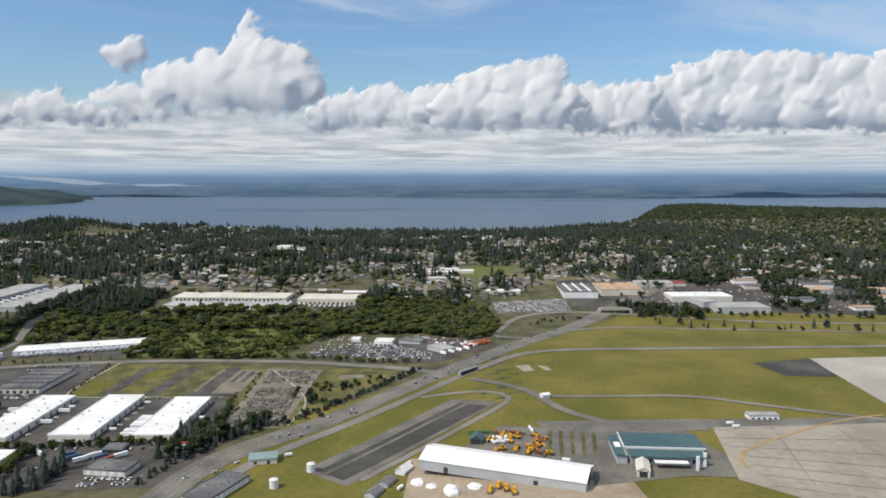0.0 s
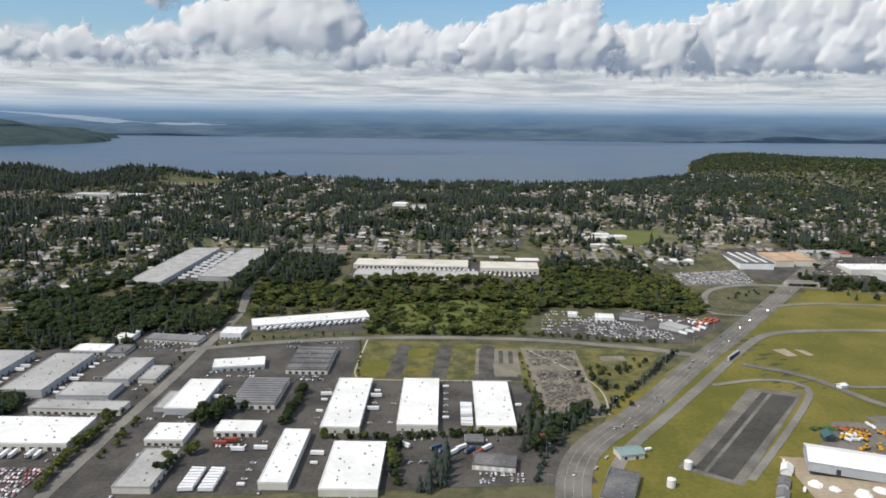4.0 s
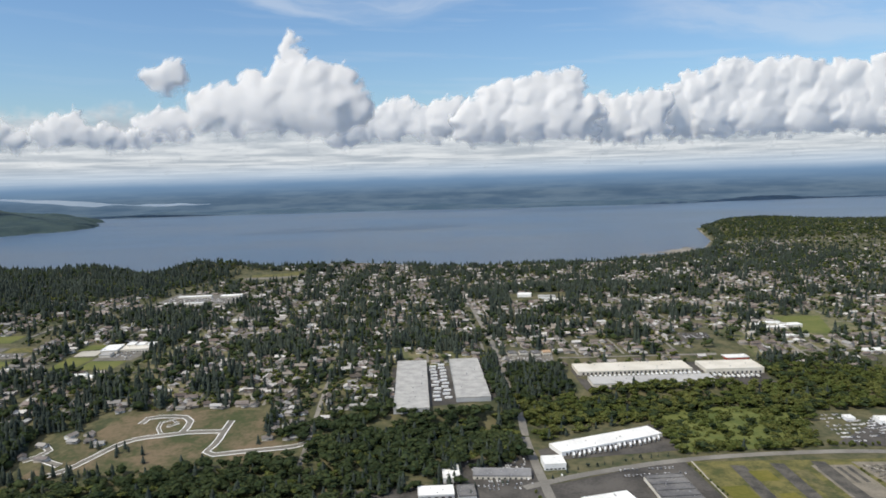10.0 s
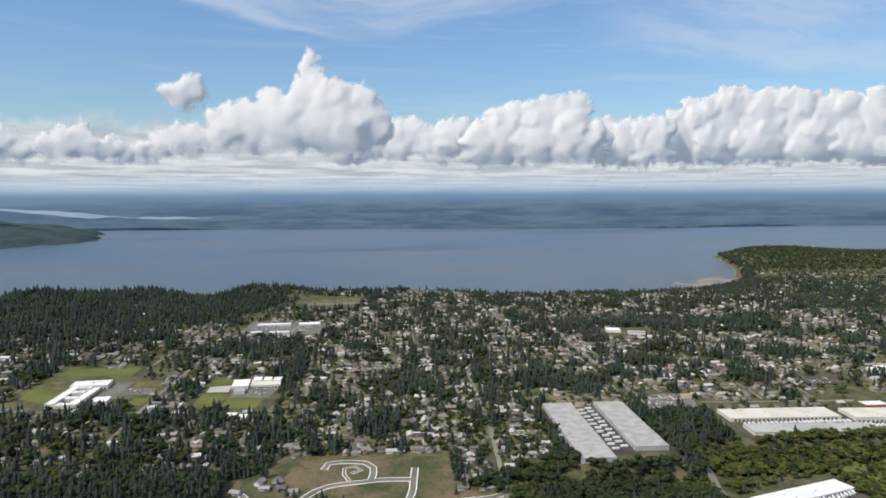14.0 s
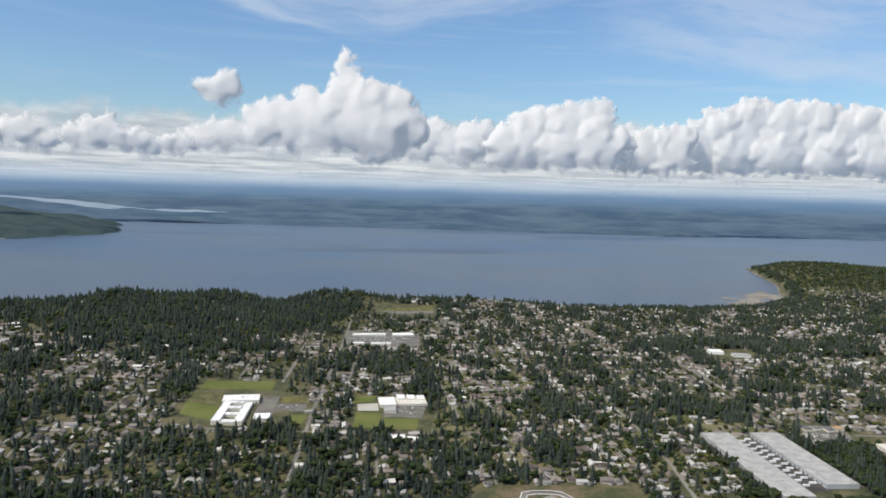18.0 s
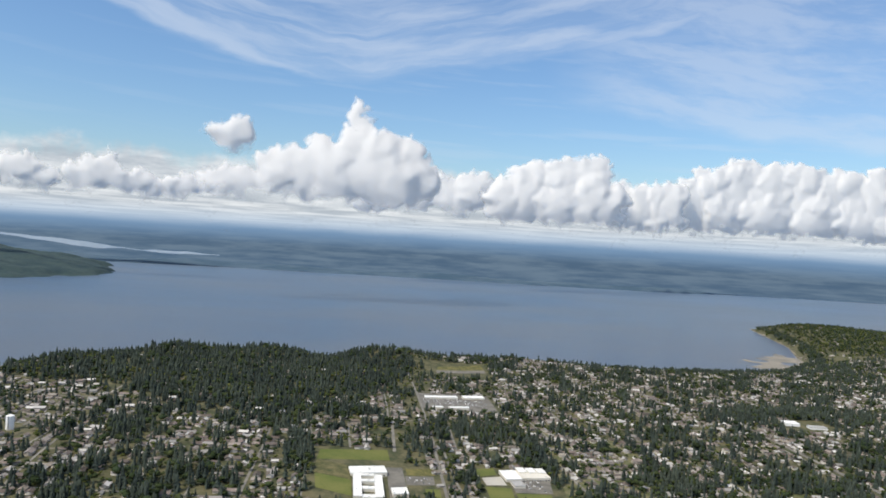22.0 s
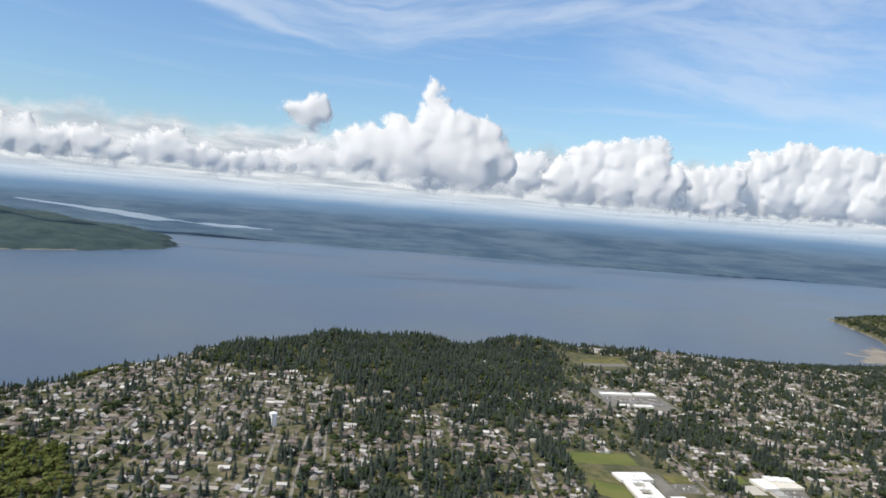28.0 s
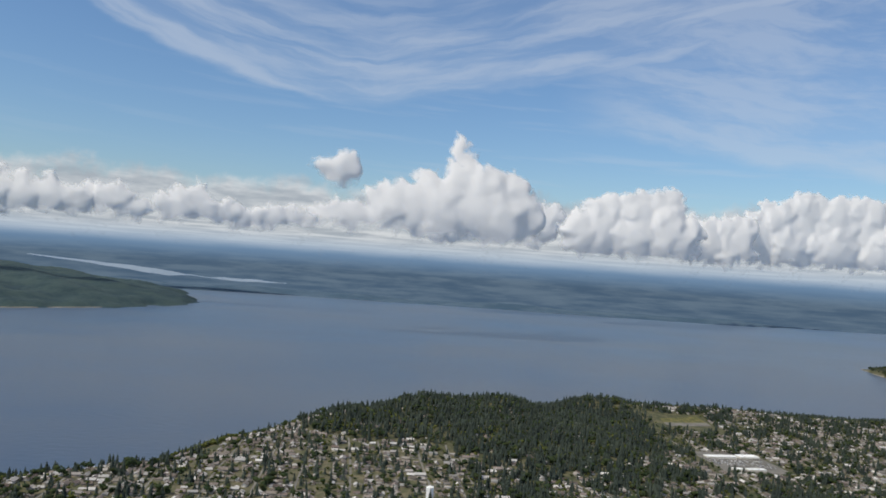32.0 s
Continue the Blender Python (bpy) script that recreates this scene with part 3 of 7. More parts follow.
def headland():
    """The wooded cape that reaches into the sound, rising inland, and the inlet behind it."""
    line = np.array([(-7500, 1100), (-3300, 2560), (-2500, 3040), (-2180, 3320), (-1990, 3640), (-1960, 3760), (-2010, 3950), (-2120, 4200), (-2150, 4500)], float)
    fx, fy = np.meshgrid(np.r_[np.linspace(-7400, -3600, 60), np.linspace(-3580, -1900, 130)], np.linspace(1300, 4420, 200))
    d = np.full(fx.shape, 9e9)
    for (x0, y0), (x1, y1) in zip(line, line[1:]):
        u = np.clip(((fx - x0) * (x1 - x0) + (fy - y0) * (y1 - y0)) / ((x1 - x0) ** 2 + (y1 - y0) ** 2), 0, 1)
        d = np.minimum(d, np.hypot(fx - x0 - u * (x1 - x0), fy - y0 - u * (y1 - y0)))
    within = inside(np.vstack([line, [(-7500, 4500)]]), fx, fy)
    d = np.where(within, d, -d) + 22 * lumps(fx, fy, 210, 5)
    z = SEA - 1 + np.where(d > 0, 8 * smooth(d / 50) + 185 * (1 - np.exp(-np.maximum(d, 0) / 1000.0)), d * 0.2)
    z += smooth(d / 400) * 9 * lumps(fx, fy, 420, 6) + smooth(d / 60) * 3.5 * np.random.RandomState(8).rand(*z.shape)
    i = np.arange(fx.size).reshape(fx.shape)
    q = np.stack([i[:-1, :-1], i[:-1, 1:], i[1:, 1:], i[1:, :-1]], -1).reshape(-1, 4)
    q = q[z.ravel()[q].max(1) > SEA - 1]
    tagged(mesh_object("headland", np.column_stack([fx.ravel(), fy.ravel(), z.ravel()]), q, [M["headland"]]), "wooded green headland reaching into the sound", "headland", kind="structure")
    xs = np.linspace(-3250, -1640, 60)
    mid = np.interp(xs, [-3250, -3000, -2700, -2400, -2000, -1640], [124, 107, 86, 61, 44, 42]) + 1.5 * lumps(xs, xs, 240, 3)
    wide = np.interp(xs, [-3250, -2900, -2500, -2380, -2290, -2220, -2120, -2060, -1860, -1700], [0.6, 4, 11, 10, 2.5, 0.2, 0.2, 5.5, 6.5, 0.6])
    wide = wide * np.interp(xs, [-3000, -2300, -1900], [1.4, 1.35, 1.15])
    v = np.vstack([np.column_stack([xs, np.full(60, 4840.0), mid - wide]), np.column_stack([xs, np.full(60, 4900.0), mid + wide])])
    i = np.arange(59)
    tagged(mesh_object("inlet", v, np.column_stack([i, i + 1, i + 61, i + 60]), [M["inlet"]]), "pale inlet of water behind the headland", "water", kind="structure")
    strip_line = np.array([(-3300, 2560), (-2500, 3040), (-2200, 3302)], float)
    v = np.vstack([np.column_stack([strip_line + (0, -8), np.full(3, SEA + 0.5)]), np.column_stack([strip_line + (0, 4), np.full(3, SEA + 2.2)])])
    tagged(mesh_object("far_beach", v, np.array([(0, 1, 4, 3), (1, 2, 5, 4)]), [M["wet_sand"]]), "thin pale beach below the headland", "beach", kind="structure")


headland()
far_shore()


# ---- clouds ----
def cloud(lobes, depth, base, seed, label, step=6.0, relief=0.9, lean=0.62):
    """A heaped cloud: lobes that carry smaller and smaller billows, crisp above, grey and ragged along the flat base."""
    q = np.array(lobes, float)
    q[:, 2] *= 0.95
    r = np.random.RandomState(seed)
    puffs = [(cx, 0.0, cz, rad) for cx, cz, rad in q]
    young = puffs
    for count, lo, hi in ((13, 0.28, 0.5), (6, 0.28, 0.48), (2, 0.3, 0.45)):
        grown = []
        for cx, fwd, cz, rad in young:
            for _ in range(count if rad > 17 else 0):
                a, e = r.uniform(-0.25, 3.39), r.uniform(0.0, 0.95)
                k = math.sqrt(1 - e * e)
                grown.append((cx + 0.84 * rad * k * math.cos(a), fwd + 0.7 * rad * e, cz + 0.84 * rad * k * math.sin(a), rad * r.uniform(lo, hi)))
        puffs, young = puffs + grown, grown
    x = np.arange((q[:, 0] - q[:, 2]).min() - 90, (q[:, 0] + q[:, 2]).max() + 90, step)
    z = np.arange(base - 130, (q[:, 1] + q[:, 2]).max() + 80, step)
    X, Z = np.meshgrid(x, z)
    wx = X + 15 * lumps(X, Z, 130, seed + 0.1) + 4 * lumps(X, Z, 45, seed + 0.2)
    wz = Z + 8 * lumps(X, Z, 110, seed + 0.3) + 4 * lumps(X, Z, 40, seed + 0.4)
    front, body = np.full(X.shape, -60.0), np.full(X.shape, -2.0)
    for k, (cx, fwd, cz, rad) in enumerate(puffs):
        sag = 0.42 if k < len(q) else 1.0                 # the large lobes hang down to the base
        i0, i1 = np.searchsorted(z, (cz - rad / sag - 50, cz + rad + 50))
        j0, j1 = np.searchsorted(x, (cx - rad - 50, cx + rad + 50))
        dz = wz[i0:i1, j0:j1] - cz
        d2 = (wx[i0:i1, j0:j1] - cx) ** 2 + (dz * np.where(dz < 0, sag, 1.0)) ** 2
        body[i0:i1, j0:j1] = np.maximum(body[i0:i1, j0:j1], (rad - np.sqrt(d2)) / 22.0)
        skin = np.where(d2 < rad * rad, fwd + np.sqrt(np.maximum(rad * rad - d2, 0)), -60.0)
        front[i0:i1, j0:j1] = np.maximum(front[i0:i1, j0:j1], skin)
    for _ in range(13):                                  # soften the creases
        pad = np.pad(front, 1, mode="edge")
        front = 0.5 * front + 0.125 * (pad[:-2, 1:-1] + pad[2:, 1:-1] + pad[1:-1, :-2] + pad[1:-1, 2:])
    foot = smooth((Z - base + 20 + 16 * lumps(X, Z, 300, seed + 0.5) + 12 * lumps(X, Z, 70, seed + 0.6)) / 95.0)
    body = np.where(body < 0, body, np.minimum(body, 1.4) * foot)
    # the heap leans back to its crest and is undercut along its flat base
    Y = depth - relief * front + lean * (Z - 480) + 0.95 * 40 * np.logaddexp(0, (base + 80 - Z) / 40)
    X, Z = -600 + (X + 600) * Y / depth, 190 + (Z - 190) * Y / depth
    V = np.column_stack([X.ravel(), Y.ravel(), Z.ravel()])
    i = np.arange(X.size).reshape(X.shape)
    quads = np.stack([i[:-1, :-1], i[:-1, 1:], i[1:, 1:], i[1:, :-1]], -1).reshape(-1, 4)
    b = body.ravel()
    quads = quads[b[quads].max(1) > -0.9]
    ob = mesh_object("cloud", V, quads, [M["cloud"]])
    ob.data.attributes.new("body", "FLOAT", "POINT").data.foreach_set("value", np.clip(b, -2, 2).astype(np.float32))
    ob.data.shade_smooth()
    return tagged(ob, label, "cloud", "bank of cumulus clouds", "structure")


cloud([(-1215, 390, 92), (-1101, 430, 106), (-1003, 462, 104), (-908, 483, 120), (-776, 537, 114), (-711, 526, 125), (-613, 526, 102), (-548, 482, 86), (-648, 427, 125), (-867, 406, 114), (-1083, 385, 104), (-1296, 376, 94), (-812, 748, 28), (-800, 722, 40), (-782, 694, 45), (-766, 660, 50), (-764, 622, 52), (-800, 585, 60), (-735, 585, 64)], 2870, 345, 1, "large white cumulus cloud with a tall leaning tower")
cloud([(-1272, 582, 72), (-1316, 584, 50), (-1222, 606, 50), (-1262, 568, 54)], 2870, 505, 2, "small separate white cumulus puff")
cloud([(-720, 480, 95), (-625, 500, 92), (-537, 527, 85), (-437, 544, 95), (-337, 560, 88), (-236, 510, 95), (-101, 559, 95), (-33, 576, 75), (-170, 459, 102), (-405, 460, 102)], 4300, 380, 3, "low white cumulus cloud with a ragged top")
cloud([(47, 487, 128), (159, 533, 128), (239, 596, 106), (287, 642, 71), (383, 595, 130), (511, 642, 108), (592, 674, 85), (544, 532, 147), (351, 470, 145), (126, 424, 112), (641, 485, 131)], 4010, 350, 4, "white cumulus cloud with two heaped crowns", lean=0.55)
cloud([(850, 560, 95), (960, 540, 108), (1075, 556, 104), (1180, 580, 108), (827, 505, 89), (898, 437, 107), (1003, 453, 79), (1109, 453, 87), (1198, 435, 80), (1075, 367, 101)], 4300, 350, 5, "small broken grey-white cumulus cloud")
cloud([(1404, 589, 146), (1553, 643, 164), (1739, 714, 151), (1813, 775, 104), (1966, 714, 170), (2059, 775, 98), (1631, 481, 196), (1933, 497, 222), (2195, 696, 174), (2387, 677, 177), (2541, 696, 180), (2736, 659, 210), (2933, 640, 223), (2278, 478, 229), (2626, 476, 237), (2902, 438, 244), (3174, 529, 275), (3416, 472, 282)], 4500, 370, 6, "broad grey-bellied bank of cumulus cloud with a bright crest", relief=0.7, lean=0.34)
cloud([(-2002, 488, 73), (-2071, 446, 89), (-2139, 433, 71), (-1951, 440, 69), (-1897, 423, 57), (-1829, 431, 62), (-1762, 411, 56), (-1690, 418, 62), (-1612, 432, 70), (-1530, 420, 62), (-1450, 428, 66), (-2350, 475, 72), (-2431, 443, 83), (-2274, 406, 65)], 3720, 360, 8, "row of small white cumulus heaps")
cloud([(-2550, 432, 94), (-2681, 444, 102), (-2812, 434, 111), (-2953, 445, 116), (-3108, 430, 119), (-3261, 441, 128)], 3720, 360, 9, "long low row of cumulus heaps")

# ---- forms for trees and houses ----
def conifer_form(seed, rings=4, sides=4):
    """A fir of unit height: tiers of drooping, uneven branches round a stem."""
    r = np.random.RandomState(seed)
    v, f = [], []
    for k in range(rings):
        z0, z1 = 0.08 + 0.72 * k / rings, 0.08 + 0.92 * (k + 1.35) / (rings + 0.35)
        rad = 0.255 * (1 - 0.8 * k / rings) * r.uniform(0.85, 1.15)
        b = len(v)
        v.append((r.normal() * 0.01, r.normal() * 0.01, min(1.0, z1)))
        for i in range(sides * 2):
            a = 6.283 * (i + r.uniform(-0.3, 0.3)) / (sides * 2)
            q = rad * (1.0 if i % 2 else 0.55) * r.uniform(0.8, 1.2)
            v.append((q * math.cos(a), q * math.sin(a), z0 + (0.0 if i % 2 else 0.05) + r.uniform(-0.02, 0.02)))
        f += [(b, b + 1 + i, b + 1 + (i + 1) % (sides * 2)) for i in range(sides * 2)]
    return np.array(v), np.array(f), np.zeros(len(f), int)


def broadleaf_form(seed, clumps=6, sub=1, tufts=0):
    """A rounded tree of unit height: uneven clumps of leaves with gaps, and small tufts that break their outline."""
    r = np.random.RandomState(seed)
    bm = bmesh.new()
    bmesh.ops.create_icosphere(bm, subdivisions=sub, radius=1.0)
    ball, tri = arrays(bm)
    v, f, k, hearts = [], [], 0, []
    for i in range(clumps):
        a, d = r.uniform(0, 6.283), r.uniform(0.05, 0.27) if clumps > 2 else 0.09 + 0.12 * i
        c = np.array([d * math.cos(a), d * math.sin(a), r.uniform(0.36, 0.82) - d * 0.4])
        rad = r.uniform(0.11, 0.19) if clumps > 8 else r.uniform(0.15, 0.23) if clumps > 2 else r.uniform(0.23, 0.3)
        v.append(ball * (rad * (1 + 0.3 * r.uniform(-1, 1, (len(ball), 1)))) * np.array([1, 1, 0.8]) + c), f.append(tri + k)
        hearts.append((c, rad))
        k += len(ball)
    for i in range(tufts):
        c, rad = hearts[i % clumps]
        way_ = r.normal(0, 1, 3) + (0, 0, 0.5)
        way_ /= np.linalg.norm(way_)
        at = c + way_ * rad * np.array([1, 1, 0.8]) * r.uniform(0.95, 1.25)
        n_ = way_ + r.normal(0, 0.55, 3)
        n_ /= np.linalg.norm(n_)
        a = np.cross(n_, (0.3, 0.5, 0.8))
        a /= np.linalg.norm(a)
        b, q = np.cross(n_, a), rad * r.uniform(0.3, 0.55)
        v.append(np.array([at - a * q, at - b * q * 0.8 - n_ * q * 0.25, at + a * q * 1.1, at + b * q * 0.9 - n_ * q * 0.2]))
        f.append(np.array([(0, 1, 2), (0, 2, 3)]) + k)
        k += 4
    return np.vstack(v), np.vstack(f), np.zeros(sum(len(q) for q in f), int)


def house_form(seed, near=False):
    """A small gabled house, about 7 by 5 m on plan: walls, eaves, roof, wing."""
    r = np.random.RandomState(seed)
    a, b, h, p = 3.2 * r.uniform(0.85, 1.25), 2.3 * r.uniform(0.85, 1.15), 1.5 * r.uniform(0.9, 1.5), 0.9 * r.uniform(0.8, 1.2)
    v = [(-a, -b, 0), (a, -b, 0), (a, b, 0), (-a, b, 0), (-a, -b, h), (a, -b, h), (a, b, h), (-a, b, h), (-a, 0, h + p), (a, 0, h + p)]
    f = [(0, 1, 5), (0, 5, 4), (1, 2, 6), (1, 6, 5), (2, 3, 7), (2, 7, 6), (3, 0, 4), (3, 4, 7), (4, 8, 7), (5, 6, 9)]
    m = [0] * len(f)
    e, d, t = 0.35, 0.12, 0.14
    k = len(v)
    for s in (-1, 1):
        v += [(-a - e, s * (b + e), h - d), (a + e, s * (b + e), h - d), (a + e, 0, h + p + t), (-a - e, 0, h + p + t)]
    f += [(k, k + 1, k + 2), (k, k + 2, k + 3), (k + 5, k + 4, k + 7), (k + 5, k + 7, k + 6)]
    m += [1] * 4
    if seed % 2:                                         # a wing
        k, c, w_ = len(v), a * 0.35, b + 1.9
        v += [(-c - 1.3, -w_, 0), (-c + 1.3, -w_, 0), (-c + 1.3, -b, 0), (-c - 1.3, -b, 0), (-c - 1.3, -w_, h), (-c + 1.3, -w_, h), (-c + 1.3, -b, h), (-c - 1.3, -b, h), (-c, -w_, h + p * 0.6)]
        f += [(k, k + 1, k + 5), (k, k + 5, k + 4), (k + 1, k + 2, k + 6), (k + 1, k + 6, k + 5), (k + 3, k, k + 4), (k + 3, k + 4, k + 7), (k + 4, k + 5, k + 8)]
        m += [0] * 7
        k = len(v)
        v += [(-c - 1.6, -w_ - 0.3, h - 0.1), (-c, -w_ - 0.3, h + p * 0.6 + 0.1), (-c, 0, h + p * 0.6 + 0.1), (-c - 1.6, 0, h - 0.1), (-c + 1.6, -w_ - 0.3, h - 0.1), (-c + 1.6, 0, h - 0.1)]
        f += [(k, k + 1, k + 2), (k, k + 2, k + 3), (k + 1, k + 4, k + 5), (k + 1, k + 5, k + 2)]
        m += [1] * 4
    return np.array(v, float), np.array(f), np.array(m)


CONIFERS = [conifer_form(s) for s in range(5)]
CONIFERS_NEAR = [conifer_form(s + 9, 6, 6) for s in range(5)]
BROAD = [broadleaf_form(s + 20, 2, 1, 16) for s in range(5)]
BROAD_NEAR = [broadleaf_form(s + 40, 4, 1, 76) for s in range(8)]
HOUSES = [house_form(s) for s in range(6)]

# ---- the plan of the districts ----
BELT = [(-284, 530), (-192, 546), (-77, 552), (-68, 580), (-40, 585), (30, 565), (40, 520), (36, 480), (20, 465), (-16, 493), (-76, 497), (-100, 445), (-108, 430), (-196, 430), (-196, 492), (-284, 466)]
LEFT_WOOD = [(-700, 330), (-620, 420), (-540, 436), (-470, 445), (-430, 500), (-395, 505), (-300, 490), (-289, 490), (-290, 430), (-345, 428), (-372, 408), (-404, 400), (-404, 325), (-366, 318), (-372, 258), (-420, 245), (-560, 245), (-700, 300)]
LOW_WOOD = [(-1000, 430), (-900, 470), (-780, 500), (-690, 500), (-610, 505), (-585, 470), (-640, 430), (-700, 390), (-1000, 390)]
HILL_WOOD = [(-1215, 1010), (-1240, 1100), (-1180, 1400), (-660, 1400), (-690, 1230), (-750, 1010), (-830, 950), (-850, 890), (-905, 865), (-960, 900), (-1020, 920), (-1060, 985), (-1150, 965)]
SPRING_WOOD = [(-1330, 690), (-1252, 668), (-1218, 600), (-1400, 480), (-1500, 640)]
SLOPE_WOOD = [(-1640, 960), (-1340, 960), (-1250, 1130), (-1330, 1260), (-1700, 1100)]
RIGHT_WOOD = [(230, 800), (300, 760), (480, 760), (900, 900), (1500, 1000), (1500, 2600), (600, 2500), (420, 1800), (240, 1650), (180, 1300)]
PARK_WOOD = [(-290, 1010), (-60, 1010), (-60, 930), (-250, 900), (-330, 940)]
MEADOW = [(-194, 436), (-106, 437), (-88, 462), (-86, 496), (-128, 512), (-176, 500)]
CLEAR = [  # paved, built or mown places: x0, y0, x1, y1
    (-402, 324, 260, 432), (-344, 296, 260, 330), (-360, 225, 260, 300), (-377, 490, -300, 624), (-232, 547, -68, 606), (-284, 432, -196, 490),
    (16, 662, 76, 748), (38, 548, 104, 590), (100, 560, 440, 650), (-615, 446, -463, 500), (-588, 446, -463, 530), (-466, 450, -430, 470), (-822, 622, -740, 757), (-742, 632, -712, 708), (-676, 624, -604, 722), (-642, 596, -618, 612), (-278, 602, -232, 643), (-104, 656, -70, 690),
    (-700, 960, -590, 1075), (-660, 1225, -548, 1350), (-288, 240, -283, 1000), (-230, 900, -150, 960), (-1112, 745, -1092, 770), (-90, 600, -55, 640)]


AIRFIELD = [(-150, 190), (-112, 240), (-70, 310), (0, 395), (60, 466), (36, 490), (50, 545), (130, 560), (160, 500), (480, 490), (480, 100), (-150, 100)]
CAR_YARD = [(-97, 432), (-2, 405), (42, 446), (20, 462), (-17, 491), (-75, 495)]
HIGHWAY = [(-104, 190), (-101, 225), (-98, 250), (-92, 269), (-83, 284), (-70, 299), (-56, 314), (-20, 362), (6, 392), (29, 419), (54, 453), (86, 500), (120, 545), (158, 590), (220, 655), (300, 740)]
ROADS = [([(-432, 440), (-424, 760)], 3), ([(-716, 500), (-709, 640), (-706, 735)], 3.5), ([(-706, 735), (-700, 850), (-694, 1072), (-693, 1240)], 1.6), ([(-746, 754), (-742, 858)], 3), ([(-682, 764), (-676, 874)], 3), ([(-590, 830), (-579, 660)], 3), ([(-1069, 590), (-1062, 960)], 2.2), ([(-16, 588), (-10, 900)], 3), (HIGHWAY, 9), ([(-300, 396), (-262, 410), (-197, 424), (-131, 426), (-74, 422), (-4, 387)], 5), ([(-291, 215), (-288, 430), (-286, 500), (-283, 1000)], 2.9), ([(120, 553), (160, 545), (270, 520), (440, 525)], 4)]


def near_road(x, y):
    r = np.zeros(np.shape(x), bool)
    for pts, wide in ROADS:
        for (x0, y0), (x1, y1) in zip(pts, pts[1:]):
            t = np.clip(((x - x0) * (x1 - x0) + (y - y0) * (y1 - y0)) / ((x1 - x0) ** 2 + (y1 - y0) ** 2), 0, 1)
            r |= np.hypot(x - x0 - t * (x1 - x0), y - y0 - t * (y1 - y0)) < wide
    return r


def clear(x, y):
    r = near_road(x, y) | inside(AIRFIELD, x, y) | inside(CAR_YARD, x, y)
    for x0, y0, x1, y1 in CLEAR:
        r |= (x > x0) & (x < x1) & (y > y0) & (y < y1)
    return r


def wooded(x, y):
    r = np.zeros(np.shape(x), bool)
    for p in (BELT, LEFT_WOOD, LOW_WOOD, HILL_WOOD, SPRING_WOOD, SLOPE_WOOD):
        fray = 26.0 if p is HILL_WOOD else 0.0
        r |= inside(p, x + fray * lumps(x, y, 80, 3.0), y + fray * lumps(x, y, 70, 5.0))
    return r


def suburb(x, y):
    low = np.interp(x, [-1900, -1500, -1000, -700, -600, -430, -428, -380, -300, -296, -70, -60, 30, 95, 460, 461, 800], [500, 480, 470, 480, 530, 528, 470, 520, 625, 595, 595, 545, 560, 640, 640, 560, 700])
    return (y > low) & (inland(x, y) > np.interp(x, [-1700, -1300, -900, -500, 100, 300, 500, 700], [130, 205, 200, 110, 60, 40, 40, 40])) & ~clear(x, y) & ~wooded(x, y)


# ---- airfield ----
patch("airfield_grass", [(-60, 330), (300, 300), (480, 540), (150, 560)], M["grass"], 0.06, 30, "mown yellow-green airfield grass", "grass")
patch("airfield_grass", [(-110, 215), (330, 190), (300, 310), (-60, 340)], M["grass"], 0.05, 30, "mown grass round the hangars", "grass")
patch("apron", [(113, 293), (193, 302), (420, 260), (304, 148)], M["apron"], 0.22, 20, "tan concrete aircraft apron with stained joints", "apron")
patch("apron", [(104, 241), (114, 292), (302, 152), (240, 110)], M["apron"], 0.21, 20, "tan concrete aircraft apron by the hangar", "apron")
patch("apron_edge", [(110, 303), (205, 307), (203, 300), (112, 293)], M["old_asphalt"], 0.25, 12, "dark asphalt strip along the apron", "apron")
patch("apron_edge", [(66, 246), (104, 243), (106, 252), (70, 262)], M["old_asphalt"], 0.23, 8, "cracked asphalt beside the apron", "apron")
patch("runway_end", [(213, 408), (420, 425), (420, 330), (207, 318)], M["concrete"], 0.18, 14, "pale concrete runway end", "runway")
patch("runway_shoulder", [(176, 398), (214, 408), (210, 370), (182, 372)], M["asphalt"], 0.2, 8, "dark worn blast pad", "runway")
strip("airfield_road", [(-88, 235), (-75, 273), (-39, 317), (3, 368), (30, 401), (50, 423), (83, 431), (153, 432), (250, 437), (420, 447)], 5.5, M["street"], 0.26, "grey perimeter service road")
strip("highway", HIGHWAY, 13.5, M["old_asphalt"], 0.24, "wide grey four-lane highway")
strip("ramp", [(60, 466), (32, 470), (42, 505), (54, 540), (84, 554), (120, 553), (160, 545), (270, 520), (440, 525)], 4.5, M["street"], 0.28, "curved highway ramp")
strip("ramp", [(72, 486), (95, 502), (125, 510), (185, 504), (300, 492), (430, 496)], 4.5, M["street"], 0.27, "long sweeping highway ramp")
strip("airfield_road", [(14, 370), (30, 358), (43, 345), (50, 325), (60, 308), (84, 291)], 5, M["old_asphalt"], 0.3, "narrow airfield service road")
strip("airfield_road", [(48, 336), (80, 336), (120, 338), (150, 322), (200, 300)], 3.2, M["street"], 0.31, "narrow airfield service road")
strip("airfield_road", [(-11, 344), (15, 348), (28, 343), (33, 335), (29, 325), (5, 293), (-30, 251)], 3.2, M["street"], 0.25, "gravel track round the settling pond")
strip("cross_road", [(-300, 396), (-262, 410), (-197, 424), (-131, 426), (-74, 422), (-30, 407), (-4, 387)], 6, M["street"], 0.26, "two-lane road along the green belt")
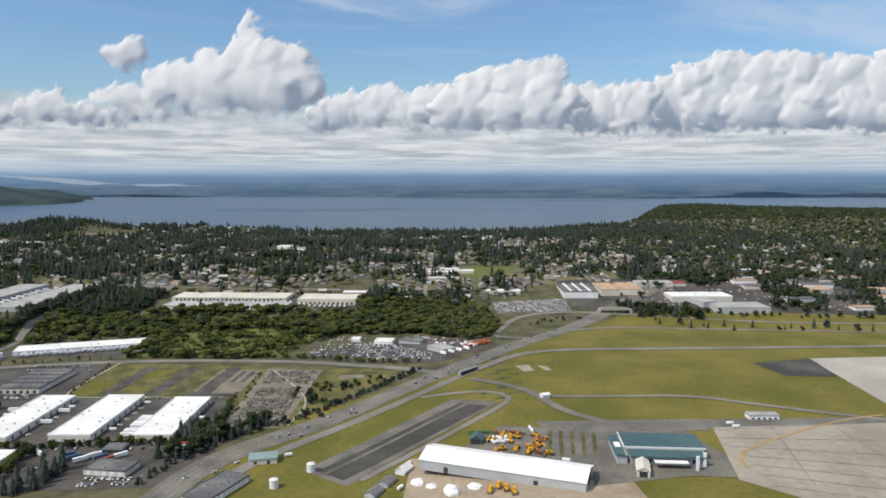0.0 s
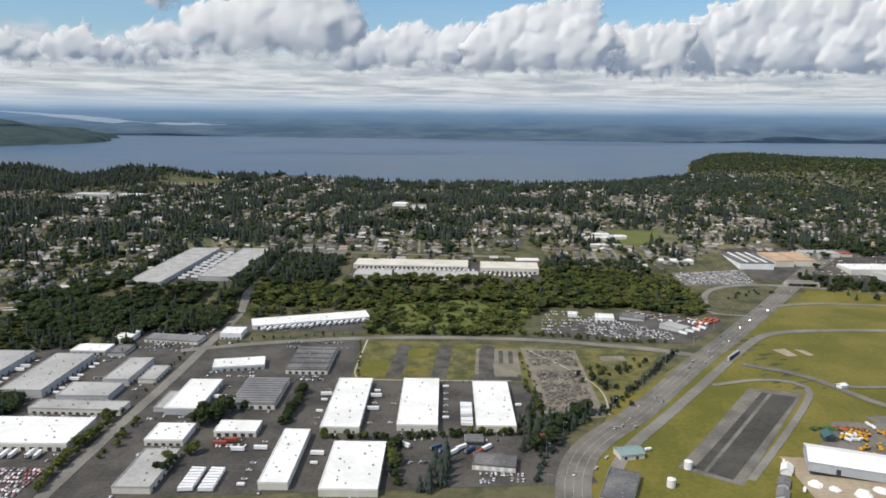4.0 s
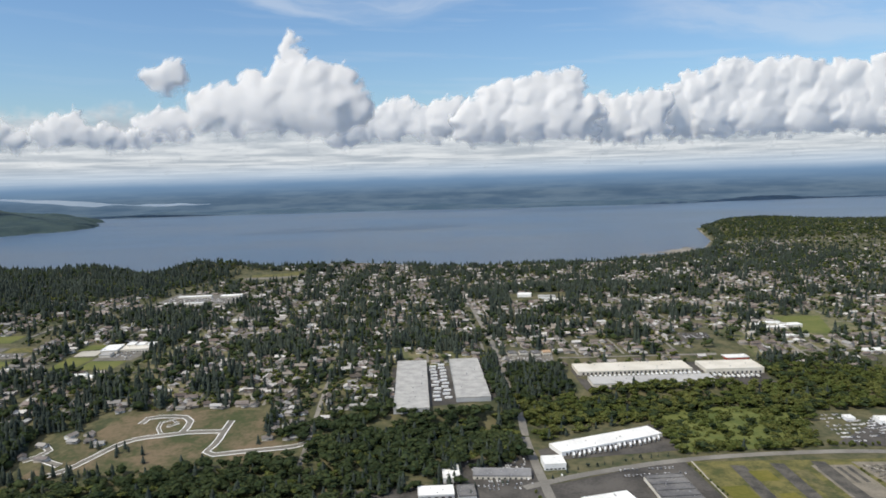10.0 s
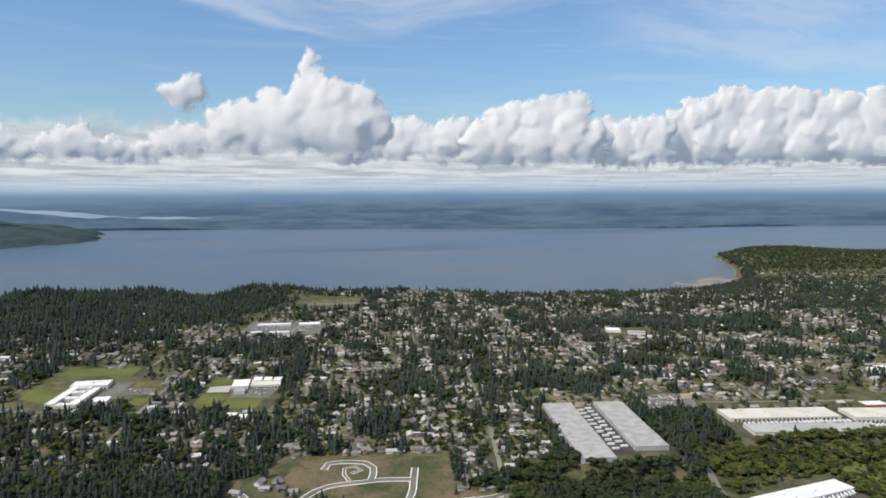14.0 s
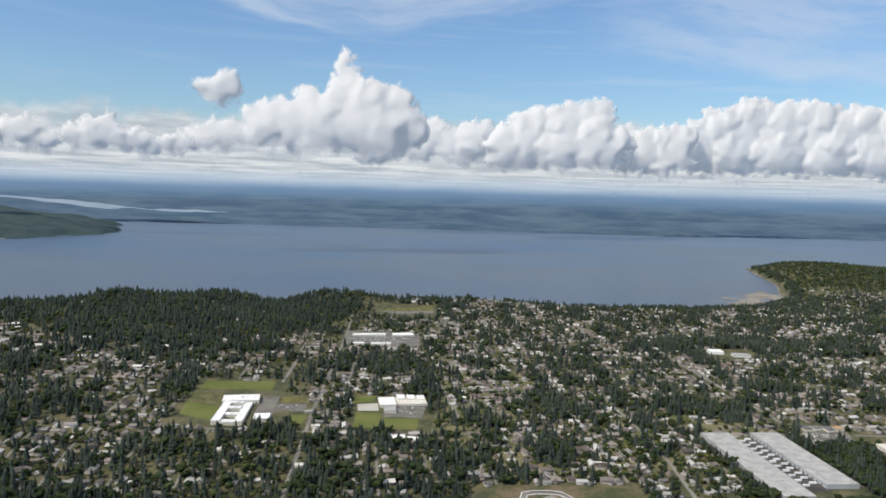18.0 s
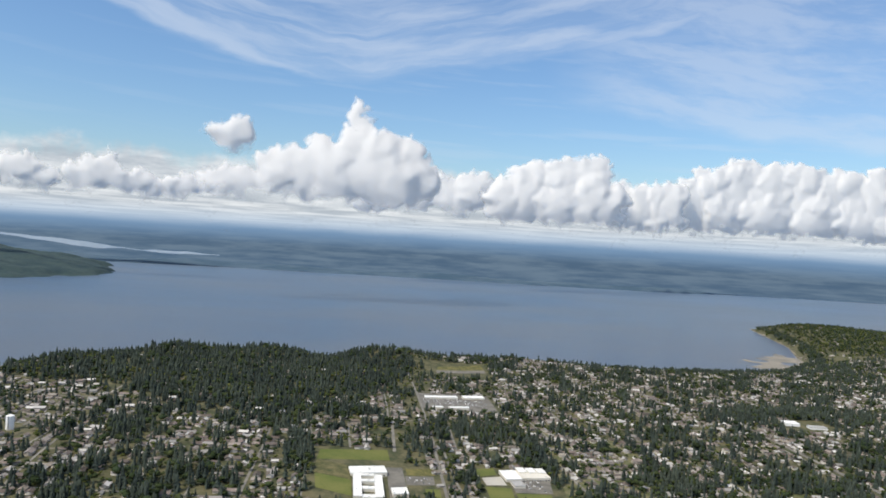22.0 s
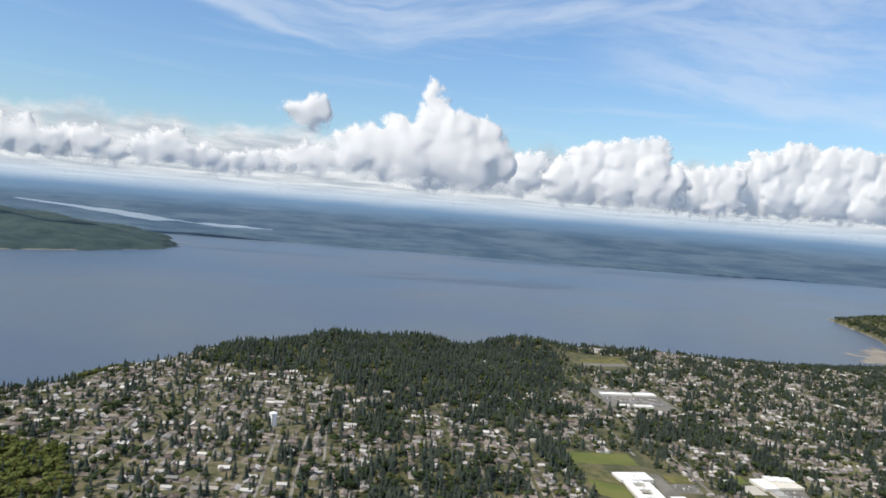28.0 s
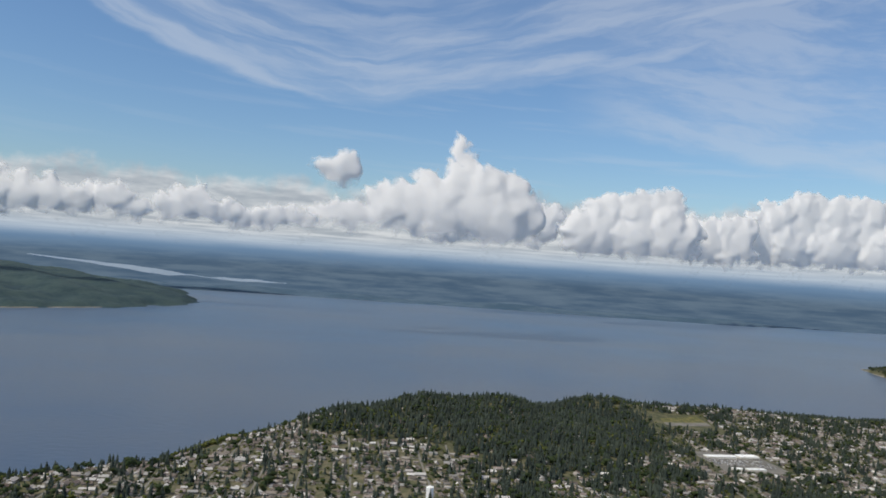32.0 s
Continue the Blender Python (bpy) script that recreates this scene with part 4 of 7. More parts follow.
strip("avenue", [(-291, 215), (-290, 300), (-288, 345), (-288, 412), (-286, 500), (-284, 586), (-282, 739), (-283, 1000)], 5.5, M["street"], 0.3, "straight grey avenue running to the sound")

# ---- paved grounds ----
patch("garden_ground", [(-1500, 500), (-1070, 545), (-1072, 930), (-1400, 940)], M["west_yards"], 0.05, 50, "olive and tan garden ground between houses", "ground")
patch("garden_ground", [(-620, 545), (-440, 540), (-300, 640), (-560, 900)], M["yards"], 0.05, 40, "olive and tan garden ground between houses", "ground")
patch("garden_ground", [(-60, 610), (160, 640), (200, 900), (-40, 900)], M["yards"], 0.05, 30, "olive and tan garden ground between houses", "ground")
patch("parking_lot", [(-277, 602), (-238, 605), (-232, 642), (-277, 641)], M["old_asphalt"], 0.14, 10, "grey car park of an apartment court", "parking lot")
patch("parking_lot", [(-103, 660), (-76, 657), (-71, 684), (-100, 689)], M["asphalt"], 0.14, 8, "dark asphalt car park beside shops", "parking lot")
patch("truck_yard", [(-300, 232), (-88, 250), (-106, 352), (-300, 352)], M["asphalt"], 0.1, 24, "dark asphalt truck yard between warehouses", "yard")
patch("truck_yard", [(-360, 225), (-284, 225), (-284, 405), (-404, 405)], M["asphalt"], 0.11, 24, "dark asphalt yard of the industrial park", "yard")
patch("parking_lot", [(-284, 352), (-196, 352), (-198, 424), (-284, 398)], M["asphalt"], 0.12, 14, "dark asphalt parking lot", "parking lot")
patch("parking_lot", [(-346, 398), (-290, 400), (-290, 442), (-344, 438)], M["asphalt"], 0.12, 10, "asphalt lot beside workshops", "parking lot")
patch("truck_court", [(-282, 432), (-194, 438), (-192, 488), (-282, 450)], M["asphalt"], 0.13, 10, "asphalt truck court of a depot", "yard")
patch("truck_court", [(-378, 500), (-297, 515), (-296, 613), (-376, 614)], M["asphalt"], 0.13, 14, "asphalt truck court between long warehouses", "yard")
patch("truck_court", [(-226, 542), (-70, 548), (-70, 606), (-226, 610)], M["asphalt"], 0.13, 14, "asphalt truck court between long warehouses", "yard")
patch("car_yard", [(-94, 436), (-2, 408), (36, 444), (-17, 490)], M["asphalt"], 0.14, 12, "asphalt storage yard full of cars", "parking lot")
patch("car_yard", [(42, 550), (102, 554), (102, 590), (40, 580)], M["old_asphalt"], 0.16, 10, "large asphalt car park", "parking lot")
patch("shopping_yard", [(104, 566), (450, 535), (460, 712), (104, 650)], M["asphalt"], 0.12, 24, "paved ground of a shopping district", "parking lot")
patch("vacant_lot", [(-196, 420), (-16, 405), (-80, 300), (-196, 352)], M["lot"], 0.08, 18, "weedy vacant ground with faded yellow grass", "vacant lot")
for k, x0 in enumerate((-190, -166, -141)):
    patch("cleared_plot", [(x0 + 16, 412), (x0 + 24, 410), (x0 + 20, 356), (x0 + 12, 356)], M["rubble"], 0.16, 8, "grey strip of cleared house plots", "vacant lot")
patch("cleared_plot", [(-128, 406), (-104, 404), (-106, 356), (-131, 356)], M["dirt_pad"], 0.15, 8, "tan gravel pad of cleared house plots", "vacant lot")
for k in range(4):
    patch("pad_strip", [(-126.5 + 5.6 * k, 402), (-124 + 5.6 * k, 402), (-126 + 5.6 * k, 366), (-128.5 + 5.6 * k, 366)], M["rubble"], 0.19, 4, "dark broken strip across a gravel pad", "vacant lot", m=8)
patch("cleared_plot", [(-131, 363), (-106, 363), (-106, 354), (-132, 354)], M["asphalt"], 0.2, 6, "dark asphalt strip beside a gravel pad", "vacant lot")
patch("rubble_ground", [(-102, 408), (-70, 404), (-72, 310), (-100, 306)], M["dirt_pad"], 0.17, 10, "old broken paving of a cleared lot", "vacant lot")
patch("yard", [(-14, 226), (70, 205), (66, 245), (-12, 268)], M["dirt"], 0.14, 10, "pale dusty maintenance yard", "yard")
patch("yard", [(-2, 262), (54, 240), (66, 290), (24, 296)], M["old_asphalt"], 0.16, 10, "asphalt equipment yard with parked machines", "yard")
patch("yard", [(52, 236), (112, 250), (100, 292), (62, 292)], M["old_asphalt"], 0.17, 10, "cracked asphalt round the teal hangar", "yard")
patch("yard", [(40, 301), (112, 304), (112, 290), (44, 287)], M["old_asphalt"], 0.19, 10, "worn asphalt behind the hangars", "yard")
patch("pond_bank", [(4, 337), (27, 328), (-34.5, 247), (-54, 263)], M["old_asphalt"], 0.14, 14, "bare grey bank of a settling pond", "bank")
patch("pond", [(8, 331), (21.5, 323), (-36.5, 252), (-48, 262)], M["liner"], 0.2, 14, "dark lined settling pond", "pond")
patch("meadow", [(-196, 434), (-104, 434), (-80, 508), (-182, 516)], M["scrub"], 0.12, 14, "rough green meadow at the edge of woodland", "meadow")
patch("development_ground", [(-606, 438), (-438, 456), (-470, 522), (-562, 535)], M["plots"], 0.08, 14, "graded dirt and weeds of a new housing development", "building plot")
patch("development_plot", [(-560, 497), (-518, 497), (-516, 522), (-556, 524)], M["plots"], 0.14, 10, "bare tan building plot inside a looped road", "building plot")
patch("development_plot", [(-486, 508), (-464, 508), (-464, 468), (-494, 468)], M["plots"], 0.12, 10, "bare tan building plot between kerbs", "building plot")
patch("development_plot", [(-556, 478), (-498, 478), (-498, 489), (-540, 490)], M["plots"], 0.13, 8, "bare tan building plot", "building plot")
patch("development_plot", [(-484, 466), (-430, 467), (-432, 478), (-480, 482)], M["plots"], 0.13, 8, "bare tan building plot beside houses", "building plot")
DEV_ROADS = [[(-600, 438), (-588, 446), (-577, 453), (-568, 466), (-559, 480), (-548, 490), (-521, 493), (-513, 495), (-490, 493)], [(-519, 493), (-516, 505), (-518, 515), (-526, 519), (-546, 520), (-552, 515), (-551, 510)], [(-488, 508), (-490, 492), (-491, 476), (-496, 467), (-493, 462), (-484, 463), (-459, 465), (-439, 466), (-431, 470)], [(-533, 495), (-538, 504), (-537, 514), (-527, 514), (-524, 506), (-532, 504)], [(-610, 466), (-601, 472), (-598, 482), (-604, 484)], [(-601, 470), (-595, 465), (-584, 459)]]
for k, pts in enumerate(DEV_ROADS):
    strip("development_road", pts, 1.9 if k == 3 else 3.9, M["old_asphalt"], 0.26 + 0.02 * k, "new grey road of a housing development")
    strip("kerb", pts, 2.9 if k == 3 else 5.2, M["white"], 0.2 + 0.01 * k, "pale new concrete kerb", "kerb")
strip("side_street", [(-432, 440), (-429, 499), (-427, 552), (-424, 611), (-424, 760)], 3.2, M["street"], 0.24, "straight grey residential street")
strip("side_street", [(-716, 500), (-711, 566), (-709, 640), (-706, 731), (-700, 850), (-694, 1072), (-693, 1240)], 3.0, M["street"], 0.25, "grey street beside the schools")
strip("side_street", [(-1069, 590), (-1069, 654), (-1067, 735), (-1064, 900), (-1062, 960)], 2.6, M["street"], 0.25, "straight grey street climbing the ridge")
strip("side_street", [(-16, 588), (-15, 643), (-12, 806), (-10, 900)], 3.4, M["street"], 0.25, "straight grey residential street")
strip("side_street", [(-746, 754), (-742, 858)], 3.2, M["street"], 0.25, "short grey residential street")
strip("side_street", [(-682, 764), (-676, 874)], 3.2, M["street"], 0.25, "short grey residential street")
strip("side_street", [(-590, 830), (-579, 660)], 3.2, M["street"], 0.25, "grey residential street")
strip("side_street", [(36, 588), (33, 633)], 3.4, M["street"], 0.25, "short grey side street")
patch("playing_field", [(-818, 746), (-753, 758), (-752, 725), (-820, 716)], M["field"], 0.15, 8, "green school playing field", "playing field")
patch("playing_field", [(-820, 715), (-793, 704), (-789, 668), (-820, 680)], M["weeds"], 0.14, 8, "brown worn school field", "playing field")
patch("playing_field", [(-820, 679), (-789, 667), (-788, 632), (-818, 646)], M["field"], 0.14, 8, "green school playing field", "playing field")
patch("school_ground", [(-757, 704), (-742, 706), (-741, 630), (-757, 630)], M["old_asphalt"], 0.13, 8, "school car park", "parking lot")
patch("school_ground", [(-741, 683), (-715, 687), (-716, 665), (-741, 662)], M["old_asphalt"], 0.14, 8, "grey school car park", "parking lot")
patch("playing_field", [(-739, 704), (-713, 708), (-713, 689), (-739, 685)], M["lot"], 0.13, 6, "faded green school lawn", "playing field")
patch("playing_field", [(-726, 655), (-713, 656), (-714, 634), (-726, 634)], M["field"], 0.13, 6, "green school lawn", "playing field")
patch("playing_field", [(-675, 693), (-654, 703), (-653, 722), (-673, 716)], M["field"], 0.15, 6, "green school lawn", "playing field")
patch("playing_field", [(-672, 629), (-651, 628), (-648, 668), (-671, 669)], M["field"], 0.15, 6, "green school playing field", "playing field")
patch("playing_field", [(-648, 628), (-618, 629), (-615, 656), (-646, 656)], M["field"], 0.16, 6, "green school playing field", "playing field")
patch("school_ground", [(-669, 673), (-650, 675), (-651, 698), (-670, 692)], M["concrete"], 0.14, 6, "pale paved school yard", "parking lot")
patch("school_ground", [(-646, 658), (-612, 659), (-606, 692), (-646, 690)], M["old_asphalt"], 0.14, 6, "school car park", "parking lot")
patch("playing_field", [(29, 745), (78, 741), (44, 662), (16, 667)], M["field"], 0.15, 8, "large green sports field", "playing field")
patch("shop_ground", [(-695, 1072), (-590, 1085), (-595, 970), (-695, 965)], M["old_asphalt"], 0.16, 8, "car park of a shopping centre", "parking lot")
patch("playing_field", [(-634, 1310), (-552, 1340), (-552, 1300), (-640, 1280)], M["lot"], 0.3, 8, "green field on the bluff", "playing field")
patch("school_ground", [(-640, 1280), (-552, 1300), (-554, 1275), (-643, 1254)], M["old_asphalt"], 0.3, 8, "pale paved ground on the bluff", "parking lot")
# the sandy shore: all low ground along the bay and round its spit
bx, by = np.meshgrid(np.arange(-150, 900, 7.0), np.arange(1500, 2760, 7.0))
bz = height(bx, by)
low = SEA + np.interp(bx, [-150, 100, 200, 330, 420, 640, 720, 900], [0.6, 1.5, 6.0, 5.0, 2.6, 2.6, 4.0, 2.0]) * (1 + 0.35 * lumps(bx, by, 90, 3.0))
i = np.arange(bx.size).reshape(bx.shape)
q = np.stack([i[:-1, :-1], i[:-1, 1:], i[1:, 1:], i[1:, :-1]], -1).reshape(-1, 4)
q = q[((bz < low) & (bz > SEA - 1.5)).ravel()[q].all(1)]
tagged(mesh_object("beach", np.column_stack([bx.ravel(), by.ravel(), bz.ravel() + 0.35]), q, [M["wet_sand"]]), "narrow sandy beach round the bay", "beach", kind="structure")
flat = inside([(190, 1690), (235, 1780), (320, 1870), (420, 1930), (440, 1860), (330, 1740), (260, 1660)], bx + 18 * lumps(bx, by, 60, 4.0), by + 25 * lumps(bx, by, 110, 5.0)) & (bz < SEA + 0.8)
q = np.stack([i[:-1, :-1], i[:-1, 1:], i[1:, 1:], i[1:, :-1]], -1).reshape(-1, 4)
q = q[flat.ravel()[q].all(1)]
tagged(mesh_object("tide_flat", np.column_stack([bx.ravel(), by.ravel(), np.maximum(bz.ravel() + 0.2, SEA + 0.3)]), q, [M["wet_sand"]]), "wet tan tide flat in the bay", "beach", kind="structure")


# ---- warehouses and large buildings ----
def hall(name, label, rect, h, roof, wall, turn=0.0, units=0, docks=(), ribs=0, windows=(), group="", category="warehouse", panels=0, seed=0):
    """A flat-roofed hall: walls, roof with a parapet, rooftop units, dock doors, windows."""
    r = random.Random(seed + int(rect[0] * 7))
    h *= 0.82
    x0, y0, x1, y1 = rect
    a, b = (x1 - x0) / 2, (y1 - y0) / 2
    cx, cy = (x0 + x1) / 2, (y0 + y1) / 2
    z = min(gz(x0, y0), gz(x1, y0), gz(x0, y1), gz(x1, y1), gz(cx, cy)) - 0.1
    h += max(gz(cx, cy) - z, 0)
    ob = thing(name, cx, cy, z, turn, label, category, group)
    part("wall", boxes((-a, -b, 0, a, b, h)), wall, ob)
    part("roof", boxes((-a + 0.3, -b + 0.3, h + 0.002, a - 0.3, b - 0.3, h + 0.2)), roof, ob)
    t = 0.28
    part("parapet", boxes((-a - 0.05, -b - 0.05, h - 0.25, a + 0.05, -b + t, h + 0.5), (-a - 0.05, b - t, h - 0.25, a + 0.05, b + 0.05, h + 0.5), (-a - 0.05, -b + t, h - 0.25, -a + t, b - t, h + 0.5), (a - t, -b + t, h - 0.25, a + 0.05, b - t, h + 0.5)), roof, ob)
    for k in range(units):
        x, y, s = r.uniform(-a * 0.8, a * 0.8), -b * 0.85 + 1.7 * b * (k + 0.5) / units, r.uniform(0.25, 0.5)
        u = part("rooftop_unit", boxes((x - s, y - s * 0.7, h + 0.2, x + s, y + s * 0.7, h + 0.2 + s)), M["metal"], ob, "grey metal ventilation unit")
        part("fan_grille", boxes((x - s * 0.6, y - s * 0.45, h + 0.2 + s, x + s * 0.6, y + s * 0.45, h + 0.27 + s)), M["dark"], u)
    for k in range(ribs):
        y = -b + 2 * b * (k + 0.5) / ribs
        part("roof_monitor", boxes((-a * 0.96, y - b / ribs * 0.42, h + 0.2, a * 0.96, y + b / ribs * 0.42, h + 0.75)), roof, ob)
    for k in range(panels):
        y = -b + 2 * b * (k + 0.5) / panels
        part("skylight", boxes((-a * 0.7, y - 0.5, h + 0.2, a * 0.7, y + 0.5, h + 0.32)), M["grey_roof"], ob)
    for side, n, wide, tall, stuff in docks:
        for k in range(n):
            s = -1 + 2 * (k + 0.5) / n
            if side in "ns":
                y = b if side == "n" else -b
                q = (s * a * 0.94 - wide / 2, y - 0.05, 0.4, s * a * 0.94 + wide / 2, y + 0.05, 0.4 + tall)
            else:
                x = a if side == "e" else -a
                q = (x - 0.05, s * b * 0.94 - wide / 2, 0.4, x + 0.05, s * b * 0.94 + wide / 2, 0.4 + tall)
            part("dock_door", boxes(q), M[stuff], ob)
    HALLS.append(rect)
    return ob


HALLS = []
WH = "white flat-roofed warehouse with rooftop vents"
G1 = "row of white warehouses"
for x0, y0, x1, y1, k in ((-200.5, 290, -183.5, 347.5, 14), (-167.5, 293, -149.5, 348.5, 10), (-132.5, 293, -115, 345, 12)):
    hall("warehouse", WH, (x0, y0, x1, y1), 3.4, M["white_roof"], M["cream"], 0, k, (("s", 4, 0.9, 0.9, "glass"), ("w", 9, 1.3, 1.7, "dark"), ("e", 9, 1.3, 1.7, "dark")), group=G1)
hall("warehouse", "narrow white flat-roofed warehouse with vents", (-215, 242, -204, 287), 3.5, M["white_roof"], M["cream"], 0, 12, (("w", 6, 1.3, 1.7, "dark"),), group=G1)
hall("warehouse", "broad white flat-roofed warehouse with vents", (-192, 238, -170.5, 276), 3.5, M["white_roof"], M["cream"], 0, 14, (("e", 6, 1.3, 1.7, "dark"),), group=G1)
hall("warehouse", "very large white-roofed warehouse with parked trailers", (-354, 270, -300, 295), 4.2, M["white_roof"], M["cream"], 0, 16, (("s", 14, 1.8, 1.8, "dark"),))
hall("warehouse", "pale grey flat-roofed warehouse", (-398, 328, -377, 383), 5, M["grey_roof"], M["grey_wall"], 0, 12, (("e", 10, 1.5, 1.8, "dark"),), group="pair of grey warehouses")
hall("warehouse", "pale grey flat-roofed warehouse", (-362, 325, -341, 378), 5, M["grey_roof"], M["grey_wall"], 0, 12, (("e", 10, 1.5, 1.8, "dark"),), group="pair of grey warehouses")
hall("office_building", "grey flat-roofed office wing", (-319, 341, -306, 373), 4.4, M["grey_roof"], M["grey_wall"], 0, 6, (("e", 8, 2.0, 1.0, "glass"),), category="office")
hall("office_building", "low grey flat-roofed office block", (-332, 321, -307, 338), 3.6, M["grey_roof"], M["grey_wall"], 0, 4, (("s", 8, 2.0, 1.0, "glass"),), category="office")
hall("office_building", "small stepped grey-roofed office", (-303, 345, -294, 365), 2.6, M["grey_roof"], M["cream"], 0, 2, (("e", 5, 1.6, 1.0, "glass"),), category="office")
hall("warehouse", "long low cream building with a grey roof", (-337, 306, -294, 316), 3.2, M["grey_roof"], M["cream"], -2, 6, (("s", 12, 1.8, 1.0, "glass"),))
hall("warehouse", "white-roofed warehouse beside the avenue", (-275, 307, -259, 343), 3.8, M["white_roof"], M["grey_wall"], 0, 4, (("e", 5, 1.4, 1.8, "dark"),))
hall("shed", "low grey lean-to beside a warehouse", (-281, 310, -275.5, 330), 2.2, M["grey_roof"], M["grey_wall"], 0, 0, (("w", 5, 1.4, 1.2, "dark"),), category="shed")
hall("factory", "old factory with ribbed grey roof monitors", (-247, 314, -226, 347), 3.2, M["rib_roof"], M["cream"], 0, 0, (("s", 5, 1.6, 1.6, "dark"),), ribs=11, category="factory")
hall("warehouse", "white flat-roofed building with a stepped front", (-272, 364, -245, 377), 3.2, M["white_roof"], M["grey_wall"], 12, 6, (("s", 7, 1.5, 1.2, "dark"),))
hall("factory", "dark-roofed workshop with a cream front", (-231, 360, -209, 398), 3.2, M["dark_roof"], M["cream"], 0, 18, (("s", 6, 1.6, 1.4, "dark"),), category="factory", ribs=5)
depot = hall("freight_depot", "long white freight depot with rows of dock doors", (-273.5, 449, -197.5, 465), 2.9, M["white_roof"], M["white"], 18, 8, (("s", 26, 1.6, 1.6, "dark"),), category="warehouse", panels=0)
depot_top = max(v.co.z for v in depot.children[0].data.vertices) + 0.2
for k in range(15):
    part("roof_seam", boxes((-36 + 5.1 * k, -7.4, depot_top, -35.2 + 5.1 * k, 7.4, depot_top + 0.08)), M["grey_roof"], depot)
hall("office_building", "small two-storey white office by the avenue", (-284, 418, -271, 431), 4.4, M["white_roof"], M["white"], 0, 2, (("s", 5, 1.6, 0.9, "glass"), ("e", 5, 1.6, 0.9, "glass")), category="office")
hall("office_building", "white flat-roofed office with stepped roofs", (-271, 276, -255, 292), 3.2, M["white_roof"], M["cream"], 0, 8, (("s", 5, 1.6, 1.0, "glass"),), category="office")
hall("shop_building", "cream brick building with a white roof", (-245, 285, -227, 296), 3.0, M["white_roof"], M["cream"], 0, 3, (("s", 5, 1.8, 1.5, "dark"), ("e", 3, 1.4, 1.5, "dark")), category="shop")
hall("office_building", "grey-roofed office building among trees", (-267, 238, -253, 268), 3.2, M["grey_roof"], M["cream"], 0, 5, (("e", 6, 1.8, 1.0, "glass"),), category="office")
hall("workshop", "low white-roofed workshop by the avenue", (-360, 388, -340, 400), 3.0, M["white_roof"], M["grey_wall"], 0, 3, (("s", 5, 1.8, 1.4, "dark"),), category="workshop")
hall("workshop", "small workshop with a pale arched roof", (-345, 408, -335, 427), 3.4, M["white_roof"], M["white"], 0, 0, (("s", 2, 2.0, 2.0, "dark"),), category="workshop")
hall("workshop", "low dark-roofed workshop beside parked cars", (-338, 386, -328, 400), 2.4, M["dark_roof"], M["grey_wall"], 0, 3, category="workshop")
hall("shop_building", "long low motel-like row with grey roof", (-327, 409, -293, 420), 2.4, M["rib_roof"], M["cream"], -8, 6, (("s", 10, 1.2, 1.0, "glass"),), category="shop")
LONG = []
LONG.append(hall("long_warehouse", "long pale grey warehouse on the wooded slope", (-373, 493, -348, 623), 3.9, M["rib_grey"], M["grey_wall"], -1, 10, (("e", 22, 1.5, 1.7, "dark"), ("w", 10, 1.5, 1.0, "glass")), category="warehouse", group="pair of long grey warehouses"))
LONG.append(hall("long_warehouse", "long pale grey warehouse on the wooded slope", (-328, 512, -303, 623), 3.9, M["rib_grey"], M["grey_wall"], -1, 8, (("w", 18, 1.5, 1.7, "dark"),), category="warehouse", group="pair of long grey warehouses"))
LONG.append(hall("long_warehouse", "long cream warehouse with many truck docks", (-223, 579, -128, 605), 3.3, M["cream"], M["cream"], -2, 10, (("s", 26, 1.7, 1.9, "dark"),), category="warehouse", group="long cream warehouses"))
LONG.append(hall("long_warehouse", "long grey-roofed warehouse behind a fir hedge", (-219, 546, -121, 567), 3.3, M["grey_roof"], M["cream"], -3, 10, (("n", 26, 1.7, 1.7, "dark"),), category="warehouse", group="long cream warehouses"))
LONG.append(hall("long_warehouse", "cream warehouse with truck docks", (-118, 572, -70, 598), 3.3, M["cream"], M["cream"], -3, 6, (("s", 12, 1.7, 1.9, "dark"),), category="warehouse", group="long cream warehouses"))
for ob in LONG:
    pts = [v.co for v in ob.children[0].data.vertices]
    ax, ay, az_ = max(q.x for q in pts), max(q.y for q in pts), max(q.z for q in pts) + 0.2
    n_ = int(max(ax, ay) * 2 / 6.5)
    if ay > ax:
        rows_ = [(-ax + 0.5, -ay + 2 * ay * (k + 0.5) / n_ - 0.22, az_, ax - 0.5, -ay + 2 * ay * (k + 0.5) / n_ + 0.22, az_ + 0.07) for k in range(n_)]
    else:
        rows_ = [(-ax + 2 * ax * (k + 0.5) / n_ - 0.22, -ay + 0.5, az_, -ax + 2 * ax * (k + 0.5) / n_ + 0.22, ay - 0.5, az_ + 0.07) for k in range(n_)]
    part("roof_seams", boxes(*rows_), M["rib_roof"], ob, "grey raised roof seams")
# schools, shops, far roofs
hall("school", "white-roofed school with several wings", (-790, 678, -758, 696), 3.2, M["white_roof"], M["cream"], 6, 8, (("s", 10, 1.6, 1.2, "glass"),), category="school")
for x0, y0, x1, y1 in ((-787, 624, -780, 677), (-769, 624, -762, 677), (-780, 624, -769, 631), (-780, 642, -769, 648), (-780, 658, -769, 664), (-780, 672, -769, 677)):
    hall("school_wing", "white-roofed wing of a school round a courtyard", (x0, y0, x1, y1), 3.0, M["white_roof"], M["cream"], 0, 2, (("e", 4, 1.6, 1.2, "glass"),), category="school")
hall("school_wing", "white-roofed school gymnasium beside lawns", (-755, 634, -742, 648), 3.4, M["white_roof"], M["cream"], 4, 3, category="school")
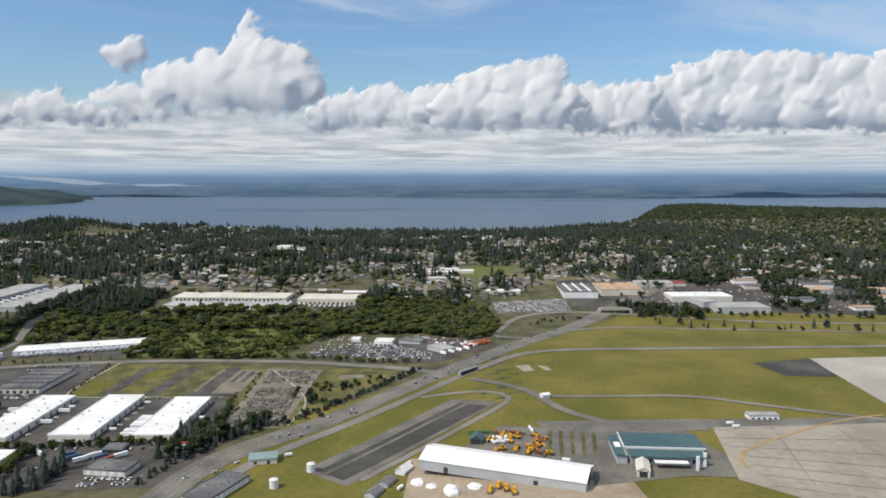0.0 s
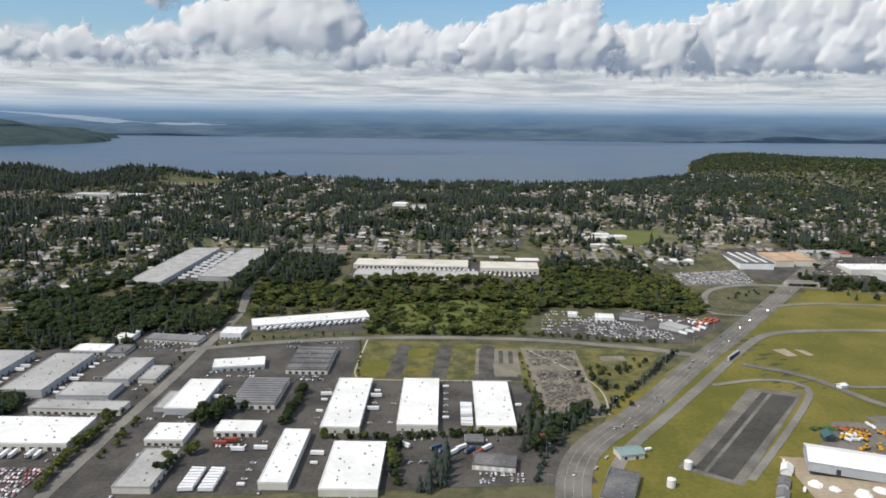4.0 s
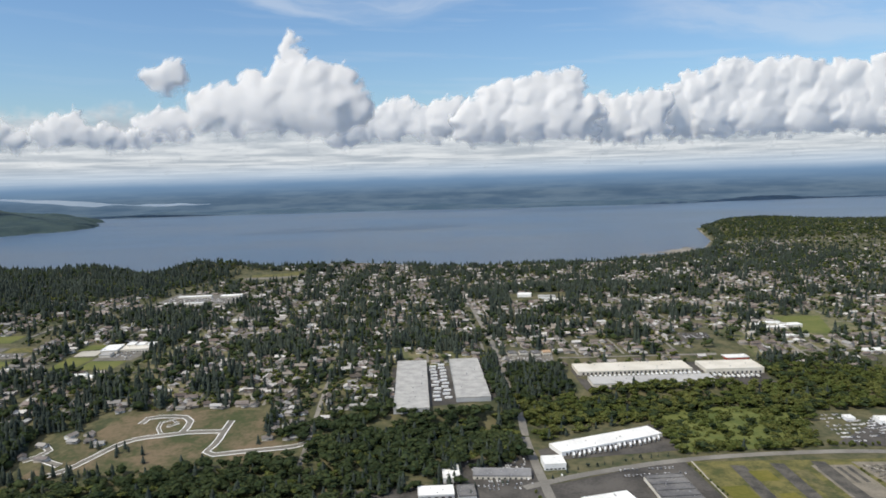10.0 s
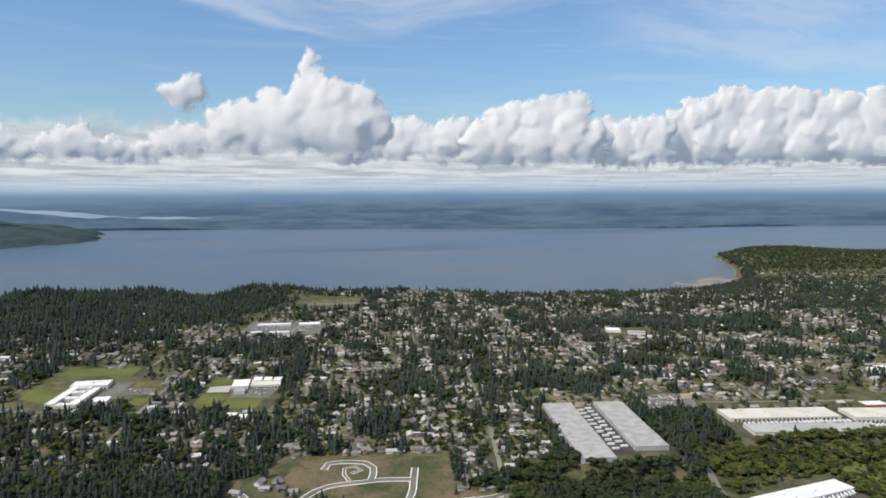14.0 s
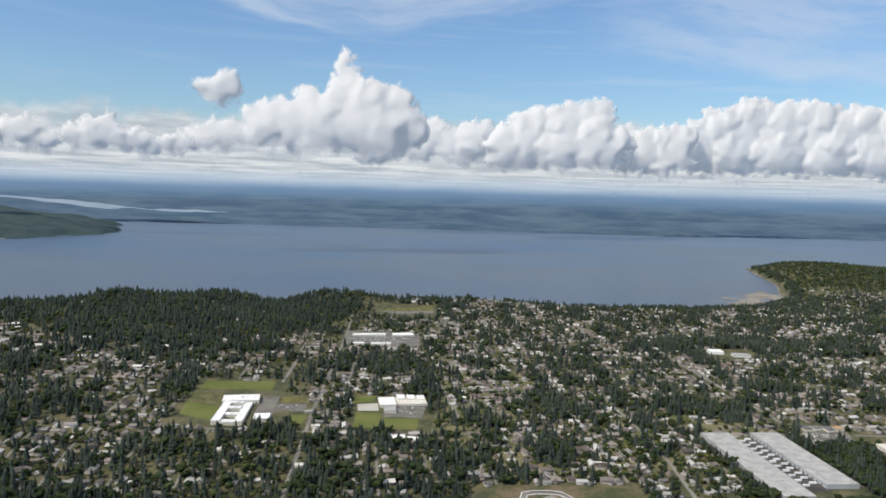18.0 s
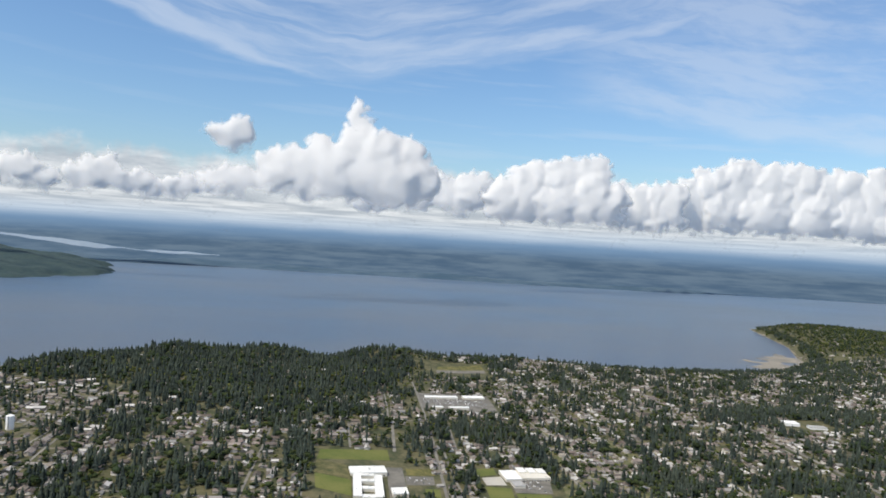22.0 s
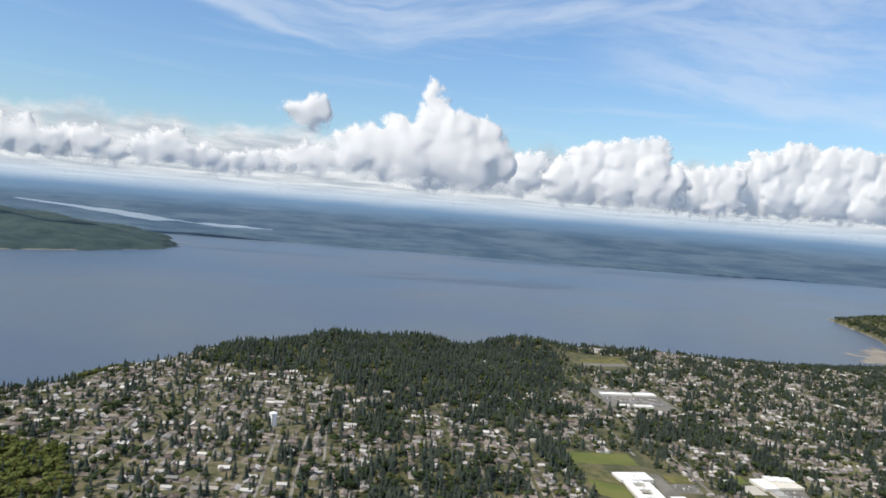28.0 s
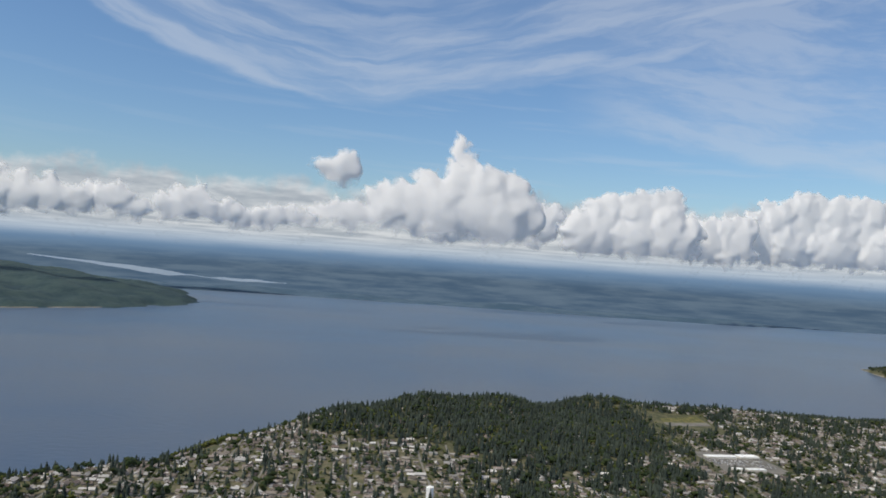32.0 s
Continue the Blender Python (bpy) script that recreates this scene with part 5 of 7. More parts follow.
hall("school", "cream-roofed school beside playing fields", (-634, 690, -606, 712), 3.0, M["cream"], M["cream"], 5, 6, (("s", 10, 1.6, 1.2, "glass"),), category="school")
for k in range(3):
    hall("school_wing", "cream raised hall roof of a school", (-633 + 9.4 * k, 704, -625.5 + 9.4 * k, 716), 4.3, M["white_roof"], M["cream"], 5, 0, category="school")
hall("school_wing", "tall cream-roofed school hall", (-650, 684, -635, 708), 3.4, M["white_roof"], M["cream"], 5, 3, category="school")
hall("school_wing", "low grey-roofed school workshop", (-645, 669, -635, 682), 2.6, M["grey_roof"], M["cream"], 5, 2, category="school")
hall("school_wing", "low white school annex", (-641, 602, -629, 610), 2.4, M["white_roof"], M["cream"], 0, 2, category="school")
hall("school_wing", "low white school annex", (-628, 598, -619, 606), 2.4, M["white_roof"], M["cream"], -14, 2, category="school")
hall("shopping_centre", "long white-roofed shopping centre", (-686, 1036, -640, 1046), 3.4, M["white_roof"], M["cream"], 4, 6, (("s", 12, 2.0, 1.5, "glass"),), category="shops")
hall("shopping_centre", "white-roofed supermarket beside a car park", (-630, 1048, -600, 1062), 3.8, M["white_roof"], M["cream"], 4, 6, (("s", 8, 2.0, 1.5, "glass"),), category="shops")
hall("shopping_centre", "low white-roofed row of shops", (-683, 968, -669, 975), 2.8, M["white_roof"], M["cream"], 4, 3, category="shops")
hall("shopping_centre", "low white-roofed row of shops", (-660, 974, -634, 982), 2.8, M["white_roof"], M["cream"], 4, 3, category="shops")
hall("church", "white-roofed hall among dark firs", (-216, 926, -198, 942), 4.0, M["white_roof"], M["white"], -10, 2, category="hall")
hall("church", "pale-roofed annex among dark firs", (-192, 910, -170, 922), 3.0, M["grey_roof"], M["white"], -10, 2, category="hall")
hall("shop_building", "white-roofed shops by the sports field", (8, 690, 30, 700), 3.2, M["white_roof"], M["cream"], 0, 3, category="shops")
for x0, y0, x1, y1 in ((-14, 684, 12, 692), (-4, 704, 16, 712), (-16, 698, -8, 706)):
    hall("school_wing", "low white school building beside a sports field", (x0, y0, x1, y1), 2.8, M["white_roof"], M["cream"], -4, 2, category="school")
hall("open_shed", "long pale shed beside the sports field", (-14, 652, 15, 658), 2.4, M["white_roof"], M["cream"], 4, 2, category="shed")
for k in range(4):
    hall("apartment_block", "low grey-roofed apartment block beside parked cars", (-274 + 10.5 * k, 626 + 3 * (k % 2), -267 + 10.5 * k, 637), 2.8, M["dark_roof"] if k != 3 else M["tan_roof"], M["cream"], 2, 1, (("s", 4, 0.9, 0.8, "glass"),), category="apartments")
hall("shop_building", "red-fronted shop with a white roof", (-86, 606, -66, 620), 3.0, M["white_roof"], M["red"], 0, 3, category="shops")
hall("shop_building", "low white shops beside the car park", (36, 602, 66, 612), 2.6, M["white_roof"], M["cream"], 0, 3, category="shops")
striped = hall("store", "large dark-roofed store with white roof stripes", (101, 591, 130, 636), 3.2, M["dark_roof"], M["white"], 0, 0, category="shops")
top_ = max(v.co.z for v in striped.children[0].data.vertices) + 0.2
for k in range(3):
    part("roof_stripe", boxes((-9 + 8 * k, -22, top_, -7 + 8 * k, 22, top_ + 0.25)), M["white_roof"], striped)
hall("store", "broad tan-roofed store beside the highway", (134, 598, 150, 636), 3.6, M["tan_roof"], M["cream"], 0, 4, category="shops")
hall("store", "second tan-roofed store beside the highway", (153, 600, 170, 638), 3.4, M["tan_roof"], M["cream"], 0, 3, category="shops")
hall("store", "long pale-roofed row of shops", (172, 626, 204, 642), 3.2, M["grey_roof"], M["cream"], 0, 3, category="shops")
hall("shop_building", "small restaurant with a red roof", (206, 628, 216, 638), 2.8, M["red"], M["cream"], 0, 0, category="shops")
hall("store", "grey metal shed with a pitched-looking roof", (203, 566, 216, 596), 3.0, M["grey_roof"], M["grey_wall"], 20, 0, category="shops")
hall("store", "white-roofed store in the shopping district", (188, 580, 238, 602), 4.0, M["white_roof"], M["cream"], 2, 6, category="shops")
hall("store", "pale grey store in the shopping district", (214, 550, 256, 574), 4.0, M["grey_roof"], M["grey_wall"], 2, 6, category="shops")
rs = random.Random(5)
SHOPS = [(185, 640, 34, 8), (215, 590, 45, 26), (205, 565, 60, 20)]
for k in range(46):
    x, y = rs.uniform(175, 450), rs.uniform(560, 715)
    a, b = rs.uniform(4, 13), rs.uniform(3, 8)
    if any(abs(x - cx) < a + ca and abs(y - cy) < b + cb for cx, cy, ca, cb in SHOPS):
        continue
    SHOPS.append((x, y, a, b))
    tone, roof = rs.choice([("white", "white_roof"), ("tan", "tan_roof"), ("grey", "grey_roof"), ("dark grey", "dark_roof"), ("grey", "grey_roof"), ("orange-tan", "tan_roof")])
    hall("shop_building", "low shop building with a flat %s roof" % tone, (x - a, y - b, x + a, y + b), rs.uniform(2.2, 3.4), M[roof], rs.choice([M["cream"], M["white"], M["grey_wall"]]), rs.uniform(-8, 8), 2, category="shops", group="shopping district")


# ---- suburban streets and houses ----
RNG = np.random.RandomState(11)
STREETS = []
for k, x0 in enumerate(np.arange(-1840, 520, 44.0)):
    x0 += RNG.uniform(-6, 6)
    ys = np.arange(470, 1640, 12.0)
    ok = suburb(np.full(ys.shape, x0), ys)
    run = []
    for y, o in zip(ys, ok):
        if o:
            run.append((x0 + 2.5 * math.sin(y / 70.0 + k), y))
        if (not o or y == ys[-1]) and run:
            if len(run) > 5:
                STREETS.append(run)
            run = []
for run in STREETS:
    strip("residential_street", run, 2.3, M["street"], 0.2, "narrow grey residential street", step=14)
for y0 in (620, 705, 800, 890, 985, 1085, 1190, 1300):
    xs = np.arange(-1840, 520, 14.0)
    ok = suburb(xs, np.full(xs.shape, float(y0)))
    run = []
    for x, o in zip(xs, ok):
        if o:
            run.append((x, y0 + 4 * math.sin(x / 130.0 + y0)))
        if (not o or x == xs[-1]) and run:
            if len(run) > 6:
                strip("residential_street", run, 2.4, M["street"], 0.22, "grey residential cross street", step=14)
            run = []
hx, hy, ht = [], [], []
for run in STREETS:
    for x, y in [(x + s * d, y + o) for x, y in run for o in (0.0,) for s in (-1, 1) for d in (7.2, 16.5)]:
        hx.append(x + RNG.uniform(-1.2, 1.2)), hy.append(y + RNG.uniform(-2.2, 2.2)), ht.append(RNG.choice([0, 1.571, 3.1416, 4.712]) + RNG.uniform(-0.12, 0.12))
hx, hy, ht = np.array(hx), np.array(hy), np.array(ht)
# groves of tall firs among the houses: centre, reach across and along
GROVES = [(-475, 700, 34, 30), (-655, 850, 40, 60), (-600, 745, 22, 50), (-590, 575, 30, 36), (-566, 512, 16, 22), (-508, 590, 16, 44), (-840, 715, 18, 40), (-617, 822, 48, 24), (-655, 598, 30, 18), (-728, 770, 28, 20),
          (-728, 600, 14, 22), (-865, 830, 40, 44), (-800, 580, 40, 26), (-537, 862, 30, 22), (-421, 860, 34, 30), (-412, 718, 14, 40), (-930, 650, 44, 40), (-1000, 780, 30, 60), (-345, 700, 26, 44), (-240, 760, 30, 34),
          (-150, 680, 36, 22), (-60, 780, 26, 36), (-820, 900, 60, 34)]


def grove(x, y):
    g = np.full(np.shape(x), -9.0)
    for cx, cy, a, b in GROVES:
        g = np.maximum(g, 1 - np.hypot((x - cx) / a, (y - cy) / b))
    return g + 0.35 * lumps(x, y, 26, 7.0)


# houses thin out where tall firs stand
firs = lumps(hx, hy, 170, 1.0) + 0.6 * lumps(hx, hy, 60, 2.0)
ok = suburb(hx, hy) & (RNG.rand(len(hx)) < np.where(hx < -1050, 0.74, np.clip(0.7 - 0.25 * firs, 0.35, 0.88))) & (grove(hx, hy) < 0.3)
hx, hy, ht = hx[ok], hy[ok], ht[ok]
ox, oy = RNG.uniform(200, 1000, 1100), RNG.uniform(760, 2300, 1100)
ok = (inland(ox, oy) > 60) & (lumps(ox, oy, 220, 4.0) > -0.1)
hx, hy, ht = np.r_[hx, ox[ok]], np.r_[hy, oy[ok]], np.r_[ht, RNG.uniform(0, 6.28, ok.sum())]
ox, oy = RNG.uniform(-1300, -680, 420), RNG.uniform(800, 1250, 420)
ok = inside(HILL_WOOD, ox, oy) & (lumps(ox, oy, 150, 5.0) > -0.2)     # houses between the ridge's firs
hx, hy, ht = np.r_[hx, ox[ok]], np.r_[hy, oy[ok]], np.r_[ht, RNG.uniform(0, 6.28, ok.sum())]
ox, oy = RNG.uniform(-540, -386, 330), RNG.uniform(500, 760, 330)          # close rows of small houses
ok = suburb(ox, oy) & (grove(ox, oy) < 0.3)
hx, hy, ht = np.r_[hx, ox[ok]], np.r_[hy, oy[ok]], np.r_[ht, RNG.choice([0, 1.571], ok.sum()) + RNG.uniform(-0.1, 0.1, ok.sum())]
order = np.argsort(hy)
near_h, far_h = order[:300], order[300:]
sz = RNG.uniform(0.85, 1.35, len(hx))
for a, b, nm in ((-3000, -900, "west"), (-900, -300, "middle"), (-300, 2000, "east")):
    s = far_h[(hx[far_h] >= a) & (hx[far_h] < b)]
    scatter("houses", HOUSES, RNG.randint(0, 6, len(s)), hx[s], hy[s], sz[s], sz[s], ht[s], [M["house_wall"], M["house_roof"]], "hundreds of small gabled houses with grey and white roofs", "houses")


def house_parts(form, seed):
    v, f, m = form
    ob = thing("house", 0, 0, -900, 0, "small gabled suburban house with a shingle roof", "house", "suburban houses")
    for name, k, ma in (("wall", 0, M["house_wall_o"]), ("roof", 1, M["house_roof_o"])):
        used, back = np.unique(f[m == k], return_inverse=True)
        p = mesh_object(name, v[used], back.reshape(-1, 3), [ma], parent=ob)
    a, b = v[:4, 0].max(), v[:4, 1].max()
    part("window", boxes((-a * 0.7, b, 0.6, -a * 0.2, b + 0.04, 1.2)), M["glass"], ob)
    part("window", boxes((a * 0.3, -b - 0.04, 0.6, a * 0.7, -b, 1.2)), M["glass"], ob)
    part("garage_door", boxes((a, -b * 0.6, 0.0, a + 0.04, b * 0.3, 1.2)), M["white"], ob)
    return ob


firsts = [house_parts(h, k) for k, h in enumerate(HOUSES)]
for k, i in enumerate(near_h):
    m = pose(hx[i], hy[i], gz(hx[i], hy[i]) - 0.1, 0, 0, math.degrees(ht[i]))
    if k < len(firsts):
        firsts[k].matrix_world = m
    else:
        copy_thing(firsts[k % len(firsts)], m)
for x, y in ((-588, 488), (-577, 489), (-569, 484), (-592, 495), (-581, 497), (-606, 484), (-612, 470), (-598, 466)):
    copy_thing(firsts[int(-x) % len(firsts)], pose(x, y, gz(x, y) - 0.1, 0, 0, RNG.uniform(0, 360)))
for k in range(14):      # houses beside the new development
    x, y = (-456, -446, -438)[k % 3] + RNG.uniform(-2, 2), 479 + 10.5 * (k // 3) + RNG.uniform(-2, 2)
    copy_thing(firsts[k % len(firsts)], pose(x, y, gz(x, y) - 0.1, 0, 0, 90 * (k % 4) + RNG.uniform(-8, 8)))


# ---- woods ----
def wood(name, poly, n, share, seed, label, near=False, size=(5.5, 9.0), leaf="leaf", avoid=True, frayed=0.0):
    """Trees over a district. share: the part that are firs."""
    r = np.random.RandomState(seed)
    poly_a = np.array(poly, float)
    lo, hi = poly_a.min(0), poly_a.max(0)
    x, y = r.uniform(lo[0], hi[0], n), r.uniform(lo[1], hi[1], n)
    ok = inside(poly, x + frayed * lumps(x, y, 80, 3.0), y + frayed * lumps(x, y, 70, 5.0)) & (inland(x, y) > 4) & ((x < 150) | (height(x, y) > SEA + 7 + 3 * lumps(x, y, 60, 8.0)))
    if avoid:
        ok &= ~clear(x, y)
    ok &= ~inside(MEADOW, x + 5 * lumps(x, y, 30, 2.0), y) | (r.rand(n) < 0.1)
    plant(name, x[ok], y[ok], share, r, label, near, size, leaf)


def plant(name, x, y, share, r, label, near=False, size=(5.5, 9.0), leaf="leaf"):
    fir = r.rand(len(x)) < share
    for sel, nm, forms, ma in ((fir, "fir", CONIFERS_NEAR if near else CONIFERS, M["conifer"]), (~fir, "broadleaf", BROAD_NEAR if near else BROAD, M[leaf])):
        s = np.flatnonzero(sel)
        if len(s):
            h = (size[0] + (size[1] - size[0]) * r.beta(1.3, 1.6, len(s))) * (1.5 if nm == "fir" else 1.0)
            scatter(name, forms, r.randint(0, len(forms), len(s)), x[s], y[s], h * (1.1 if nm == "fir" else 1.6 if near else 1.25), h, r.uniform(0, 6.28, len(s)), [ma], label, "woods", soft=True)


wood("woodland", BELT, 2800, 0.0, 1, "bright green spring woodland of alder and maple", True, (3.5, 7.5), "spring_leaf")
wood("woodland", BELT, 750, 0.08, 41, "green mixed woodland with scattered firs", True, (4.0, 8.5))
wood("woodland", LEFT_WOOD, 3600, 0.06, 2, "dense dark green mixed woodland", True, (5.0, 10.0))
wood("woodland", LEFT_WOOD, 1000, 0.02, 42, "light green alders in dark woodland", True, (4, 7), "spring_leaf")
wood("woodland", [(-404, 325), (-345, 319), (-345, 300), (-362, 296), (-404, 296)], 260, 0.2, 43, "green trees between warehouses", True, (4, 7), avoid=False)
wood("woodland", LOW_WOOD, 6500, 0.55, 3, "dense dark green woodland beside houses", False, (5, 10))
wood("woodland", HILL_WOOD, 5200, 0.82, 4, "dark fir woodland on the ridge", False, (5.0, 11.5), frayed=26.0)
r = np.random.RandomState(44)
x, y = r.uniform(-1240, -660, 3600), r.uniform(800, 1400, 3600)
ok = inside(HILL_WOOD, x, y) & ~clear(x, y) & (inland(x, y) > 30)
lit = lumps(x, y, 130, 6.0) + 0.5 * lumps(x, y, 45, 2.0) > 0.55
plant("woodland", x[ok & lit], y[ok & lit], 0.05, r, "light green trees among ridge firs", False, (4, 8), "spring_leaf")
plant("woodland", x[ok & ~lit], y[ok & ~lit], 0.7, r, "dark green trees among ridge firs", False, (4, 9))
# light green trees, their number raised to pale the hill as haze would
wood("woodland", RIGHT_WOOD, 4000, 0.0, 45, "light green trees on the headland", False, (4, 8), "spring_leaf")
wood("woodland", SPRING_WOOD, 2400, 0.1, 5, "bright green ravine trees", False, (5, 9), "spring_leaf")
wood("woodland", SLOPE_WOOD, 3600, 0.15, 6, "light green trees on the coastal slope", False, (4, 8), "spring_leaf")
wood("woodland", RIGHT_WOOD, 5600, 0.35, 7, "mixed green woodland on the headland", False, (5, 10))
wood("woodland", [(470, 1850), (620, 2330), (700, 2560), (1500, 2560), (1500, 1700), (520, 1700)], 5200, 0.3, 47, "mixed green woodland on the cape", False, (5, 10))
# more of the light green trees here too, in place of haze over the cape
wood("woodland", [(470, 1850), (620, 2330), (700, 2560), (1500, 2560), (1500, 1700), (520, 1700)], 4200, 0.0, 48, "light green trees on the cape", False, (4, 8), "spring_leaf")
wood("woodland", [(-299, 486), (-289, 486), (-287, 640), (-299, 640)], 130, 0.5, 61, "dark trees along the avenue", True, (4, 7), avoid=False)
wood("woodland", [(-283, 530), (-236, 544), (-234, 600), (-281, 600)], 380, 0.4, 62, "mixed trees between avenue and warehouse", True, (4, 8), avoid=False)
wood("woodland", [(-68, 582), (-40, 587), (20, 570), (20, 600), (-60, 604)], 150, 0.2, 63, "green trees behind the car yard", True, (4, 7))
wood("woodland", [(-384, 488), (-378, 488), (-378, 626), (-384, 626)], 70, 0.5, 64, "dark trees beside a long warehouse", True, (4, 7), avoid=False)
wood("woodland", [(-406, 404), (-350, 408), (-348, 442), (-300, 446), (-298, 472), (-400, 480)], 420, 0.2, 67, "mixed trees behind the industrial park", True, (4.0, 8.0), avoid=False)
wood("woodland", [(-404, 402), (-350, 407), (-346, 430), (-300, 432), (-300, 424), (-336, 424), (-334, 404), (-350, 402), (-372, 396), (-404, 390)], 220, 0.4, 65, "dark trees behind workshops", True, (3.5, 7), avoid=False)
r = np.random.RandomState(66)
x, y = r.uniform(-620, -288, 5200), r.uniform(430, 650, 5200)
ok = ~clear(x, y) & ~suburb(x, y) & ~wooded(x, y) & (r.rand(5200) < np.where((x > -464) & (x < -428) & (y > 470) & (y < 530), 0.25, 0.75))
plant("woodland", x[ok], y[ok], 0.5, r, "mixed trees on open ground between houses", False, (3, 8.5))
r = np.random.RandomState(68)
x, y = r.uniform(-194, -84, 2600), r.uniform(434, 514, 2600)
ok = inside(MEADOW, x, y) & (lumps(x, y, 16, 5.0) > 0.0)
plant("scrub", x[ok], y[ok], 0.0, r, "low green scrub in a meadow", False, (1.0, 2.8), "spring_leaf")
wood("woodland", [(-283, 463), (-264, 465), (-240, 480), (-200, 492), (-200, 502), (-283, 502)], 150, 0.15, 71, "green trees behind the freight depot", True, (3, 6.5), "spring_leaf", avoid=False)
wood("woodland", [(-346, 427), (-333, 427), (-333, 441), (-294, 443), (-294, 456), (-346, 450)], 120, 0.3, 72, "mixed trees behind the workshops", True, (3.5, 7), avoid=False)
r = np.random.RandomState(69)
x, y = r.uniform(-520, -384, 1200), r.uniform(462, 740, 1200)
ok = ~clear(x, y) & ~inside(LEFT_WOOD, x, y)
for k, (tone, share, tall) in enumerate((("spring_leaf", 0.0, (2.0, 4.6)), ("leaf", 0.45, (3.0, 8.0)), ("leaf", 0.1, (2.0, 5.0)))):
    one = ok & (np.arange(1200) % 3 == k)
    plant("garden_trees", x[one], y[one], share, r, "mixed garden trees between houses", False, tall, tone)
wood("woodland", PARK_WOOD, 700, 0.8, 8, "dark fir grove", False, (6, 10))
r = np.random.RandomState(9)
x = r.uniform(-2400, 800, 10000)
y = np.interp(x, COAST[:, 0], COAST[:, 1]) - r.uniform(8, 150, 10000)
ok = (inland(x, y) > 4) & ~clear(x, y) & ((x < -120) | (height(x, y) > SEA + 8 + 3 * lumps(x, y, 60, 8.0)))
lit = (x < -1150) & (lumps(x, y, 90, 4.0) > -0.5)
plant("woodland", x[ok & ~lit], y[ok & ~lit], 0.6, r, "dark firs along the bluff over the water", False, (5, 10))
plant("woodland", x[ok & lit], y[ok & lit], 0.08, r, "light green trees along the bluff", False, (4, 7.5), "spring_leaf")
x = r.uniform(-1900, -1130, 2600)
y = np.interp(x, COAST[:, 0], COAST[:, 1]) - r.uniform(90, 250, 2600)
ok = ~clear(x, y) & ~suburb(x, y) & ~inside(HILL_WOOD, x, y)
plant("woodland", x[ok], y[ok], 0.12, r, "light green trees along the crest of the bluff", False, (4, 7.5), "spring_leaf")
# trees of the gardens, and groves of tall firs
x, y = r.uniform(-1850, 520, 60000), r.uniform(470, 1640, 60000)
f = lumps(x, y, 170, 1.0) + 0.6 * lumps(x, y, 60, 2.0)
home = suburb(x, y)
pick = r.rand(len(x))
ok = home & (pick < np.where(x < -1050, 0.16, np.clip(0.09 + 0.2 * f, 0.03, 0.45)))
plant("garden_trees", x[ok], y[ok], 0.72, r, "tall dark firs among the houses", False, (4.5, 10.5))
cx, cy = r.uniform(-1850, 520, 1500), r.uniform(480, 1600, 1500)
many = (3 + 22 * r.rand(1500) ** 2).astype(int)
cx, cy, wide = np.repeat(cx, many), np.repeat(cy, many), np.repeat(3.0 + 1.6 * np.sqrt(many), many)
cx, cy = cx + wide * r.normal(0, 0.6, len(cx)), cy + wide * r.normal(0, 0.6, len(cy))
ok = suburb(cx, cy) & (r.rand(len(cx)) < np.where(cx < -1050, 0.28, 1.0))
plant("garden_trees", cx[ok], cy[ok], 0.8, r, "clumps of tall dark firs among the houses", False, (5.0, 10.5))
ok = home & (pick > 0.7) & (x > -1050) | home & (pick > 0.78)
bright = ok & (lumps(x, y, 90, 6.0) + 0.5 * lumps(x, y, 30, 9.0) > 0.25)
plant("garden_trees", x[ok & ~bright], y[ok & ~bright], 0.1, r, "low garden trees and shrubs among the houses", False, (2.4, 6.2))
plant("garden_trees", x[bright], y[bright], 0.0, r, "light green garden trees and shrubs", False, (2.2, 5.4), "spring_leaf")
ok = suburb(x, y) & (r.rand(len(x)) < 0.06)
plant("garden_trees", x[ok], y[ok], 0.0, r, "light green garden trees in spring leaf", False, (3.0, 6.0), "spring_leaf")
x, y = r.uniform(-1080, 180, 40000), r.uniform(480, 1210, 40000)
ok = (grove(x, y) > 0.2) & ~clear(x, y) & (r.rand(len(x)) < 0.42)
plant("fir_grove", x[ok], y[ok], 0.75, r, "grove of tall dark firs between gardens", False, (6.0, 10.5))
# trees between the shops
x, y = r.uniform(165, 450, 1700), r.uniform(540, 715, 1700)
ok = lumps(x, y, 60, 3.0) > -0.25
for cx, cy, a, b in SHOPS + [(115, 613, 16, 24), (152, 617, 20, 22)]:
    ok &= (np.abs(x - cx) > a + 3) | (np.abs(y - cy) > b + 3)
plant("shop_trees", x[ok], y[ok], 0.35, r, "green trees between shop buildings", True, (3.5, 7.5))
# thicker cover on the western slope
x, y = r.uniform(-1060, -560, 9000), r.uniform(470, 790, 9000)
ok = suburb(x, y) & (r.rand(len(x)) < np.interp(y, [470, 560, 640, 790], [0.7, 0.32, 0.06, 0.02]))
plant("garden_trees", x[ok], y[ok], 0.6, r, "dark firs and garden trees on the slope", False, (3.5, 9.5))
x, y = r.uniform(-1800, -1040, 9000), r.uniform(560, 1000, 9000)
ok = suburb(x, y) & (r.rand(len(x)) < 0.06)
plant("garden_trees", x[ok], y[ok], 0.6, r, "scattered firs between western houses", False, (3.0, 7.5))


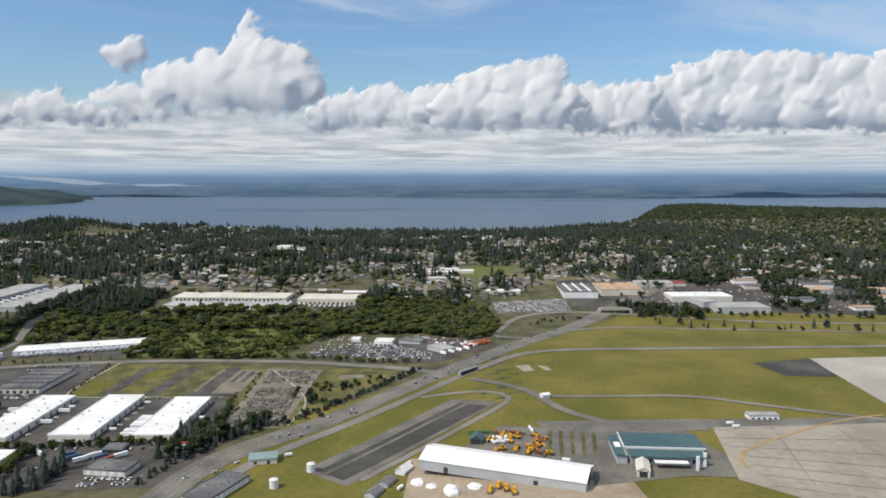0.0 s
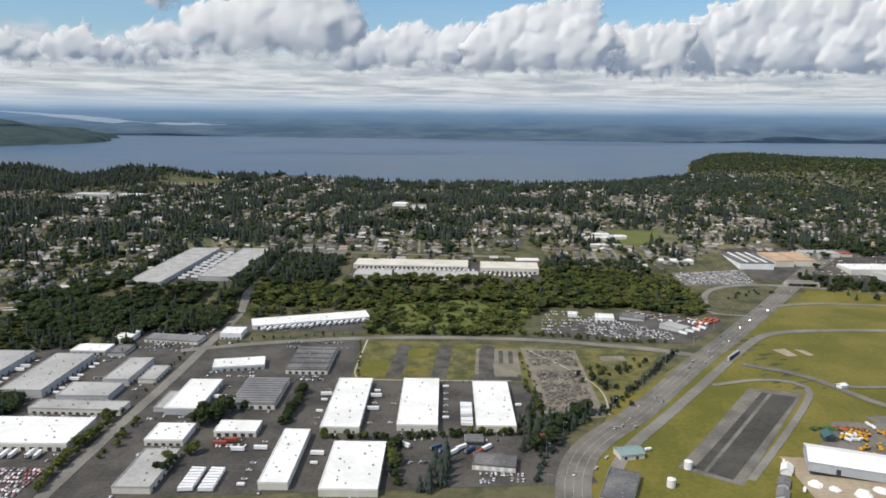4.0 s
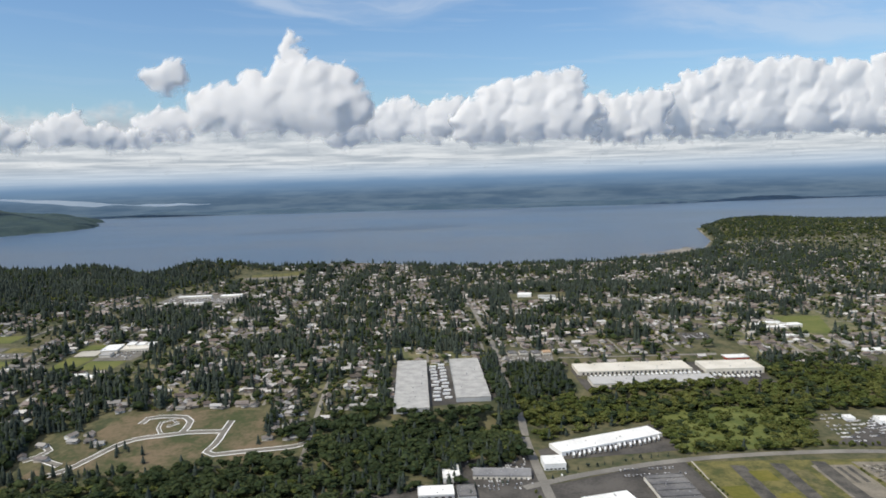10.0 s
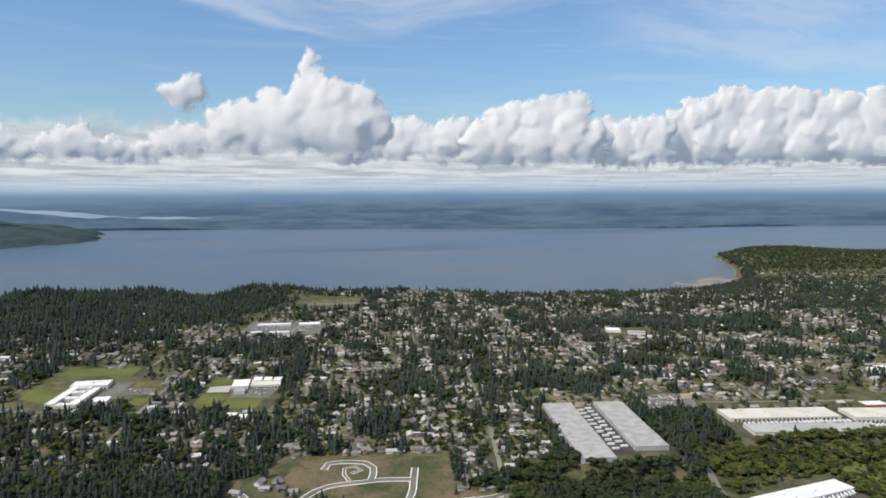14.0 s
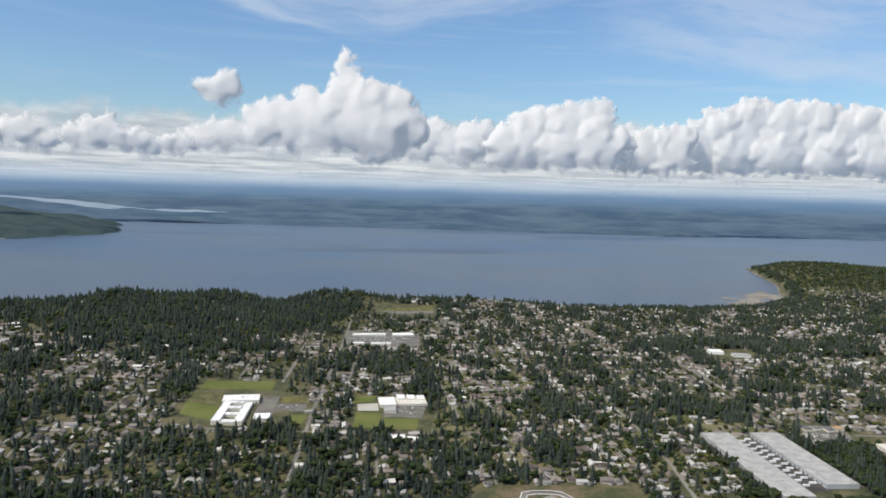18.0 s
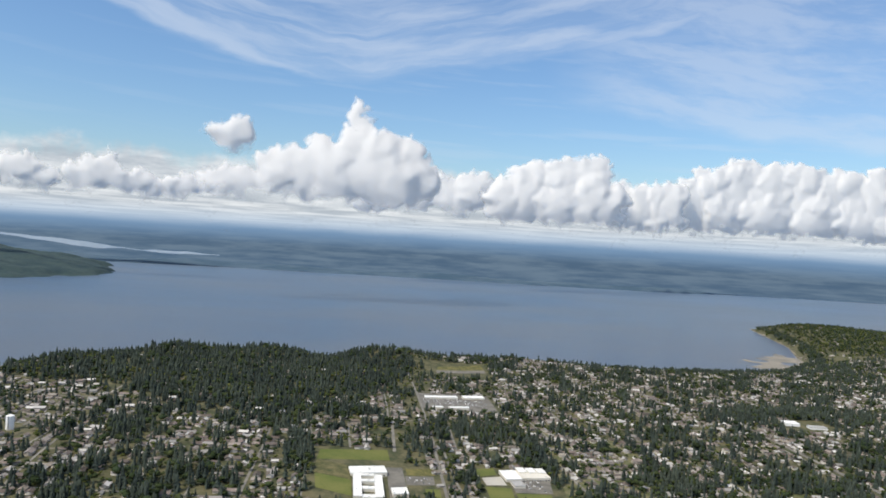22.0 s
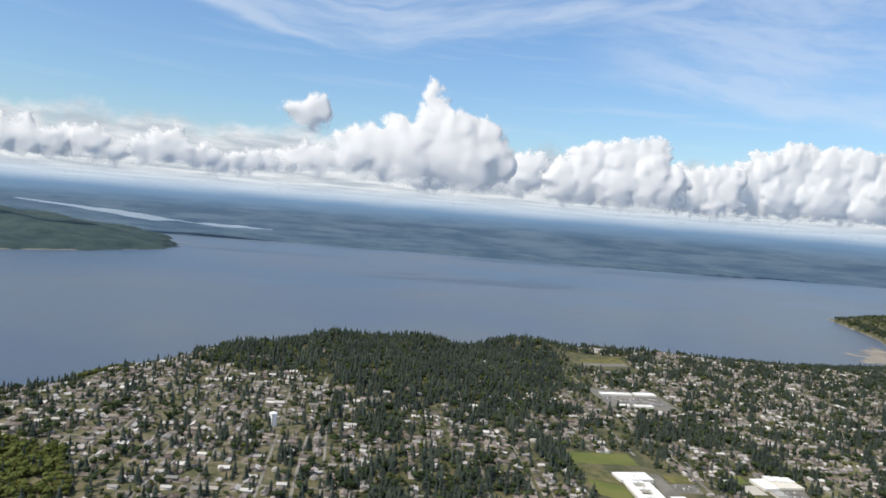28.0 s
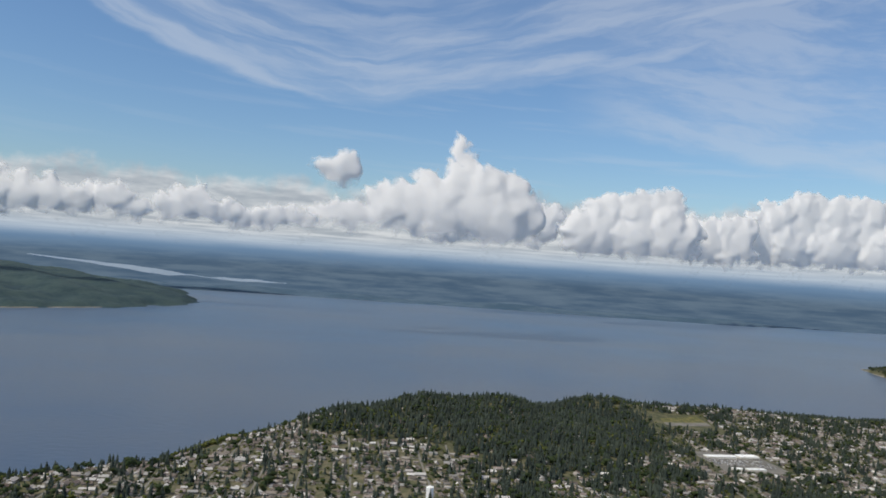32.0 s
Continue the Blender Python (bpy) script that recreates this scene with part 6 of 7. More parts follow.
# ---- airfield buildings ----
def gabled(name, label, x, y, turn, long, wide, h, ridge, roof, wall, category, doors=(), over=0.3):
    """A ridged shed: walls with gables, two roof slopes, doors."""
    ob = thing(name, x, y, gz(x, y) - 0.1, turn, label, category)
    a, b = long / 2, wide / 2
    bm = bmesh.new()
    p = [(-b, 0), (b, 0), (b, h), (0, ridge), (-b, h)]
    ends = [[bm.verts.new((s * a, q, z)) for q, z in p] for s in (-1, 1)]
    bm.faces.new(ends[0][::-1]), bm.faces.new(ends[1])
    for i in (0, 1, 4):
        j = (i + 1) % 5
        bm.faces.new((ends[0][i], ends[0][j], ends[1][j], ends[1][i]))
    part("wall", bm, wall, ob)
    for s in (-1, 1):
        bm = bmesh.new()
        e = h - (ridge - h) * over / b
        q = [(s * (b + over), e), (0, ridge), (0, ridge + 0.18), (s * (b + over), e + 0.18)]
        r0, r1 = ([bm.verts.new((t * (a + over), u, z)) for u, z in q] for t in (-1, 1))
        bm.faces.new(r0), bm.faces.new(r1[::-1])
        for i in range(4):
            bm.faces.new((r0[i], r1[i], r1[(i + 1) % 4], r0[(i + 1) % 4]))
        bmesh.ops.recalc_face_normals(bm, faces=bm.faces[:])
        part("roof_slope", bm, roof, ob)
    for u, side, dw, dh in doors:
        q = (u - dw / 2, side * b - 0.06, 0.1, u + dw / 2, side * b + 0.06, dh) if side in (-1, 1) else (side / 2 * a - 0.06, u - dw / 2, 0.1, side / 2 * a + 0.06, u + dw / 2, dh)
        part("door", boxes(q), M["dark"], ob)
    return ob


gabled("hangar", "long white fabric-roofed maintenance hangar with grey walls", 22.5, 249.0, -20, 60.5, 16, 3.8, 6.0, M["white_roof"], M["grey_wall"], "hangar", ((-20, -1, 1.6, 2.2), (13, -1, 1.6, 2.2), (0, 2, 7, 3.6)))


def teal_hangar():
    ob = thing("terminal_hangar", 84, 262, gz(84, 262) - 0.1, -4, "large hangar with a teal metal roof and white trim", "hangar")
    part("wall", boxes((-15, -2.8, 0, 14, 12, 4.4), (-14, -8, 0, 12.4, -2.8, 3.5)), M["grey_wall"], ob)
    roof = part("roof", boxes((-15.4, -2.6, 4.4, 14.4, 12.4, 4.9)), M["teal_roof"], ob, "teal metal roof")
    part("roof_trim", boxes((-15.6, -2.85, 4.4, 14.6, -2.6, 4.98), (-15.65, -2.6, 4.4, -15.4, 12.6, 4.98)), M["white"], roof, "white roof edge")
    for k in range(11):
        part("seam", boxes((-14.2 + 2.8 * k, -2.5, 4.9, -14.08 + 2.8 * k, 12.3, 4.98)), M["teal_roof"], roof)
    part("front_roof", boxes((-14.4, -9.6, 3.5, 12.8, -3.02, 4.0)), M["teal_roof"], ob, "teal lean-to roof")
    part("side_roof", boxes((-19.5, -8.5, 3.4, -15.9, 12, 3.9)), M["teal_roof"], ob, "teal lean-to roof")
    part("side_wall", boxes((-19, -8, 0, -15.2, 11.5, 3.4)), M["grey_wall"], ob)
    part("skylight", boxes((-18.6, -1, 3.9, -16.4, 3.6, 4.15)), M["white"], ob)
    for k in range(7):
        part("window", boxes((-12 + 3.4 * k, -8.08, 1.0, -9.8 + 3.4 * k, -8.0, 2.4)), M["glass"], ob)
    part("canopy", boxes((-6, -12.4, 2.5, 6, -9.7, 2.8)), M["white"], ob, "white flat canopy")
    for x in (9, 12.5):
        part("pylon", boxes((x - 0.5, -13 + (x - 9), 0, x + 0.5, -12 + (x - 9), 5.6)), M["white"], ob, "white sign pylon")
    return ob


teal_hangar()
hall("site_office", "small white modular building beside the apron", (134, 303, 147, 308), 2.2, M["grey_roof"], M["white"], 0, 2, (("s", 5, 1.2, 0.8, "glass"),), category="office")
gabled("entrance_tunnel", "small pale arched shed with a dark opening", 72, 248, 78, 10, 4.5, 2.6, 3.8, M["cream"], M["cream"], "shed", ((0, -2, 2.8, 2.4),))
gabled("hut", "small white hut beside the taxi road", 49, 335, 20, 4, 3, 1.8, 2.4, M["white_roof"], M["white"], "hut")
gabled("office", "cream hut with a pale teal roof", -71, 272.5, 12, 10.5, 7, 2.4, 3.4, M["pale_teal"], M["cream"], "hut", ((-3, -1, 1.2, 1.6), (2, -1, 1.2, 1.6)))
hall("store_building", "long dark-roofed building with cream garage doors", (-86.7, 233.5, -75.3, 256.5), 2.8, M["dark_roof"], M["cream"], -22, 8, (("e", 8, 2.0, 1.8, "white"),), category="depot")
gabled("tent", "white pitched equipment tent", -14.5, 256, 62, 6, 4, 1.6, 3.0, M["white_roof"], M["white"], "tent")
gabled("shed", "small dark-roofed shed beside the pond", -20, 246.5, 62, 6, 4, 1.6, 2.6, M["dark_roof"], M["grey_wall"], "shed")
gabled("shed", "small dark-roofed shed beside the pond", -24, 238.5, 62, 6, 4, 1.6, 2.6, M["dark_roof"], M["grey_wall"], "shed")
gabled("shelter", "dark green rounded machine shelter", 13.8, 280, 80, 6, 5, 2.0, 3.6, M["teal_roof"], M["teal_roof"], "shelter", ((0, -2, 3.4, 2.2),))
hall("open_shed", "low grey slatted shed in the truck yard", (-138, 280, -130, 286), 2.2, M["rib_roof"], M["dark"], 0, 0, ribs=4, category="shed")
hall("workshop", "dark-roofed workshop in the truck yard", (-135, 258, -118, 268), 2.8, M["dark_roof"], M["cream"], -8, 5, (("s", 5, 1.6, 1.6, "white"),), category="workshop")


def tank(x, y, h=3.2, rad=1.6, label="round white storage tank by the pond"):
    ob = thing("tank", x, y, gz(x, y), 0, label, "tank")
    bm = bmesh.new()
    bmesh.ops.create_cone(bm, segments=20, radius1=rad, radius2=rad, depth=h, cap_ends=True, matrix=Matrix.Translation((0, 0, h / 2)))
    part("shell", bm, M["white"], ob)
    bm = bmesh.new()
    bmesh.ops.create_cone(bm, segments=20, radius1=rad * 1.03, radius2=0.2, depth=0.5, cap_ends=True, matrix=Matrix.Translation((0, 0, h + 0.25)))
    part("lid", bm, M["white_roof"], ob)
    return ob


tank(-50.3, 262.1), tank(-61.2, 248.3)


def water_tower(x, y):
    ob = thing("water_tower", x, y, gz(x, y), 0, "pale white standpipe water tower among houses", "water tower")
    bm = bmesh.new()
    bmesh.ops.create_cone(bm, segments=24, radius1=3.6, radius2=3.6, depth=12.5, cap_ends=True, matrix=Matrix.Translation((0, 0, 6.25)))
    part("shell", bm, M["white"], ob)
    bm = bmesh.new()
    bmesh.ops.create_cone(bm, segments=24, radius1=3.7, radius2=0.4, depth=1.4, cap_ends=True, matrix=Matrix.Translation((0, 0, 13.2)))
    part("roof", bm, M["white_roof"], ob)
    part("ladder", boxes((-0.4, -3.85, 0, 0.4, -3.6, 12.6)), M["metal"], ob)


water_tower(-1102, 757)


# ---- vehicles ----
def wheel_set(ob, xs, y, rad):
    for x in xs:
        for s in (-1, 1):
            bm = bmesh.new()
            bmesh.ops.create_cone(bm, segments=10, radius1=rad, radius2=rad, depth=0.2, cap_ends=True, matrix=Matrix.Translation((x, s * y, rad)) @ Matrix.Rotation(1.5708, 4, "X"))
            part("wheel", bm, M["dark"], ob)


def make_car():
    ob = thing("car", 0, 0, -900, 0, "parked car with tinted windows", "car", "parked cars")
    bm = boxes((-1.15, -0.46, 0.16, 1.15, 0.46, 0.46))
    bmesh.ops.bevel(bm, geom=bm.edges[:], offset=0.08, segments=1, affect="EDGES")
    part("body", bm, M["car"], ob)
    bm = bmesh.new()
    lo = [bm.verts.new(p) for p in ((-0.8, -0.42, 0.45), (0.55, -0.42, 0.45), (0.55, 0.42, 0.45), (-0.8, 0.42, 0.45))]
    hi = [bm.verts.new(p) for p in ((-0.6, -0.34, 0.76), (0.2, -0.34, 0.76), (0.2, 0.34, 0.76), (-0.6, 0.34, 0.76))]
    for i in range(4):
        bm.faces.new((lo[i], lo[(i + 1) % 4], hi[(i + 1) % 4], hi[i]))
    bm.faces.new(hi)
    part("window_band", bm, M["glass"], ob)
    part("car_roof", boxes((-0.6, -0.34, 0.76, 0.2, 0.34, 0.8)), M["car"], ob)
    wheel_set(ob, (-0.72, 0.72), 0.42, 0.17)
    return ob


def make_trailer(label, paint, long=5.4):
    ob = thing("trailer", 0, 0, -900, 0, label, "trailer", "parked trailers")
    part("box", boxes((-long / 2, -0.62, 0.55, long / 2, 0.62, 1.95)), paint, ob)
    part("chassis", boxes((-long / 2 + 0.2, -0.4, 0.4, long / 2 - 0.2, 0.4, 0.55)), M["dark"], ob)
    part("rear_door", boxes((-long / 2 - 0.03, -0.55, 0.6, -long / 2, 0.55, 1.9)), M["metal"], ob)
    wheel_set(ob, (-long / 2 + 0.6, -long / 2 + 1.15), 0.5, 0.24)
    part("landing_leg", boxes((long / 2 - 1.6, -0.4, 0, long / 2 - 1.5, -0.3, 0.45), (long / 2 - 1.6, 0.3, 0, long / 2 - 1.5, 0.4, 0.45)), M["metal"], ob)
    return ob


def make_van():
    ob = thing("van", 0, 0, -900, 0, "white delivery van parked outside", "van", "parked vans")
    bm = boxes((-1.5, -0.5, 0.25, 1.5, 0.5, 1.25))
    bmesh.ops.bevel(bm, geom=bm.edges[:], offset=0.1, segments=1, affect="EDGES")
    part("body", bm, M["white"], ob)
    part("windscreen", boxes((1.38, -0.4, 0.8, 1.53, 0.4, 1.1)), M["glass"], ob)
    wheel_set(ob, (-0.9, 0.9), 0.44, 0.19)
    return ob


def make_loader():
    ob = thing("loader", 0, 0, -900, 0, "yellow construction loader with a raised arm", "loader", "yellow machines")
    part("chassis", boxes((-1.6, -0.6, 0.6, 0.9, 0.6, 1.3)), M["yellow"], ob)
    cab = part("cab", boxes((-0.6, -0.45, 1.3, 0.4, 0.45, 2.3)), M["yellow"], ob)
    part("cab_glass", boxes((-0.5, -0.47, 1.6, 0.42, 0.47, 2.15)), M["glass"], cab)
    part("arm", boxes((0.6, -0.5, 1.1, 2.4, -0.3, 1.4), (0.6, 0.3, 1.1, 2.4, 0.5, 1.4)), M["yellow"], ob)
    part("bucket", boxes((2.3, -0.8, 0.4, 3.0, 0.8, 1.3)), M["yellow"], ob)
    wheel_set(ob, (-1.1, 0.6), 0.7, 0.55)
    return ob


CAR, VAN, LOADER = make_car(), make_van(), make_loader()
TRAILER = make_trailer("white box trailer parked at a warehouse", M["white"])
TRUCK = make_trailer("dark blue box trailer in the truck yard", mat("blue_paint", (0.04, 0.07, 0.14), (0.06, 0.1, 0.18), 0.5, 0.2, 1.0))
RED = make_trailer("red box trailer parked in the yard", M["red"])
FIRST = {}


def put(kind, x, y, turn, lift=0.16):
    m = pose(x, y, gz(x, y) + lift, 0, 0, turn)
    if kind.name in FIRST:
        return copy_thing(kind, m)
    FIRST[kind.name] = 1
    kind.matrix_world = m
    return kind


rv = random.Random(21)
for x, y0, y1, n, turn in ((-204.5, 298, 338, 7, 0), (-180, 300, 345, 7, 180), (-171, 300, 344, 3, 0), (-146, 298, 344, 7, 180), (-136.5, 299, 321, 11, 0), (-111.5, 300, 344, 3, 180), (-337, 330, 372, 8, 180), (-373, 332, 378, 9, 180), (-255, 312, 340, 5, 180), (-222, 244, 280, 7, 0), (-198, 262, 270, 2, 0)):
    for k in range(n):
        if rv.random() < 0.85:
            put(TRAILER if n > 10 else rv.choice([TRAILER, VAN, VAN, CAR, CAR]), x, y0 + (y1 - y0) * k / max(1, n - 1) + rv.uniform(-0.7, 0.7), turn + rv.uniform(-4, 4))
for k in range(13):
    if k % 4 != 2:
        put(TRAILER, -350 + 3.4 * k, 265.5 + rv.uniform(-0.4, 0.4), 90 + rv.uniform(-3, 3))
for k in range(18):
    put(TRAILER, -262 + 3.6 * k, 436 + 1.2 * k + rv.uniform(-1.5, 1), 76 + rv.uniform(-3, 3))
for k in range(22):
    put(TRAILER, -342 + rv.uniform(-1, 1) + (k % 2) * 7, 516 + k * 4.6, 180 * (k % 2) + rv.uniform(-3, 3))
for k in range(24):
    put(TRAILER, -214 + 3.9 * k, 573.5 + rv.uniform(-1, 1), 90 + rv.uniform(-3, 3))
for k in range(10):
    put(TRAILER, -115 + 4.0 * k, 565 + rv.uniform(-1, 1), 90 + rv.uniform(-3, 3))
for k, t in enumerate((TRUCK, TRUCK, TRAILER, TRAILER, TRUCK, RED, TRAILER)):
    put(t, -150 + 3.5 * k, 276 - 2.2 * (k % 3), 40 + rv.uniform(-6, 6))
put(RED, -236, 280, 5), put(RED, -240, 277, 3), put(TRAILER, -231, 272, 0), put(TRAILER, -108, 284, 8), put(RED, -106, 287, 0), put(TRAILER, -163, 278, -40)
for k in range(16):
    put(TRAILER, -241 + 7.5 * (k % 2), 240 + 2.1 * (k // 2) + rv.uniform(-0.3, 0.3), rv.uniform(-5, 5))
for x, y, t in ((25, 283, 20), (27, 277, 100), (23, 269, 200), (33, 265, 60), (37, 274, 280), (19, 236, 80), (21.5, 234, 95), (30, 281, 160)):
    put(LOADER, x, y, t, 0.2)
for x, y, t in ((37, 288, 90), (36.5, 291, 90), (-15, 241, 60), (46, 257, -20), (123, 297, 5), (124, 293, 5), (16, 282, 30), (-13, 262, 60), (66, 258, 80), (-62, 277, 20)):
    put(VAN, x, y, t, 0.25)
# cars in marked rows
spots = []
for x0, x1, y, n, turn in ((-240, -202, 404, 16, 80), (-240, -206, 412, 14, 80), (-224, -210, 357, 10, 90), (-224, -208, 352, 9, 90), (-330, -310, 344, 10, 90), (-330, -322, 352, 4, 90), (-354, -330, 383, 9, 90), (-325, -298, 401, 10, 90), (-322, -300, 396, 9, 90), (-310, -296, 318, 5, 0), (-404, -380, 322, 8, 90), (-360, -340, 320, 7, 90), (-150, -112, 352, 12, 90), (-130, -112, 255, 9, 80), (-132, -114, 251, 8, 80), (-160, -150, 264, 5, 50)):
    spots += [(x0 + (x1 - x0) * k / n, y, turn) for k in range(n)]
for k in range(12):
    spots.append((-282 - 3, 270 + 10 * k, 90)) if k % 5 == 0 else None
for x, y, t in spots:
    if rv.random() < 0.8:
        put(CAR, x + rv.uniform(-0.3, 0.3), y + rv.uniform(-0.4, 0.4), t + rv.uniform(-5, 5))
for k in range(26):      # traffic standing on the highway and the cross road
    s = rv.random()
    x, y = np.interp(s, [0, 0.25, 0.6, 1], [-98, -56, 6, 86]), np.interp(s, [0, 0.25, 0.6, 1], [250, 314, 392, 500])
    o = rv.choice([-3.6, -1.6, 1.6, 3.6])
    put(CAR, x + o * 0.75, y - o * 0.62, 52 + (180 if o < 0 else 0), 0.3)

cv = np.array([(-1.1, -0.45, 0.15), (1.1, -0.45, 0.15), (1.1, 0.45, 0.15), (-1.1, 0.45, 0.15), (-1.1, -0.45, 0.45), (1.1, -0.45, 0.45), (1.1, 0.45, 0.45), (-1.1, 0.45, 0.45), (-0.8, -0.4, 0.45), (0.5, -0.4, 0.45), (0.5, 0.4, 0.45), (-0.8, 0.4, 0.45), (-0.6, -0.33, 0.78), (0.2, -0.33, 0.78), (0.2, 0.33, 0.78), (-0.6, 0.33, 0.78)])
cf = np.array([t for a, b, c, d in ((0, 1, 5, 4), (1, 2, 6, 5), (2, 3, 7, 6), (3, 0, 4, 7), (4, 5, 6, 7), (8, 9, 13, 12), (9, 10, 14, 13), (10, 11, 15, 14), (11, 8, 12, 15), (12, 13, 14, 15)) for t in ((a, b, c), (a, c, d))])
CAR_FORM = [(cv, cf, np.zeros(len(cf), int))]


def car_park(poly, rows, gap, fill, turn, seed, label, paint="cars"):
    r = np.random.RandomState(seed)
    p = np.array(poly, float)
    lo, hi = p.min(0), p.max(0)
    x, y = np.meshgrid(np.arange(lo[0], hi[0], gap), np.arange(lo[1], hi[1], rows))
    x, y = x.ravel() + r.uniform(-0.3, 0.3, x.size), y.ravel() + r.uniform(-0.4, 0.4, x.size)
    ok = inside(poly, x, y) & (r.rand(len(x)) < fill) & (lumps(x, y, 25, seed) > -0.75)
    x, y = x[ok], y[ok]
    one = np.ones(len(x))
    scatter("parked_cars", CAR_FORM, np.zeros(len(x), int), x, y, one, one, np.full(len(x), radians(turn)) + r.uniform(-0.06, 0.06, len(x)), [M[paint]], label, "cars", sink=-0.2)


car_park([(-90, 440), (-60, 431), (-52, 486), (-74, 490)], 7.0, 1.5, 0.6, 90, 1, "few rows of parked white cars")
car_park([(-58, 432), (-10, 414), (-4, 428), (-30, 462), (-54, 486)], 4.4, 1.5, 0.8, 90, 11, "rows of parked white and dark cars")
car_park([(-28, 478), (8, 446), (20, 456), (-17, 488)], 4.4, 1.8, 0.6, 40, 12, "cars parked at the edge of the yard", "cars_mixed")
hall("dealer_building", "white flat-roofed dealer building among parked cars", (-45, 462, -33, 473), 3.0, M["white_roof"], M["white"], -8, 3, (("s", 4, 1.6, 1.2, "glass"),), category="shop")
hall("dealer_building", "small white service building", (-62, 474, -56, 481), 2.4, M["white_roof"], M["white"], -6, 1, category="shop")
hall("dealer_building", "low dark-roofed workshop in the car yard", (-28, 462, -12, 472), 2.4, M["dark_roof"], M["grey_wall"], -25, 2, category="workshop")
hall("yard_shed", "pale blue-grey metal shed beside the highway", (-6, 430, 4, 446), 2.6, M["grey_roof"], M["grey_wall"], 38, 0, (("s", 2, 2.0, 1.6, "dark"),), category="shed")


def container(paint, label):
    ob = thing("shipping_container", 0, 0, -900, 0, label, "container", "containers by the highway")
    part("box", boxes((-2.2, -0.7, 0.12, 2.2, 0.7, 1.5)), paint, ob)
    for k in range(7):
        for u in (-1, 1):
            part("rib", boxes((-2.0 + 0.64 * k, u * 0.73 - 0.03, 0.16, -1.84 + 0.64 * k, u * 0.73 + 0.03, 1.46)), paint, ob)
    part("door", boxes((2.2, -0.64, 0.16, 2.25, 0.64, 1.46)), M["metal"], ob)
    return ob


BOXES_ = [container(M["orange"], "orange steel shipping container"), container(M["red"], "dark red steel shipping container"), container(M["white"], "white steel shipping container")]
for k in range(17):
    put(BOXES_[0 if k % 5 in (0, 3) else 1 if k % 5 in (1, 4) else 2], 14 + 3.1 * (k % 6) + rv.uniform(-0.6, 0.6), 437 + 4.2 * (k // 6) + 2.2 * (k % 6) + rv.uniform(-0.5, 0.5), 48 + rv.uniform(-8, 8), 0.2)
for k in range(9):
    put(TRAILER, -2 + 2.4 * k, 424 + 1.3 * k, 130 + rv.uniform(-6, 6), 0.2) if k % 2 else put(VAN, -4 + 2.6 * k, 456 - 1.2 * k, rv.uniform(0, 180), 0.2)
car_park([(42, 552), (101, 556), (101, 588), (41, 578)], 3.4, 1.4, 0.85, 90, 2, "crowded car park of many cars")
car_park([(165, 575), (440, 545), (450, 700), (165, 650)], 7.0, 1.8, 0.22, 90, 3, "cars parked between the shops", "cars_mixed")
car_park([(-274, 604), (-240, 606), (-236, 624), (-274, 622)], 4.0, 1.6, 0.5, 90, 14, "cars parked at the apartment court")
car_park([(-101, 662), (-77, 660), (-73, 682), (-99, 686)], 4.4, 1.7, 0.3, 90, 15, "few cars parked beside shops")
car_park([(-690, 995), (-600, 1000), (-600, 1040), (-690, 1034)], 5.0, 1.6, 0.4, 90, 4, "cars parked at the shopping centre")
car_park([(-740, 664), (-717, 666), (-717, 684), (-740, 681)], 5.0, 1.6, 0.4, 90, 5, "cars parked at the school")
car_park([(-634, 660), (-616, 660), (-616, 686), (-634, 686)], 5.0, 1.6, 0.4, 90, 6, "cars parked at the school")
car_park([(-404, 232), (-360, 232), (-360, 262), (-404, 262)], 3.6, 1.5, 0.75, 90, 7, "rows of cars in a wooded lot")
car_park([(-358, 230), (-300, 230), (-300, 256), (-358, 256)], 3.0, 1.5, 0.9, 90, 8, "crowded rows of red, white and dark cars", "cars_mixed")

# cars along the sides of the halls
r = np.random.RandomState(91)
cx_, cy_, ct_ = [], [], []
for x0, y0, x1, y1 in HALLS:
    if y1 < 440 and x1 < -100 and x0 > -410:
        for yy in (y0 - 2.6, y0 - 8.5, y1 + 2.4):
            for xx in np.arange(x0 + 1, x1 - 1, 1.5):
                inside_hall = any(a - 1.5 < xx < c + 1.5 and b - 1.5 < yy < d + 1.5 for a, b, c, d in HALLS)
                if not inside_hall and r.rand() < 0.42 and abs(xx + 288) > 5 and lumps(xx, yy, 22, 9.0) > -0.3:
                    cx_.append(xx), cy_.append(yy + r.uniform(-0.3, 0.3)), ct_.append(1.5708 + r.uniform(-0.08, 0.08))
scatter("parked_cars", CAR_FORM, np.zeros(len(cx_), int), np.array(cx_), np.array(cy_), np.ones(len(cx_)), np.ones(len(cx_)), np.array(ct_), [M["cars"]], "parked cars along the warehouses", "cars", sink=-0.2)

# broken slabs of the cleared lot
r = np.random.RandomState(31)
sx, sy = np.r_[r.uniform(-97, -75, 620), r.uniform(-99, -72, 260)], np.r_[r.uniform(312, 370, 620), r.uniform(378, 402, 260)]
sv = np.array([(-1, -0.4, 0), (1, -0.4, 0), (1, 0.4, 0), (-1, 0.4, 0), (-0.95, -0.36, 0.3), (0.95, -0.4, 0.3), (1, 0.36, 0.3), (-1, 0.4, 0.3)])
sf = np.array([t for a, b, c, d in ((0, 1, 5, 4), (1, 2, 6, 5), (2, 3, 7, 6), (3, 0, 4, 7), (4, 5, 6, 7)) for t in ((a, b, c), (a, c, d))])
